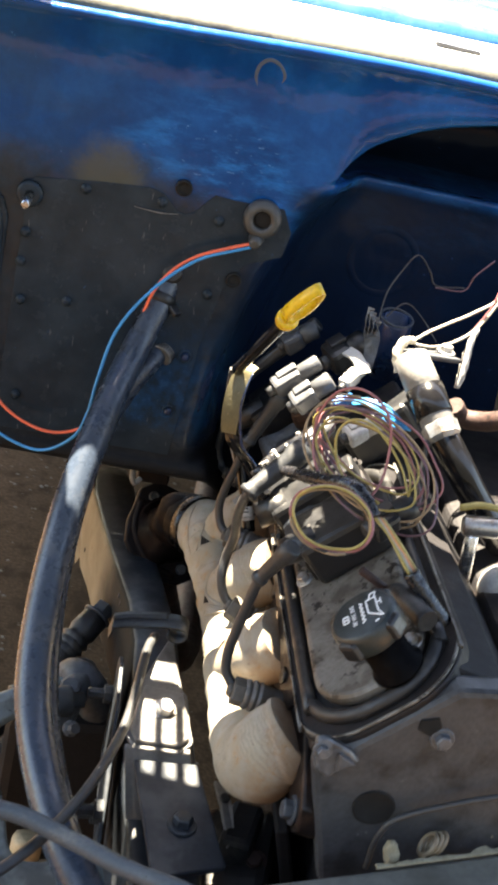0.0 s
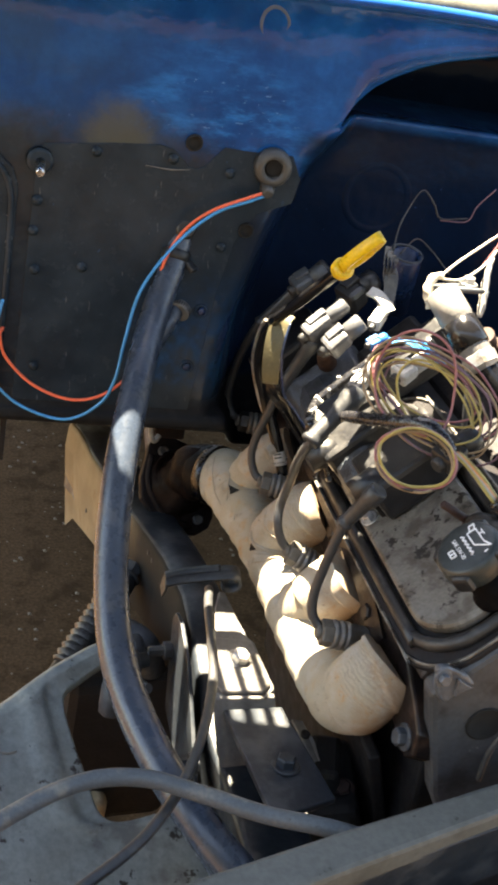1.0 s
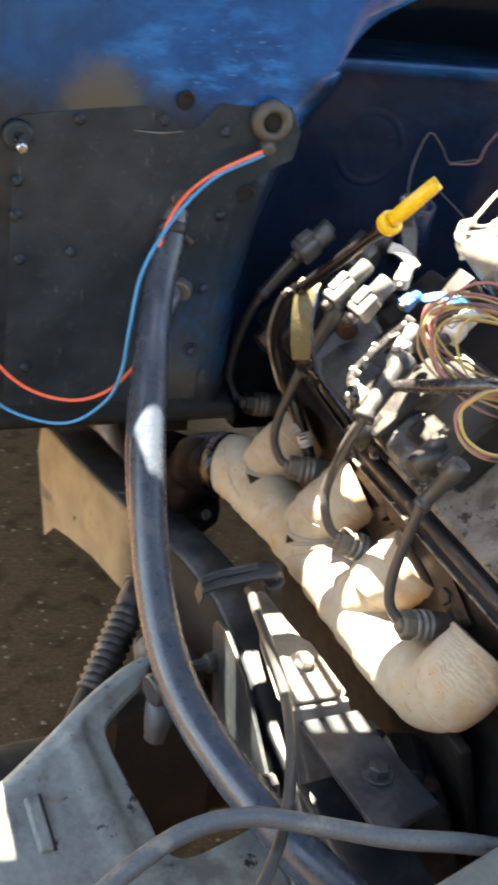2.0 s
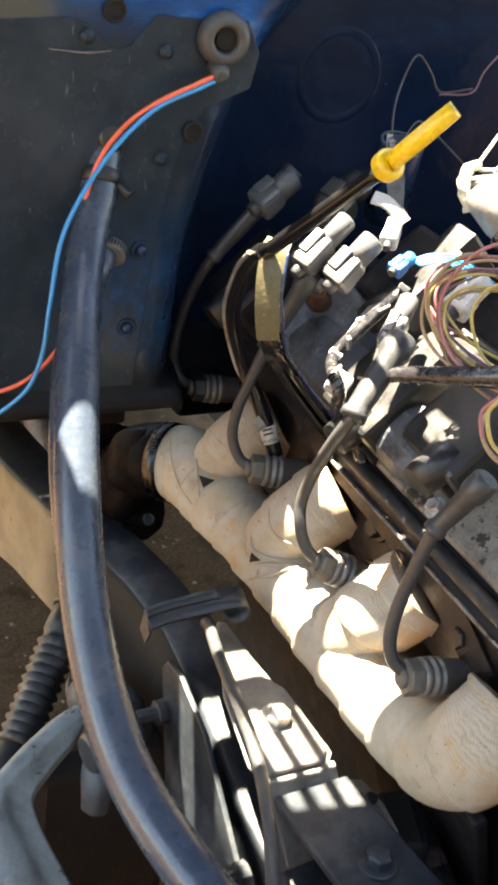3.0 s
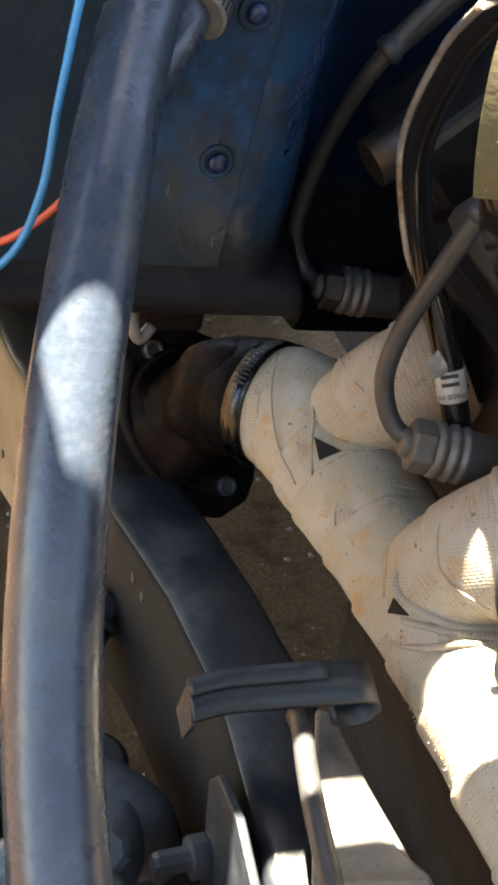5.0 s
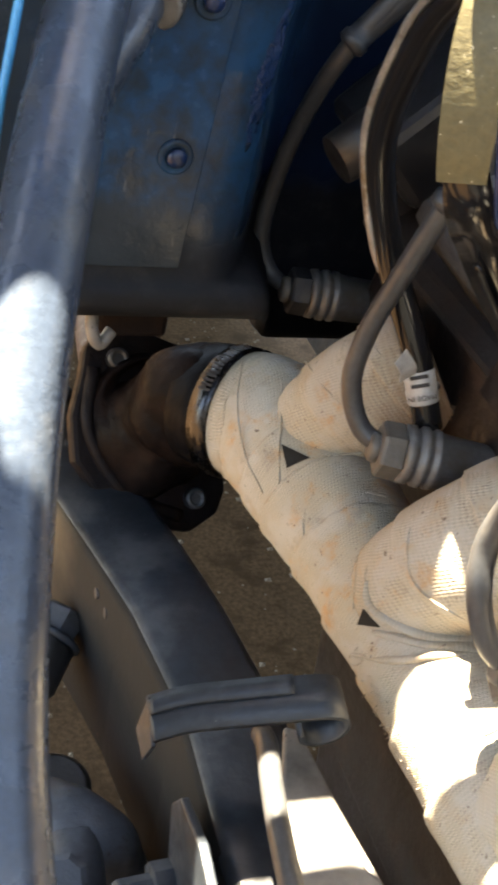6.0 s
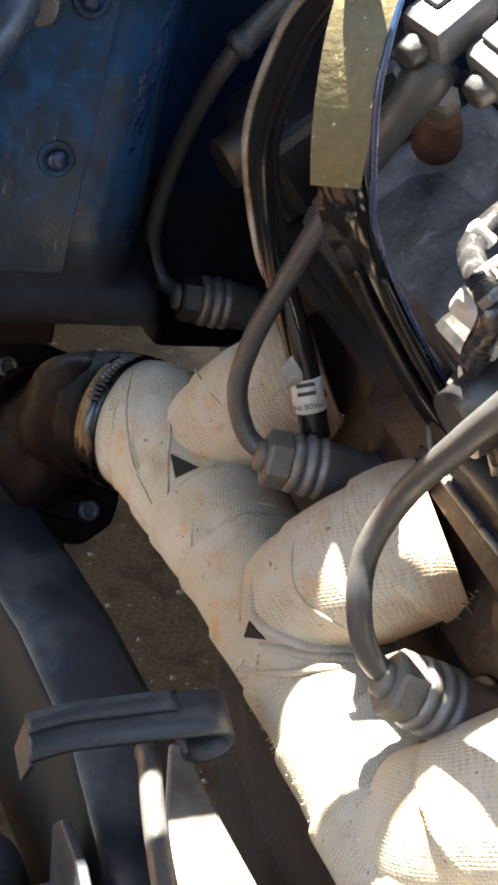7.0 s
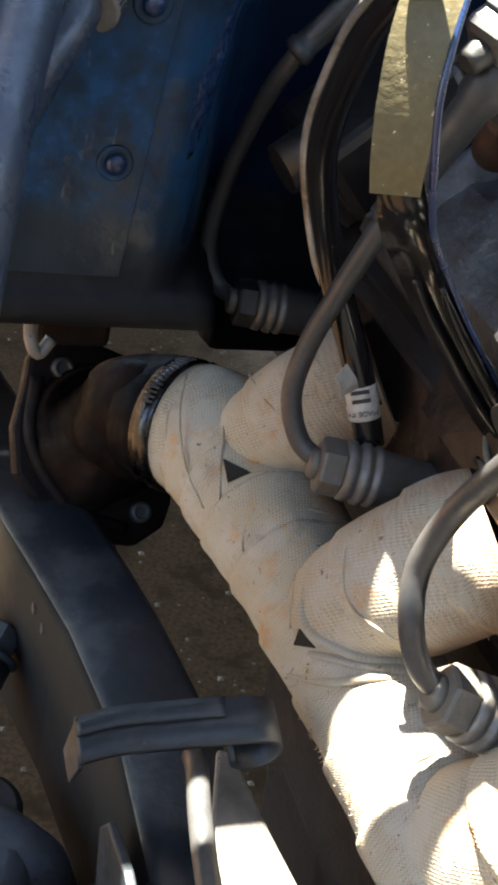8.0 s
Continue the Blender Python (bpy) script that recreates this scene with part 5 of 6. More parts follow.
    part("ring_clip", turned((0.2635, -0.0845, 0.831), (0.266, -0.088, 0.825), [(0, 0.0062), (0.0005, 0.0073), (0.0025, 0.0073), (0.003, 0.0062)], 20), STEEL, d)
    g = thing("dipstick_bracket", (0.215, -0.15, 0.95), "gold zinc-plated flat bracket holding the dipstick tube", "bracket")
    strap = [(0.2245, -0.1215, 1.0055), (0.2185, -0.128, 1.001), (0.2145, -0.135, 0.985), (0.2135, -0.1400, 0.968), (0.2140, -0.1425, 0.955), (0.2155, -0.1440, 0.944)]
    across = [(0.85, -0.46, 0.02)] * 6
    part("strap", ribbon(strap, [0.017, 0.0180, 0.0185, 0.0180, 0.0165, 0.0150], 0.0022, across, 8), GOLD, g)
    leg = [(0.2145, -0.1395, 0.957), (0.221, -0.1425, 0.938), (0.229, -0.139, 0.926), (0.242, -0.133, 0.911), (0.260, -0.134, 0.889), (0.285, -0.142, 0.861), (0.308, -0.150, 0.843)]
    part("leg", ribbon(leg, [0.012, 0.016, 0.017, 0.016, 0.015, 0.015, 0.015], 0.002, [(0.85, -0.5, 0.0)] * 7, 8, True), GLOSSBLACK, g, "glossy black channel leg")
    for dx, dy in ((-0.004, 0.001), (0.004, -0.004)):
        part("rib", tube([(x + dx - 0.001, y + dy - 0.002, z + 0.001) for x, y, z in leg[3:]], [0.0010, 0.0020, 0.0022, 0.0022], 10, 8), GLOSSBLACK, g)
    side = Vector((0.85, -0.5, 0.0)).normalized()
    edge = [Vector(q) + side * 0.0082 + Vector((0, -0.0015, 0.001)) for q in strap[1:4] + leg[1:6]]
    part("edge_flange", tube(edge, [0.0008, 0.0011, 0.0012, 0.0012, 0.0012, 0.0011, 0.0010, 0.0007], 8, 6), DARKBLUE, g, "thin dark blue edge")


def connector(name, a, b, wide, tall, material, label, hint=(-0.4, -0.3, 0.9), lead=None):
    """A plug housing from a to b: a boxy shell, a nose for the cable, a round plug half and a latch."""
    a, b = Vector(a), Vector(b)
    t = axes_from(b - a, hint)
    ln = (b - a).length
    c = thing(name, a, label, "connector", "wiring connectors")
    part("shell", block(a.lerp(b, 0.36), (ln * 0.56, wide, tall), t, min(wide, tall) * 0.2, None, 0.14), material, c)
    part("nose", turned(a.lerp(b, -0.06), b, [(0, wide * 0.20), (ln * 0.03, wide * 0.25), (ln * 0.2, wide * 0.30), (ln * 0.22, wide * 0.24)], 18), BOOT, c)
    part("plug_half", turned(a.lerp(b, 0.60), b, [(0, wide * 0.34), (ln * 0.02, wide * 0.42), (ln * 0.42, wide * 0.42), (ln * 0.45, wide * 0.36), (ln * 0.45, wide * 0.1)], 20), material, c)
    part("latch", block(a.lerp(b, 0.44) + t @ Vector((0, wide * 0.16, tall * 0.50)), (ln * 0.40, wide * 0.42, tall * 0.16), t, 0.0012), material, c)
    return c


def build_coils():
    spots = ((0.045, 0.02, 0.03), (0.128, -0.095, 0.012), (0.05, -0.180, 0.025), (0.070, -0.258, 0.024))
    for u, y, h in spots:
        c = thing("ignition_coil", cov(u, y, 0), "black ignition coil pack on the valve cover", "ignition coil", "ignition coils")
        part("body", block(cov(u, y, h + 0.006), (0.07, 0.062, 0.040), TILT, 0.005), PLASTIC, c)
        part("core", block(cov(u + 0.006, y, h - 0.008), (0.092, 0.034, 0.024), TILT, 0.002), CAST, c)
        part("tower", turned(cov(u - 0.02, y - 0.01, h + 0.018), cov(u - 0.07, y - 0.016, h + 0.028), [(0, 0.014), (0.012, 0.013), (0.03, 0.0115)], 20), PLASTIC, c)
        part("socket", block(cov(u + 0.038, y - 0.012, h + 0.016), (0.026, 0.028, 0.02), TILT, 0.003), PLASTIC, c)
        bolt(cov(u - 0.036, y + 0.026, h - 0.006), OUT, 0.005, "bolt", c, CAST)
        bolt(cov(u + 0.046, y + 0.022, h - 0.0), OUT, 0.005, "bolt", c, CAST)


build_engine()
build_valve_cover()
build_oil_cap()
build_manifold()
build_leads()
build_dipstick()
build_coils()


# ---- chassis, below and outboard of the engine ----
def build_rail():
    r = thing("frame_rail", (0.19, -0.2, 0.56), "dark painted steel chassis rail with dusty sides", "chassis rail")
    bm = bmesh.new()
    rows = []
    for x, y, z, w in ((0.1285, 0.302, 0.651, 0.056), (0.137, 0.272, 0.655, 0.056), (0.145, 0.20, 0.661, 0.056), (0.156, 0.13, 0.669, 0.056), (0.167, 0.06, 0.676, 0.054), (0.180, -0.01, 0.683, 0.051), (0.188, -0.06, 0.688, 0.048), (0.196, -0.13, 0.69, 0.047), (0.198, -0.20, 0.685, 0.050),
                       (0.200, -0.30, 0.660, 0.058), (0.212, -0.34, 0.648, 0.062), (0.218, -0.45, 0.645, 0.066), (0.225, -0.70, 0.64, 0.07)):
        h = w / 2
        c = 0.006
        rows.append([bm.verts.new((x + dx, y, z + dz)) for dx, dz in ((-h, -0.10), (-h, -c), (-h + c * 0.3, -c * 0.3), (-h + c, 0), (h - c, 0), (h - c * 0.3, -c * 0.3), (h, -c), (h, -0.10))])
    for a, b in zip(rows, rows[1:]):
        for i in range(8):
            bm.faces.new((a[i], a[(i + 1) % 8], b[(i + 1) % 8], b[i])).smooth = i in (1, 2, 3, 4, 5)
    bm.faces.new(rows[0])
    bm.faces.new(rows[-1][::-1])
    part("box_section", bm, RAIL, r)
    side = [(0.0990, 0.304, 0.650), (0.1075, 0.272, 0.653), (0.1165, 0.20, 0.658), (0.1275, 0.13, 0.666), (0.1395, 0.06, 0.673), (0.1545, -0.01, 0.680), (0.1640, -0.06, 0.685), (0.1725, -0.13, 0.687), (0.1735, -0.19, 0.682)]
    bm = bmesh.new()
    ring = [[bm.verts.new((x + dx, y, z + dz)) for dx, dz in ((0.004, 0.0012), (0.0005, 0.0002), (-0.0015, -0.003), (-0.0035, -0.035), (-0.002 + (0.012, 0.008)[k] if k < 2 else -0.002, -(0.165, 0.135, 0.108)[k] if k < 3 else -0.098), (0.012, -0.098))] for k, (x, y, z) in enumerate(side)]
    for a, b in zip(ring, ring[1:]):
        for i in range(6):
            bm.faces.new((a[i], a[(i + 1) % 6], b[(i + 1) % 6], b[i])).smooth = i < 3
    bm.faces.new(ring[0])
    bm.faces.new(ring[-1][::-1])
    part("side_plate", bm, DUSTYSIDE, r, "beige primed side of the rail, near-black towards the front")
    for x, y, z in ((0.1155, 0.184, 0.5875), (0.1095, 0.235, 0.613), (0.1578, -0.040, 0.668), (0.1553, -0.028, 0.670)):
        part("hole", turned((x + 0.004, y, z), (x - 1, y, z), [(0, 0.0030), (0.0040, 0.0030), (0.0042, 0.0026)], 12), BLACKPRINT, r, "small dark hole")
    part("lower_bracket", slab([(0.176, -0.322, 0.700), (0.232, -0.319, 0.700), (0.256, -0.42, 0.690), (0.196, -0.44, 0.690)], (0, 0.0006, 0.006), 0.0015), RAIL, r)
    bolt((0.219, -0.385, 0.6995), (0, 0.1, 1), 0.0085, "bolt", r, RAIL)
    t = thing("mount_tray", (0.195, -0.245, 0.70), "dusty grey steel mount bracket on the chassis rail", "bracket")
    o = [(0.2035, -0.158), (0.2095, -0.161), (0.2125, -0.196), (0.213, -0.225), (0.222, -0.240), (0.226, -0.305), (0.215, -0.318), (0.172, -0.318), (0.166, -0.30), (0.176, -0.235), (0.187, -0.204)]
    part("top_plate", slab([(x, y, 0.712) for x, y in o], (0, 0, 0.0035), 0.0015), TRAY, t)
    pad = [(0.181, -0.238), (0.219, -0.243), (0.2225, -0.303), (0.214, -0.314), (0.175, -0.314), (0.170, -0.30)]
    part("raised_pad", slab([(x, y, 0.7158) for x, y in pad], (0, 0, 0.005), 0.0022), TRAY, t)
    part("front_lip", slab([(0.166, -0.318, 0.714), (0.224, -0.315, 0.714), (0.238, -0.335, 0.655), (0.178, -0.342, 0.655)], (0, 0.004, 0.001), 0.001), TRAY, t)
    part("side_lip", slab([(0.209, -0.168, 0.714), (0.227, -0.30, 0.714), (0.24, -0.30, 0.665), (0.222, -0.16, 0.665)], (-0.003, 0, 0), 0.001), TRAY, t)
    bolt((0.199, -0.272, 0.7205), (0.1, -0.2, 1), 0.0085, "bolt", t, DULLSTEEL)
    s = thing("bent_strap", (0.18, -0.165, 0.71), "bent dark steel strap with a curled end", "strap")
    across, face = Vector((0.08, 0.97, 0.16)).normalized(), Vector((-0.06, -0.16, 0.98)).normalized()
    end = Vector((0.2075, -0.1735, 0.7490))
    mid = end - face * 0.0095
    curl = [mid + (Vector((1, 0, 0)) * math.sin(a) + face * math.cos(a)) * 0.0095 for a in [radians(x) for x in (0, 45, 90, 135, 180, 225, 262)]]
    pts = [(0.146, -0.158, 0.727), (0.160, -0.160, 0.733), (0.180, -0.166, 0.7405), (0.197, -0.171, 0.7465)] + curl
    part("strap", ribbon(pts, 0.0185, 0.0026, [across] * 11, 8, True), RAIL, s)
    part("ridge", ribbon([Vector(q) + face * 0.0018 + across * 0.005 for q in pts[:4]], 0.008, 0.0028, [across] * 4, 6, True), RAIL, s)
    part("end_tab", slab([(0.146, -0.165, 0.720), (0.146, -0.151, 0.732), (0.143, -0.152, 0.716), (0.144, -0.163, 0.710)], (0.002, 0, 0), 0.0005), RAIL, s)
    c = thing("lit_clip", (0.266, -0.32, 0.62), "small rusty pressed-steel clip beside the rail", "clip")
    part("clip", slab([(0.256, -0.291, 0.662), (0.266, -0.294, 0.662), (0.273, -0.316, 0.658), (0.276, -0.345, 0.648), (0.270, -0.353, 0.645), (0.263, -0.320, 0.655)], (0.001, 0.001, 0.003), 0.001), TRAY, c)
    part("block", block((0.286, -0.326, 0.632), (0.030, 0.055, 0.045), axes_from((0.9, -0.3, 0.1)), 0.006), RUBBER, c, "black rubber block")
    part("eye", turned((0.2665, -0.308, 0.6595), (0.2665, -0.310, 0.67), [(0, 0.0045), (0.0042, 0.0045), (0.0044, 0.003)], 14), BLACKPRINT, c)
    mt = thing("engine_mount", (0.30, -0.30, 0.5), "oily black engine mount below the manifold", "engine mount")
    part("pad", block((0.300, -0.33, 0.57), (0.07, 0.10, 0.12), axes_from((0.9, -0.2, 0.3)), 0.01), RUBBER, mt)
    part("plate", block((0.33, -0.30, 0.62), (0.012, 0.15, 0.16), axes_from((0.95, 0, 0.3)), 0.003), CAST, mt)
    bolt((0.298, -0.35, 0.632), (-0.3, -0.3, 0.9), 0.008, "bolt", mt, RUST)


def build_brake_lines():
    b = thing("brake_cable", (0.19, -0.15, 0.70), "grey sheathed cable running along the chassis rail", "cable")
    part("sheath", tube([(0.189, -0.168, 0.724), (0.186, -0.180, 0.731), (0.178, -0.215, 0.735), (0.163, -0.314, 0.735), (0.130, -0.407, 0.734), (0.081, -0.483, 0.735), (0.011, -0.545, 0.74), (-0.05, -0.60, 0.74)], 0.0044, 14, 8), LEAD, b)


def build_suspension():
    p = thing("shock_mount_plate", (0.16, -0.25, 0.60), "dark steel mounting plate with threaded studs", "plate")
    part("plate", slab([(0.158, y, z) for y, z in ((-0.175, 0.700), (-0.168, 0.688), (-0.20, 0.60), (-0.34, 0.59), (-0.36, 0.62), (-0.25, 0.695), (-0.20, 0.706))], (0.004, 0, 0), 0.001), RAIL, p)
    for y, z in ((-0.315, 0.632), (-0.335, 0.655), (-0.185, 0.66)):
        part("stud", turned((0.158, y, z), (0.10, y - 0.004, z), [(0, 0.0095), (0.008, 0.0095), (0.0085, 0.0055), (0.022, 0.0055), (0.024, 0.0045)], 8), RAIL, p)
    k = thing("control_arm_bushing", (0.12, -0.16, 0.55), "blue-grey steel control arm with a rounded ball joint", "suspension arm")
    knob = lambda s, w, total: 0.0022 * noise.noise(Vector((s * 60, math.cos(w) * 1.4, math.sin(w) * 1.4)))
    part("arm", tube([(0.112, -0.118, 0.628), (0.126, -0.136, 0.636), (0.140, -0.146, 0.626), (0.150, -0.142, 0.595), (0.156, -0.11, 0.54)], [0.013, 0.019, 0.019, 0.017, 0.018], 22, 8, radius=knob), ARMSTEEL, k)
    part("joint", tube([(0.128, -0.146, 0.640), (0.121, -0.168, 0.640), (0.112, -0.188, 0.634), (0.103, -0.204, 0.622), (0.098, -0.208, 0.60)], [0.011, 0.0155, 0.0165, 0.014, 0.010], 22, 8, radius=knob), ARMSTEEL, k)
    part("cap_nut", turned((0.118, -0.172, 0.650), (0.114, -0.180, 0.668), [(0, 0.011), (0.007, 0.011), (0.009, 0.008)], 8), ARMSTEEL, k)
    part("eye", turned((0.088, -0.212, 0.660), (0.142, -0.200, 0.664), [(0, 0.013), (0.003, 0.015), (0.03, 0.015), (0.033, 0.013), (0.034, 0.008), (0.044, 0.0075)], 22), RAIL, k)
    part("lit_cap", turned((0.121, -0.236, 0.655), (0.130, -0.25, 0.668), [(0, 0.008), (0.004, 0.008), (0.006, 0.0055), (0.012, 0.005)], 8), ARMSTEEL, k)
    s = thing("shock_absorber", (0.105, -0.06, 0.40), "shock absorber with a ribbed black boot and grey nut", "shock absorber")
    a, e = Vector((0.138, -0.016, 0.630)), Vector((0.066, -0.108, 0.570))
    w = (e - a).normalized()
    ln = (e - a).length
    prof = [(0, 0.010), (0.004, 0.0155), (0.026, 0.0165), (0.030, 0.0145)]
    for i in range(11):
        d = 0.034 + i * (ln - 0.036) / 11
        prof += [(d, 0.0145), (d + 0.0038, 0.0178), (d + 0.0076, 0.0145)]
    part("bellows", turned(a, e, prof, 26), RUBBER, s)
    part("top_nut", turned(a - w * 0.016, a, [(0, 0.010), (0.002, 0.0125), (0.017, 0.0125), (0.018, 0.010)], 6), DARKALLOY, s)
    part("washer", turned(a - w * 0.001, e, [(0, 0.016), (0.001, 0.0175), (0.003, 0.0175), (0.004, 0.016)], 24), RAIL, s)
    part("body", rod(e - w * 0.01, e + w * 0.06, 0.014, 20), CAST, s)
    for d, r in ((0.0, 0.019), (0.013, 0.017)):
        part("ring", turned((0.125, -0.106, 0.625 - d), (0.128, -0.103, 0.60 - d), [(0, r - 0.003), (0.003, r), (0.009, r), (0.012, r - 0.003)], 24), RUBBER, s)
    x = thing("crossmember", (0.1, -0.3, 0.30), "black painted crossmember under the bay", "crossmember", kind="structure")
    part("beam", tube([(-0.35, -0.06, 0.38), (-0.05, -0.06, 0.40), (0.15, -0.07, 0.42), (0.28, -0.08, 0.43)], 0.06, 20, 6, flat=0.8), CAST, x)
    part("tower", block((0.125, -0.155, 0.505), (0.13, 0.03, 0.20), axes_from((1, 0.1, 0)), 0.012), CAST, x)


def build_support():
    """The grey radiator-support sheet, with its open cut-out, the tab and the bar above it."""
    s = thing("radiator_support", (0.0, -0.2, 0.2), "worn grey painted sheet-metal radiator support with a cut-out", "radiator support", kind="structure")
    up = Vector((0.4, -1.0, 2.2)).normalized()
    def on(x, y):
        return Vector((x, y, 0.62 + (y + 0.215 - 0.4 * x) / 2.2))
    def run(pts, n):
        """Evenly spaced points on a smooth line through the corners."""
        fine = spline([Vector((x, y, 0)) for x, y in pts], 10)
        far = [0.0]
        for p, q in zip(fine, fine[1:]):
            far.append(far[-1] + (q - p).length)
        res, k = [], 0
        for i in range(n):
            d = far[-1] * i / (n - 1)
            while k < len(far) - 2 and far[k + 1] < d:
                k += 1
            res.append(fine[k].lerp(fine[k + 1], (d - far[k]) / max(1e-9, far[k + 1] - far[k])))
        return res
    n, m = 90, 26
    hole = run([(0.112, -0.146), (0.099, -0.164), (0.084, -0.176), (0.066, -0.191), (0.057, -0.200), (0.0555, -0.210), (0.059, -0.226), (0.065, -0.243), (0.0713, -0.261)], n // 3) + \
        run([(0.0713, -0.261), (0.0784, -0.279), (0.0833, -0.295), (0.0885, -0.304), (0.097, -0.309), (0.1115, -0.3086), (0.131, -0.303), (0.151, -0.296), (0.175, -0.288), (0.26, -0.262)], n // 3 * 2)[1:]
    rim = run([(0.116, -0.131), (0.1082, -0.1345), (0.0825, -0.147), (0.0522, -0.167), (0.0113, -0.199), (-0.0268, -0.229)], n // 3) + \
        run([(-0.0268, -0.229), (-0.0575, -0.252), (-0.16, -0.33)], n // 6)[1:] + run([(-0.16, -0.33), (-0.26, -0.42), (-0.28, -0.52), (-0.20, -0.64), (-0.05, -0.66), (0.12, -0.66), (0.26, -0.66)], len(hole) - n // 3 - n // 6 + 2)[1:]
    bm = bmesh.new()
    rows = []
    for i, (h, r) in enumerate(zip(hole, rim)):
        row = []
        for k in range(m + 1):
            v = (k / m) ** 1.6
            p = h.lerp(r, v)
            dh, dr = (p - h).length, (p - r).length
            lift = -0.006 * max(0.0, 1 - dh / 0.004) ** 2 + 0.0055 * smooth((dh - 0.022) / 0.009) * smooth((dr - 0.008) / 0.010) - 0.004 * smooth((dh - 0.050) / 0.006)
            if i < n // 2:
                lift += 0.0035 * max(0.0, 1 - abs(dr - 0.011) / 0.009) - 0.005 * max(0.0, 1 - dr / 0.003)
            lift += 0.0032 * noise.noise(p * 26) + 0.0010 * noise.noise(p * 80 + Vector((3, 1, 0)))
            row.append(bm.verts.new(on(p.x, p.y) + up * lift))
        rows.append(row)
    for a, b in zip(rows, rows[1:]):
        for k in range(m):
            bm.faces.new((a[k], a[k + 1], b[k + 1], b[k])).smooth = True
    bmesh.ops.recalc_face_normals(bm, faces=bm.faces)
    back = bmesh.ops.extrude_face_region(bm, geom=bm.faces[:])
    bmesh.ops.translate(bm, vec=-up * 0.003, verts=[v for v in back["geom"] if isinstance(v, bmesh.types.BMVert)])
    bmesh.ops.recalc_face_normals(bm, faces=bm.faces)
    part("sheet", bm, GREYPAINT, s)
    part("bush", turned((0.100, -0.184, 0.36), (0.104, -0.180, 0.46), [(0, 0.016), (0.088, 0.017), (0.094, 0.015), (0.096, 0.008)], 22), PRIMER, s, "tan bush showing in the cut-out")
    a, c = on(-0.0245, -0.258), on(-0.0185, -0.300)
    tabway = Matrix(((c - a).normalized(), up.cross((c - a).normalized()), up)).transposed()
    part("tab", block(a.lerp(c, 0.5) + up * 0.005, ((c - a).length, 0.013, 0.007), tabway, 0.0025), GREYPAINT, s)
    part("tab_slot", block(a.lerp(c, 0.5) + up * 0.0035 - tabway @ Vector((0, -0.008, 0)), ((c - a).length * 1.04, 0.003, 0.004), tabway, 0.0008), BLACKPRINT, s)
    part("spring_clip", tube([on(-0.010, -0.262) + up * 0.004, on(-0.002, -0.263) + up * 0.006, on(0.006, -0.260) + up * 0.004], 0.0011, 8, 6), TRAY, s)
    b = thing("support_bar", (0.2, -0.55, 0.78), "grey painted steel tie bar across the radiator support", "bar", kind="structure")
    o = [(-0.10, -0.636), (0.08, -0.581), (0.20, -0.5445), (0.335, -0.506), (0.44, -0.474), (0.70, -0.40), (0.70, -0.43), (0.45, -0.503), (0.325, -0.536), (0.165, -0.588), (-0.10, -0.67)]
    part("bar", slab([(x, y, 0.778) for x, y in o], (0, 0, 0.022), 0.004), BARPAINT, b)
    part("front_flange", slab([(-0.10, -0.668, 0.785), (0.165, -0.586, 0.785), (0.45, -0.50, 0.785), (0.45, -0.495, 0.72), (0.165, -0.58, 0.72), (-0.10, -0.66, 0.72)], (0, 0.004, 0), 0.001), RAIL, b)
    rad = thing("radiator", (0.3, -0.62, 0.3), "brown dusty radiator core with fine fins", "radiator")
    tn = axes_from((0.95, 0.29, 0))
    for i in range(34):
        part("fin", block(Vector((0.16, -0.640, 0.685)) + tn @ Vector((0.012 * i, 0, 0)), (0.0025, 0.045, 0.10), tn, 0), CAST, rad)
    part("core", block(Vector((0.16, -0.642, 0.55)) + tn @ Vector((0.2, 0, 0)), (0.42, 0.04, 0.27), tn, 0.004), CAST, rad)
    sp = thing("ribbed_hose", (0.37, -0.575, 0.70), "black ribbed intake hose with pale ridges", "hose")
    prof = [(0, 0.03)]
    for i in range(9):
        prof += [(0.003 + i * 0.011, 0.030), (0.007 + i * 0.011, 0.036), (0.011 + i * 0.011, 0.030)]
    part("bellows", turned((0.385, -0.545, 0.735), (0.372, -0.66, 0.70), prof, 28), RUBBER, sp)
    for i in range(8):
        c = Vector((0.385, -0.545, 0.735)) + (Vector((-0.013, -0.115, -0.035)).normalized()) * (0.008 + i * 0.011)
        part("ridge", turned(c, c + Vector((-0.013, -0.115, -0.035)), [(0, 0.0350), (0.001, 0.0372), (0.0025, 0.0372), (0.0035, 0.0350)], 28), TAN, sp)
    # frayed foam along the bar's rear edge
    rnd = random.Random(8)
    low, high = [], []
    for k in range(41):
        x = 0.338 + 0.165 * k / 40
        y = -0.5045 + (x - 0.338) * 0.298
        low.append((x, y - 0.0012, 0.8004))
        high.append((x + rnd.uniform(-0.002, 0.002), y + 0.0006 + (0.002 + 0.011 * smooth((x - 0.385) / 0.03)) * max(0.0, noise.noise(Vector((x * 60, 2, 0)))) + rnd.uniform(0, 0.002), 0.8005))
    solo("foam_strip", slab(low + high[::-1], (0, 0.0006, 0.0016), 0.0004), FOAM, "frayed strip of pale yellow foam on the tie bar", "foam")
    for n, (x, y, z, r, tall) in enumerate(((0.352, -0.487, 0.800, 0.0075, 1.7), (0.437, -0.452, 0.806, 0.012, 1.2))):
        bm = bmesh.new()
        bmesh.ops.create_icosphere(bm, subdivisions=3, radius=r)
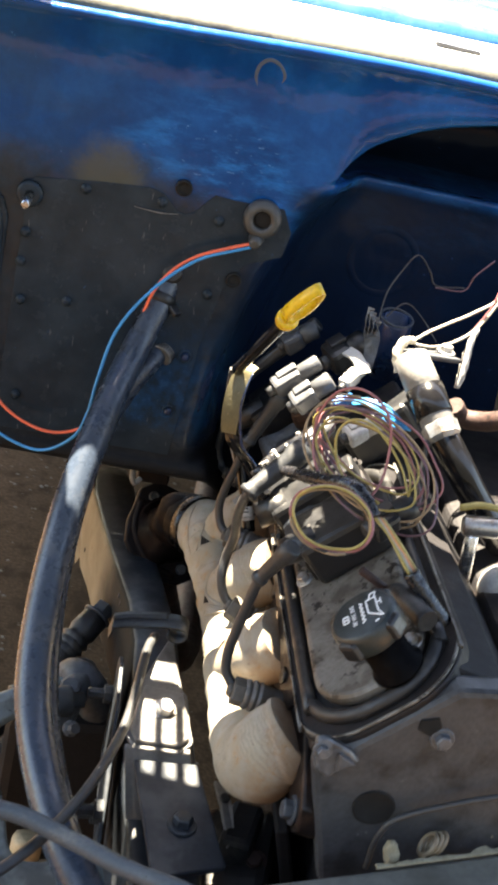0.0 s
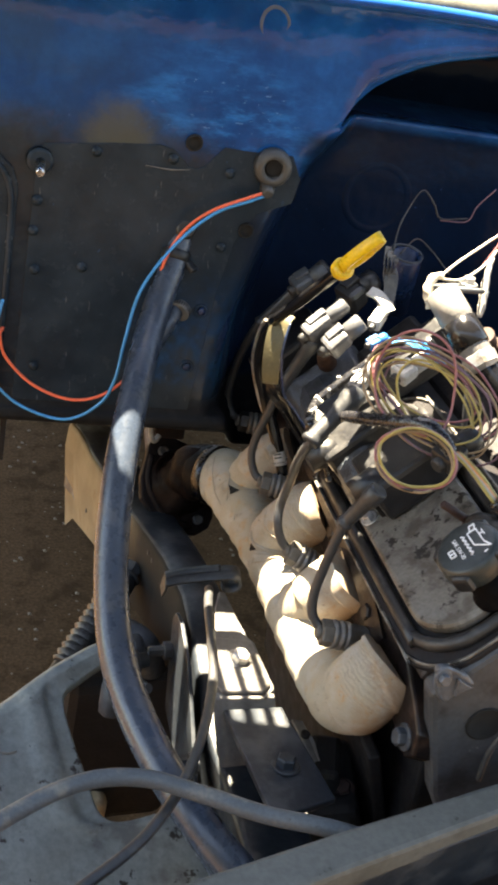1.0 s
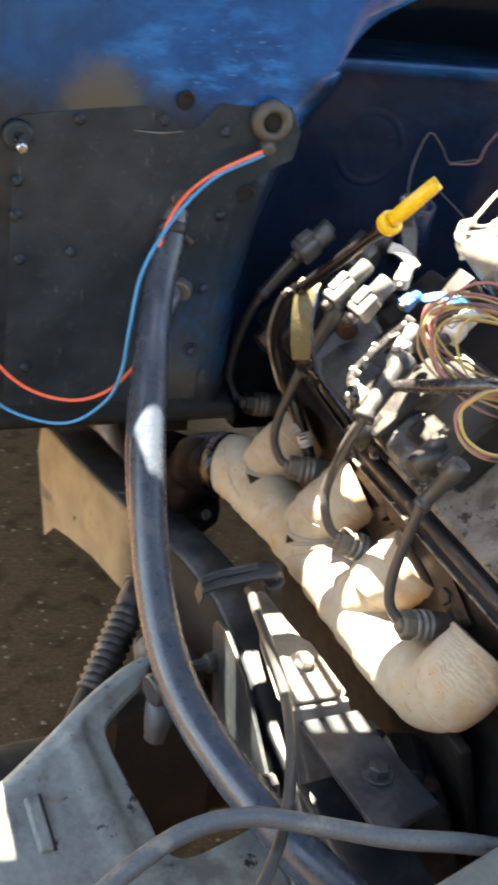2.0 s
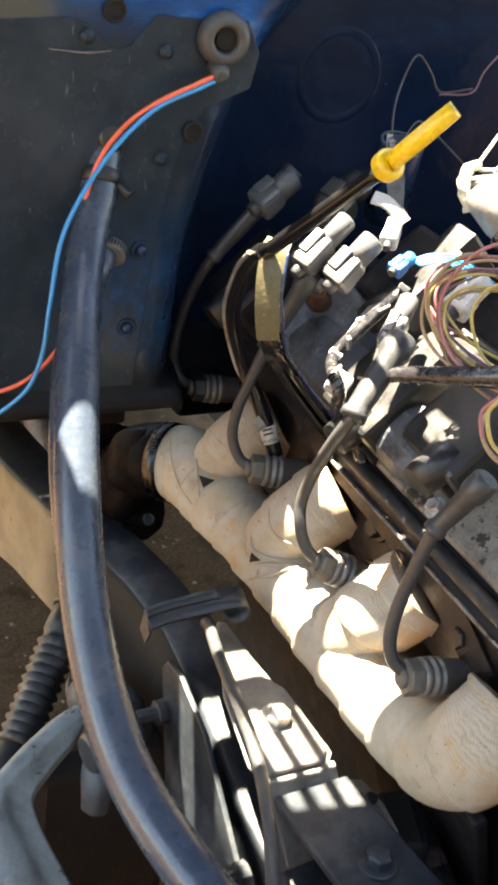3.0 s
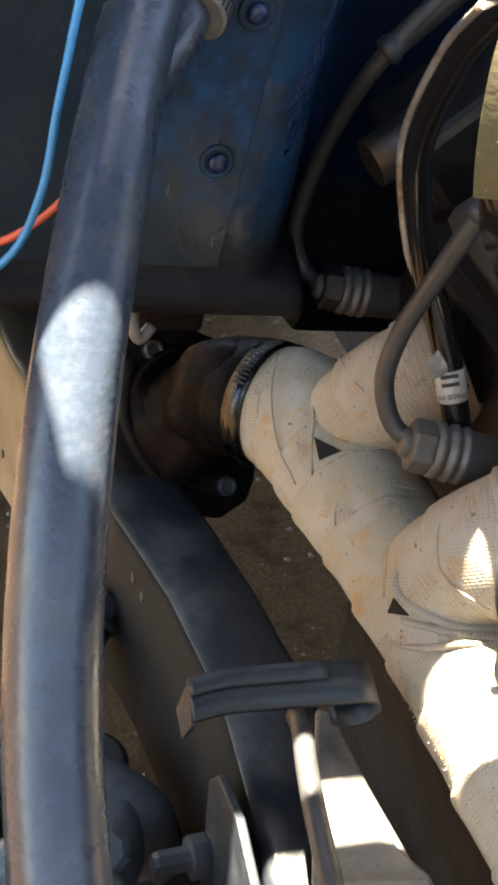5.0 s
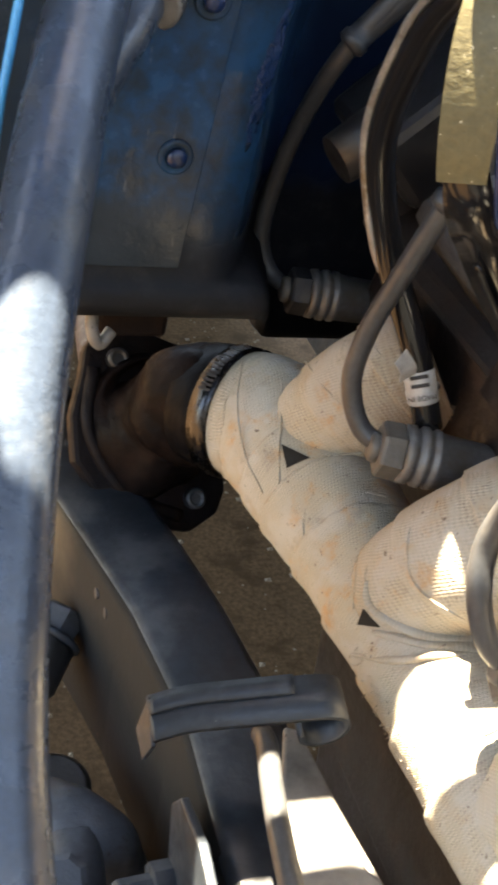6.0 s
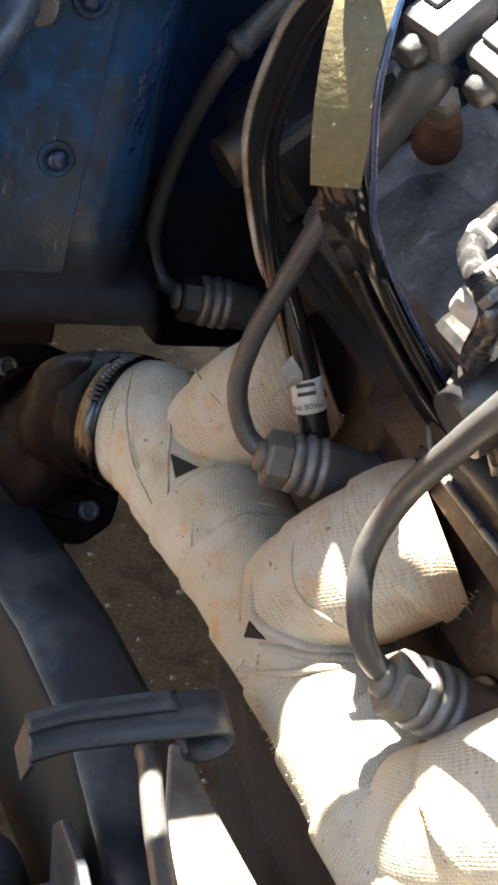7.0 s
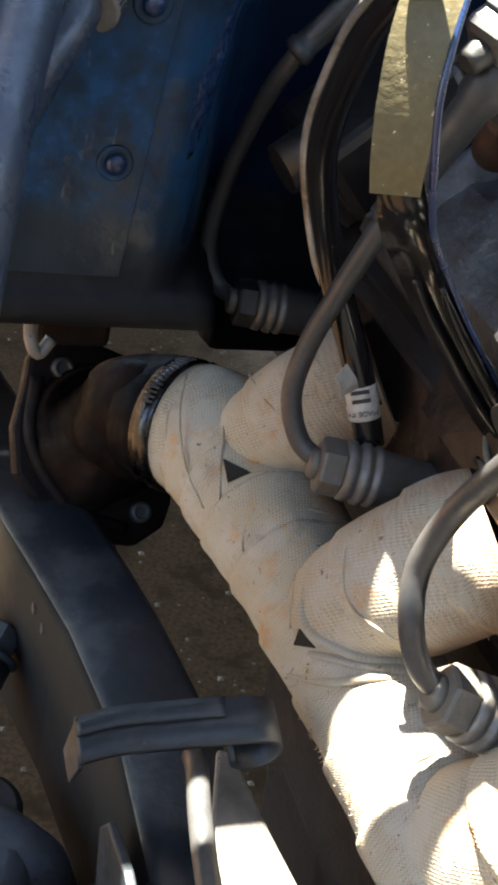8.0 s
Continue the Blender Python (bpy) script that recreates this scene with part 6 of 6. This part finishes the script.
        for v in bm.verts:
            v.co *= 0.8 + 0.5 * noise.noise(v.co * 120 + Vector((n * 3, 0, 0))) + 0.12 * noise.noise(v.co * 420)
            v.co.z *= tall
            v.co += Vector((x, y, z))
        for f in bm.faces:
            f.smooth = True
        solo("foam_scrap", bm, FOAM, "torn scrap of pale foam behind the tie bar", "foam", group="foam scraps")
    sc = thing("spring_clamp", (0.381, -0.478, 0.79), "tan spring hose clamp behind the tie bar", "clamp")
    for d in (0.0, 0.004, 0.008):
        part("coil", loop_tube([Vector((0.381 + d, -0.478 + d * 0.3, 0.803)) + Vector((0.004 * math.sin(a), 0.007 * math.cos(a), 0.0085 * math.sin(a))) for a in [2 * math.pi * i / 12 for i in range(12)]], 0.0018, 8, 4), TAN, sc)
    solo("belt_cover_edge", tube([(0.345, -0.47, 0.765), (0.345, -0.472, 0.80), (0.360, -0.472, 0.822), (0.42, -0.472, 0.85), (0.47, -0.474, 0.865)], 0.0024, 8, 8), LEAD, "thin grey hose bent round the front cover", "hose")


# ---- wiring and fittings on top ----
def ring_points(c, a, b, n=14, wob=0.0, seed=0):
    rnd = random.Random(seed)
    c, a, b = Vector(c), Vector(a), Vector(b)
    d = a.cross(b).normalized()
    return [c + a * math.cos(2 * math.pi * k / n) * (1 + rnd.uniform(-wob, wob)) + b * math.sin(2 * math.pi * k / n) * (1 + rnd.uniform(-wob, wob)) + d * rnd.uniform(-0.004, 0.004) for k in range(n)]


def build_loops():
    lp = thing("wire_coil", (0.31, -0.27, 0.96), "loose coil of thin pink, yellow and tan wires", "wiring")
    mats = (PINK_W, YEL_W, PURPLE_W, TAN_W, YEL_W, PURPLE_W, PINK_W, YEL_W, PURPLE_W, TAN_W, PINK_W)
    a, b = Vector((0.046, -0.030, -0.004)), Vector((-0.004, 0.016, 0.034))
    rnd = random.Random(11)
    for i, mt in enumerate(mats):
        s = rnd.uniform(0.78, 1.06)
        c = Vector((0.313, -0.268, 1.003)) + Vector((rnd.uniform(-0.006, 0.008), rnd.uniform(-0.01, 0.008), rnd.uniform(-0.012, 0.01)))
        ring = ring_points(c, a * s, b * s * rnd.uniform(0.85, 1.12), 14, 0.045, i)
        # the turns run together where they are bound
        tie = Vector((0.286, -0.292, 0.976)) + Vector((0.03, -0.016, 0.0)) * rnd.random()
        ring = [q.lerp(tie, 0.75 * max(0.0, 1 - (q - tie).length / 0.032)) for q in ring]
        part("wire_turn", loop_tube(ring, 0.0010, 6, 6), mt, lp)
    part("tall_turn", tube([(0.300, -0.309, 0.985), (0.275, -0.272, 0.985), (0.268, -0.25, 1.012), (0.272, -0.258, 1.045), (0.286, -0.272, 1.062), (0.304, -0.285, 1.060), (0.318, -0.290, 1.040), (0.320, -0.300, 1.005), (0.312, -0.308, 0.985)], 0.0011, 8, 8), PINK_W, lp)
    part("tall_turn", tube([(0.300, -0.306, 0.983), (0.277, -0.275, 0.980), (0.263, -0.248, 0.995), (0.264, -0.240, 1.02), (0.280, -0.24, 1.04), (0.30, -0.24, 1.042)], 0.0011, 8, 8), TAN_W, lp)
    part("tall_turn", tube([(0.320, -0.31, 0.985), (0.296, -0.275, 0.985), (0.285, -0.26, 1.01), (0.292, -0.262, 1.03), (0.312, -0.268, 1.03), (0.335, -0.285, 1.01), (0.345, -0.30, 0.99)], 0.0011, 8, 8), YEL_W, lp)
    sm = thing("small_wire_loop", (0.277, -0.348, 0.965), "small loop of yellow, pink and black wires", "wiring")
    a, b = Vector((0.0305, -0.008, 0.003)), Vector((-0.003, 0.010, 0.0225))
    for i, (mt, s) in enumerate(((YEL_W, 0.94), (PINK_W, 1.0), (BLACK_W, 0.99), (TAN_W, 0.965))):
        part("wire_turn", loop_tube(ring_points(Vector((0.277, -0.348, 0.986)) + Vector((0, 0.001, -0.0016)) * i, a * s, b * s, 14, 0.012, i), 0.0013, 6, 6), mt, sm)
    hn = thing("taped_harness", (0.3, -0.31, 0.94), "wiring harness bound in shiny black tape", "wiring harness")
    part("tape", tube([(0.252, -0.228, 0.957), (0.262, -0.245, 0.966), (0.278, -0.285, 0.984), (0.295, -0.311, 0.996), (0.306, -0.326, 0.992), (0.312, -0.335, 0.985)], [0.0035, 0.005, 0.006, 0.0068, 0.006, 0.005], 12, 10, radius=wrap_radius(0.012, 0.0008, 1, 0.0005)), TAPE, hn)
    for i, mt in enumerate((YEL_W, WHITE_W, ORANGE_W, YEL_W)):
        k = i * 0.0022
        part("bare_wire", tube([(0.312 + k, -0.335, 0.986), (0.323 + k, -0.350 - k, 0.980), (0.336 + k, -0.370 + k, 0.967), (0.35 + k, -0.38, 0.955)], 0.0014, 6, 6), mt, hn)
    part("tape", tube([(0.340, -0.373, 0.965), (0.356, -0.383, 0.950), (0.385, -0.395, 0.925), (0.42, -0.405, 0.895), (0.46, -0.41, 0.865)], 0.0062, 12, 10, radius=wrap_radius(0.012, 0.0008, 1, 0.0005)), TAPE, hn)
    part("frayed_end", tube([(0.252, -0.228, 0.957), (0.248, -0.222, 0.953), (0.243, -0.217, 0.951)], 0.0010, 6, 4), TAN_W, hn)


def build_connectors():
    connector("coil_connector", (0.250, -0.106, 0.976), (0.288, -0.096, 1.009), 0.019, 0.019, GREYPLASTIC, "pale grey plastic wiring connector in the sun")
    connector("coil_connector", (0.270, -0.120, 0.970), (0.300, -0.117, 1.002), 0.022, 0.020, GREYPLASTIC, "grey plastic wiring connector with a stepped nose")
    connector("injector_connector", (0.312, -0.118, 0.998), (0.336, -0.090, 1.012), 0.013, 0.013, WHITEPLASTIC, "small white plastic connector")
    connector("blue_connector", (0.299, -0.149, 0.992), (0.318, -0.141, 0.999), 0.012, 0.010, plain("blue_plastic", (0.012, 0.10, 0.30), 0.4), "bright blue plastic wiring connector")
    connector("cream_connector", (0.302, -0.218, 0.992), (0.330, -0.207, 1.008), 0.019, 0.014, WHITEPLASTIC, "cream plastic connector among the wire coil")
    connector("cream_connector", (0.268, -0.205, 0.962), (0.296, -0.180, 0.985), 0.016, 0.014, GREYPLASTIC, "grey connector beside the coil boot")
    connector("coil_plug", (0.318, -0.308, 0.958), (0.352, -0.292, 0.978), 0.026, 0.02, PLASTIC, "black plastic plug with a bright wire")
    connector("rear_connector", (0.268, 0.008, 0.980), (0.300, 0.012, 1.004), 0.024, 0.022, DARKGREY, "dark grey wiring connector near the firewall")
    connector("rear_connector", (0.31, -0.03, 0.985), (0.345, -0.015, 1.01), 0.03, 0.03, PLASTIC, "black wiring connector near the firewall")
    bw = thing("blue_wire_bunch", (0.32, -0.16, 0.98), "bunch of thin blue wires", "wiring")
    for i in range(6):
        part("wire", tube([(0.318, -0.142 - 0.002 * i, 0.998), (0.332, -0.148 - 0.003 * i, 1.004), (0.350, -0.158 - 0.003 * i, 1.004 - 0.002 * i), (0.372, -0.17, 0.99)], 0.0008, 6, 6), BLUE_W, bw)
    lit = thing("chain_of_clips", (0.25, -0.2, 0.88), "row of bright plastic clips on a dark wiring loom", "clips")
    rnd = random.Random(4)
    way = [Vector(q) for q in ((0.300, -0.165, 0.985), (0.275, -0.160, 0.955), (0.256, -0.164, 0.936), (0.240, -0.204, 0.936), (0.251, -0.190, 0.913), (0.268, -0.180, 0.895), (0.278, -0.192, 0.871))]
    part("plate", slab([(0.268, -0.154, 0.947), (0.292, -0.132, 0.951), (0.306, -0.120, 0.953), (0.308, -0.133, 0.962), (0.284, -0.150, 0.961), (0.276, -0.155, 0.953)], (-0.001, -0.002, 0.0025), 0.001), WHITEPLASTIC, lit, "pale plastic plate in the sun")
    part("clamp_block", block((0.2540, -0.1810, 0.9270), (0.017, 0.015, 0.012), Euler((0.4, -0.6, 0.5)).to_matrix(), 0.003), WHITEPLASTIC, lit, "white plastic clamp block in the sun")
    part("clamp_bar", block((0.2715, -0.1665, 0.8885), (0.005, 0.005, 0.019), axes_from((0.8, 0.3, 0.5)), 0.0012), WHITEPLASTIC, lit)
    part("loom", tube(way, 0.0045, 10, 6), TAPE, lit)
    for i, p in enumerate(spline(way, 2)):
        p = p + Vector((rnd.uniform(-0.003, 0.003), rnd.uniform(-0.004, 0.002), 0.004))
        part("clip", block(p, (rnd.uniform(0.006, 0.012), rnd.uniform(0.004, 0.007), rnd.uniform(0.002, 0.005)), Euler((rnd.uniform(0, 3), rnd.uniform(0, 3), rnd.uniform(0, 3))).to_matrix(), 0.0012), WHITEPLASTIC if i % 3 else GREYPLASTIC, lit)
    pl = thing("white_tag", (0.325, -0.085, 1.0), "bent white plastic tag", "tag")
    part("tag", ribbon([(0.316, -0.082, 1.022), (0.325, -0.090, 1.020), (0.334, -0.102, 1.010)], 0.014, 0.002, [(0.6, 0.7, 0.3)] * 3, 4), WHITEPLASTIC, pl)
    rb = thing("rusty_bolt", (0.262, -0.14, 0.93), "rusty orange stud with a pale nut", "bolt")
    part("boss", turned((0.297, -0.066, 0.935), (0.282, -0.086, 0.955), [(0, 0.010), (0.014, 0.0088), (0.024, 0.0068), (0.027, 0.0064)], 18), ORANGE_RUST, rb)
    part("nut", turned((0.283, -0.084, 0.954), (0.278, -0.090, 0.961), [(0, 0.0062), (0.005, 0.0062), (0.007, 0.0045)], 6), TRAY, rb)
    hb = thing("head_casting", (0.30, -0.14, 0.86), "grey rough cast head rib between the coils", "casting")
    nrm = Vector((-0.6, -0.45, 0.66)).normalized()
    wall = bmesh.new()
    cu, cv = Vector((0.86, 0.0, 0.78)).cross(nrm).normalized(), None
    cv = nrm.cross(cu)
    grid = []
    for i in range(25):
        row = []
        for k in range(25):
            u, v = -0.05 + 0.1 * i / 24, -0.045 + 0.09 * k / 24
            edge = max(0.0, max(abs(u) / 0.05, abs(v) / 0.045) - 0.8) / 0.2
            lump = 0.004 * noise.noise(Vector((u * 40, v * 40, 2))) + 0.0012 * noise.noise(Vector((u * 160, v * 160, 5))) - 0.02 * edge * edge
            row.append(wall.verts.new(Vector((0.300, -0.092, 0.914)) + cu * u + cv * v + nrm * (lump - 0.004)))
        grid.append(row)
    for i in range(24):
        for k in range(24):
            f = wall.faces.new((grid[i][k], grid[i + 1][k], grid[i + 1][k + 1], grid[i][k + 1]))
            f.smooth = True
    back = bmesh.ops.extrude_face_region(wall, geom=wall.faces[:])
    bmesh.ops.translate(wall, vec=-nrm * 0.02, verts=[v for v in back["geom"] if isinstance(v, bmesh.types.BMVert)])
    part("cast_wall", wall, CASTGREY, hb)
    part("rib", block((0.300, -0.150, 0.897), (0.05, 0.20, 0.045), TILT, 0.016, None), CASTGREY, hb)


def build_right_side():
    s = thing("sensor_pipe", (0.38, -0.17, 0.98), "silver fuel fitting with a black band", "fitting")
    a, b = Vector((0.358, -0.146, 1.052)), Vector((0.392, -0.206, 1.004))
    ln = (b - a).length
    part("barrel", turned(a, b, [(0, 0.0125), (0.002, 0.0155), (0.03, 0.0162), (0.031, 0.0155), (ln - 0.004, 0.0148), (ln, 0.012)], 28), TRAY, s)
    part("band", turned(a.lerp(b, 0.40), b, [(0, 0.0155), (0.001, 0.0172), (0.028, 0.0168), (0.029, 0.0150)], 28), GLOSSBLACK, s, "black band")
    part("collar", turned(a.lerp(b, 0.83), b, [(0, 0.0155), (0.001, 0.0168), (0.012, 0.0160), (0.016, 0.012)], 8), DULLSTEEL, s)
    part("flange", slab([(0.345, -0.138, 1.052), (0.372, -0.15, 1.058), (0.412, -0.13, 1.052), (0.40, -0.10, 1.046), (0.365, -0.11, 1.046)], (0, 0, -0.005), 0.002), DARKALLOY, s)
    bolt((0.398, -0.118, 1.052), (0, 0, 1), 0.006, "bolt", s, DULLSTEEL)
    f = thing("black_fuel_hose", (0.45, -0.2, 0.88), "glossy blue-black rubber fuel hose", "hose")
    part("rubber", tube([(0.388, -0.199, 1.009), (0.408, -0.216, 0.986), (0.435, -0.222, 0.955), (0.470, -0.23, 0.92), (0.52, -0.235, 0.88)], 0.0135, 18, 8), GLOSSBLACK, f)
    part("braid", tube([(0.378, -0.205, 1.0), (0.380, -0.215, 0.97), (0.386, -0.22, 0.93)], 0.003, 8, 6), LEAD, f)
    o = thing("open_pipe", (0.372, -0.02, 0.98), "dark open pipe end with a pale rim", "pipe")
    part("pipe", turned((0.376, -0.01, 0.98), (0.370, -0.026, 1.044), [(0, 0.0165), (0.064, 0.0165), (0.066, 0.0155), (0.066, 0.0135), (0.03, 0.013)], 28), DARKBLUE, o)
    part("rim", loop_tube([Vector((0.370, -0.025, 1.045)) + Vector((0.0165 * math.cos(k), 0.0155 * math.sin(k), 0.004 * math.sin(k))) for k in [2 * math.pi * i / 14 for i in range(14)]], 0.0012, 8, 4), ARMSTEEL, o)
    t = thing("tan_canister", (0.48, -0.08, 0.93), "tan plastic canister with faint ribs", "canister")
    part("shell", turned((0.540, -0.05, 0.96), (0.530, -0.04, 1.12), [(0, 0.042), (0.006, 0.047), (0.05, 0.048), (0.052, 0.046), (0.056, 0.046), (0.058, 0.048), (0.10, 0.045), (0.115, 0.037), (0.12, 0.024)], 36), TAN, t)
    part("lid_rim", turned((0.532, -0.042, 1.066), (0.530, -0.04, 1.12), [(0, 0.045), (0.003, 0.0475), (0.009, 0.0475), (0.012, 0.043)], 36), TAN, t)
    j = thing("rusty_pipe", (0.43, -0.14, 0.95), "short rusty brown bent pipe", "pipe")
    part("pipe", tube([(0.405, -0.165, 1.02), (0.418, -0.16, 1.008), (0.435, -0.17, 1.012), (0.452, -0.20, 1.03), (0.49, -0.22, 1.03)], 0.009, 16, 6), RUST, j)
    w = thing("white_wires", (0.36, -0.13, 1.0), "thick white wires spliced into a loom", "wiring")
    part("wire", tube([(0.360, -0.134, 1.062), (0.378, -0.120, 1.070), (0.40, -0.10, 1.075), (0.425, -0.08, 1.082), (0.45, -0.07, 1.10), (0.47, -0.06, 1.14)], 0.0013, 8, 6), WHITE_W, w)
    part("wire", tube([(0.362, -0.136, 1.060), (0.382, -0.128, 1.058), (0.405, -0.11, 1.060), (0.43, -0.09, 1.072), (0.452, -0.075, 1.105), (0.475, -0.062, 1.13)], 0.0013, 8, 6), WHITE_W, w)
    part("wire", tube([(0.425, -0.085, 1.06), (0.438, -0.085, 1.09), (0.446, -0.08, 1.12), (0.462, -0.08, 1.15)], 0.0012, 8, 6), PINK_W, w)
    part("twist", tube([(0.350, -0.150, 1.035), (0.347, -0.142, 1.05), (0.352, -0.136, 1.060), (0.362, -0.134, 1.063)], [0.0022, 0.0034, 0.0032, 0.002], 10, 8, radius=wrap_radius(0.01, 0.0018, 2, 0.001)), WHITE_W, w)
    part("splice", tube([(0.418, -0.12, 1.02), (0.422, -0.11, 1.04), (0.424, -0.10, 1.06), (0.43, -0.09, 1.07)], [0.002, 0.0032, 0.0026, 0.0018], 10, 8, radius=wrap_radius(0.012, 0.0015, 2, 0.001)), WHITEPLASTIC, w)
    r = thing("torn_tape", (0.336, -0.064, 0.99), "torn strip of pale plastic tape", "tape")
    for i in range(4):
        part("strip", ribbon([(0.333 + 0.003 * i, -0.062, 1.062 - 0.004 * i), (0.331 + 0.004 * i, -0.066, 1.045), (0.338 + 0.002 * i, -0.070, 1.028), (0.340, -0.078 - 0.002 * i, 1.006)], 0.008, 0.0006, [(0.8, 0.3, 0.2 * i), (0.2, 0.9, 0.1), (0.7, -0.4, 0.3), (0.9, 0.1 * i, 0.2)], 5), GREYPLASTIC, r)
    k = thing("loose_black_wires", (0.36, 0.0, 1.0), "thin black wires straying up the firewall", "wiring")
    part("wire", tube([(0.346, -0.05, 1.04), (0.350, -0.035, 1.07), (0.362, -0.02, 1.09), (0.376, -0.012, 1.108), (0.392, -0.012, 1.095), (0.402, -0.014, 1.082), (0.43, -0.016, 1.086)], 0.0008, 6, 6), BLACK_W, k)
    part("wire", tube([(0.402, -0.014, 1.08), (0.43, -0.016, 1.083), (0.436, -0.018, 1.10), (0.45, -0.02, 1.12)], 0.0007, 6, 6), PURPLE_W, k)
    part("wire", tube([(0.352, -0.05, 1.052), (0.37, -0.04, 1.066), (0.39, -0.04, 1.055), (0.405, -0.06, 1.04)], 0.0007, 6, 6), BLACK_W, k)
    v = thing("silver_fitting", (0.44, -0.27, 0.86), "silver pipe fitting with a white ball", "fitting")
    part("tee", rod((0.410, -0.265, 0.955), (0.455, -0.272, 0.962), 0.009, 18), DULLSTEEL, v)
    part("stem", rod((0.420, -0.268, 0.95), (0.424, -0.272, 0.905), 0.006, 14), STEEL, v)
    part("wire", tube([(0.405, -0.26, 0.968), (0.425, -0.262, 0.975), (0.455, -0.265, 0.972)], 0.003, 8, 6), YEL_W, v)
    bm = bmesh.new()
    bmesh.ops.create_uvsphere(bm, u_segments=20, v_segments=14, radius=0.017)
    for q in bm.verts:
        q.co = Vector((q.co.x, q.co.y, q.co.z * 1.25)) + Vector((0.455, -0.275, 0.905))
    for q in bm.faces:
        q.smooth = True
    part("ball", bm, WHITEPLASTIC, v, "white plastic ball")
    lc = thing("coolant_pipe", (0.40, -0.40, 0.80), "black rubber coolant pipe along the valve cover", "hose")
    part("rubber", tube([(0.372, -0.34, 0.93), (0.385, -0.36, 0.915), (0.40, -0.40, 0.90), (0.43, -0.43, 0.87), (0.47, -0.44, 0.85)], 0.0105, 16, 8), RUBBER, lc)
    pv = thing("breather_elbow", (0.345, -0.36, 0.90), "small rusty breather pipe with a black elbow", "pipe")
    part("pipe", rod(cov(0.09, -0.35, 0.02), cov(0.082, -0.348, 0.046), 0.0035, 14), RUST, pv)
    part("elbow", tube([cov(0.09, -0.352, 0.012), cov(0.098, -0.365, 0.022), cov(0.105, -0.385, 0.024), cov(0.113, -0.41, 0.02)], 0.0085, 14, 6), RUBBER, pv)


build_rail()
build_brake_lines()
build_suspension()
build_support()
build_loops()
build_connectors()
build_right_side()
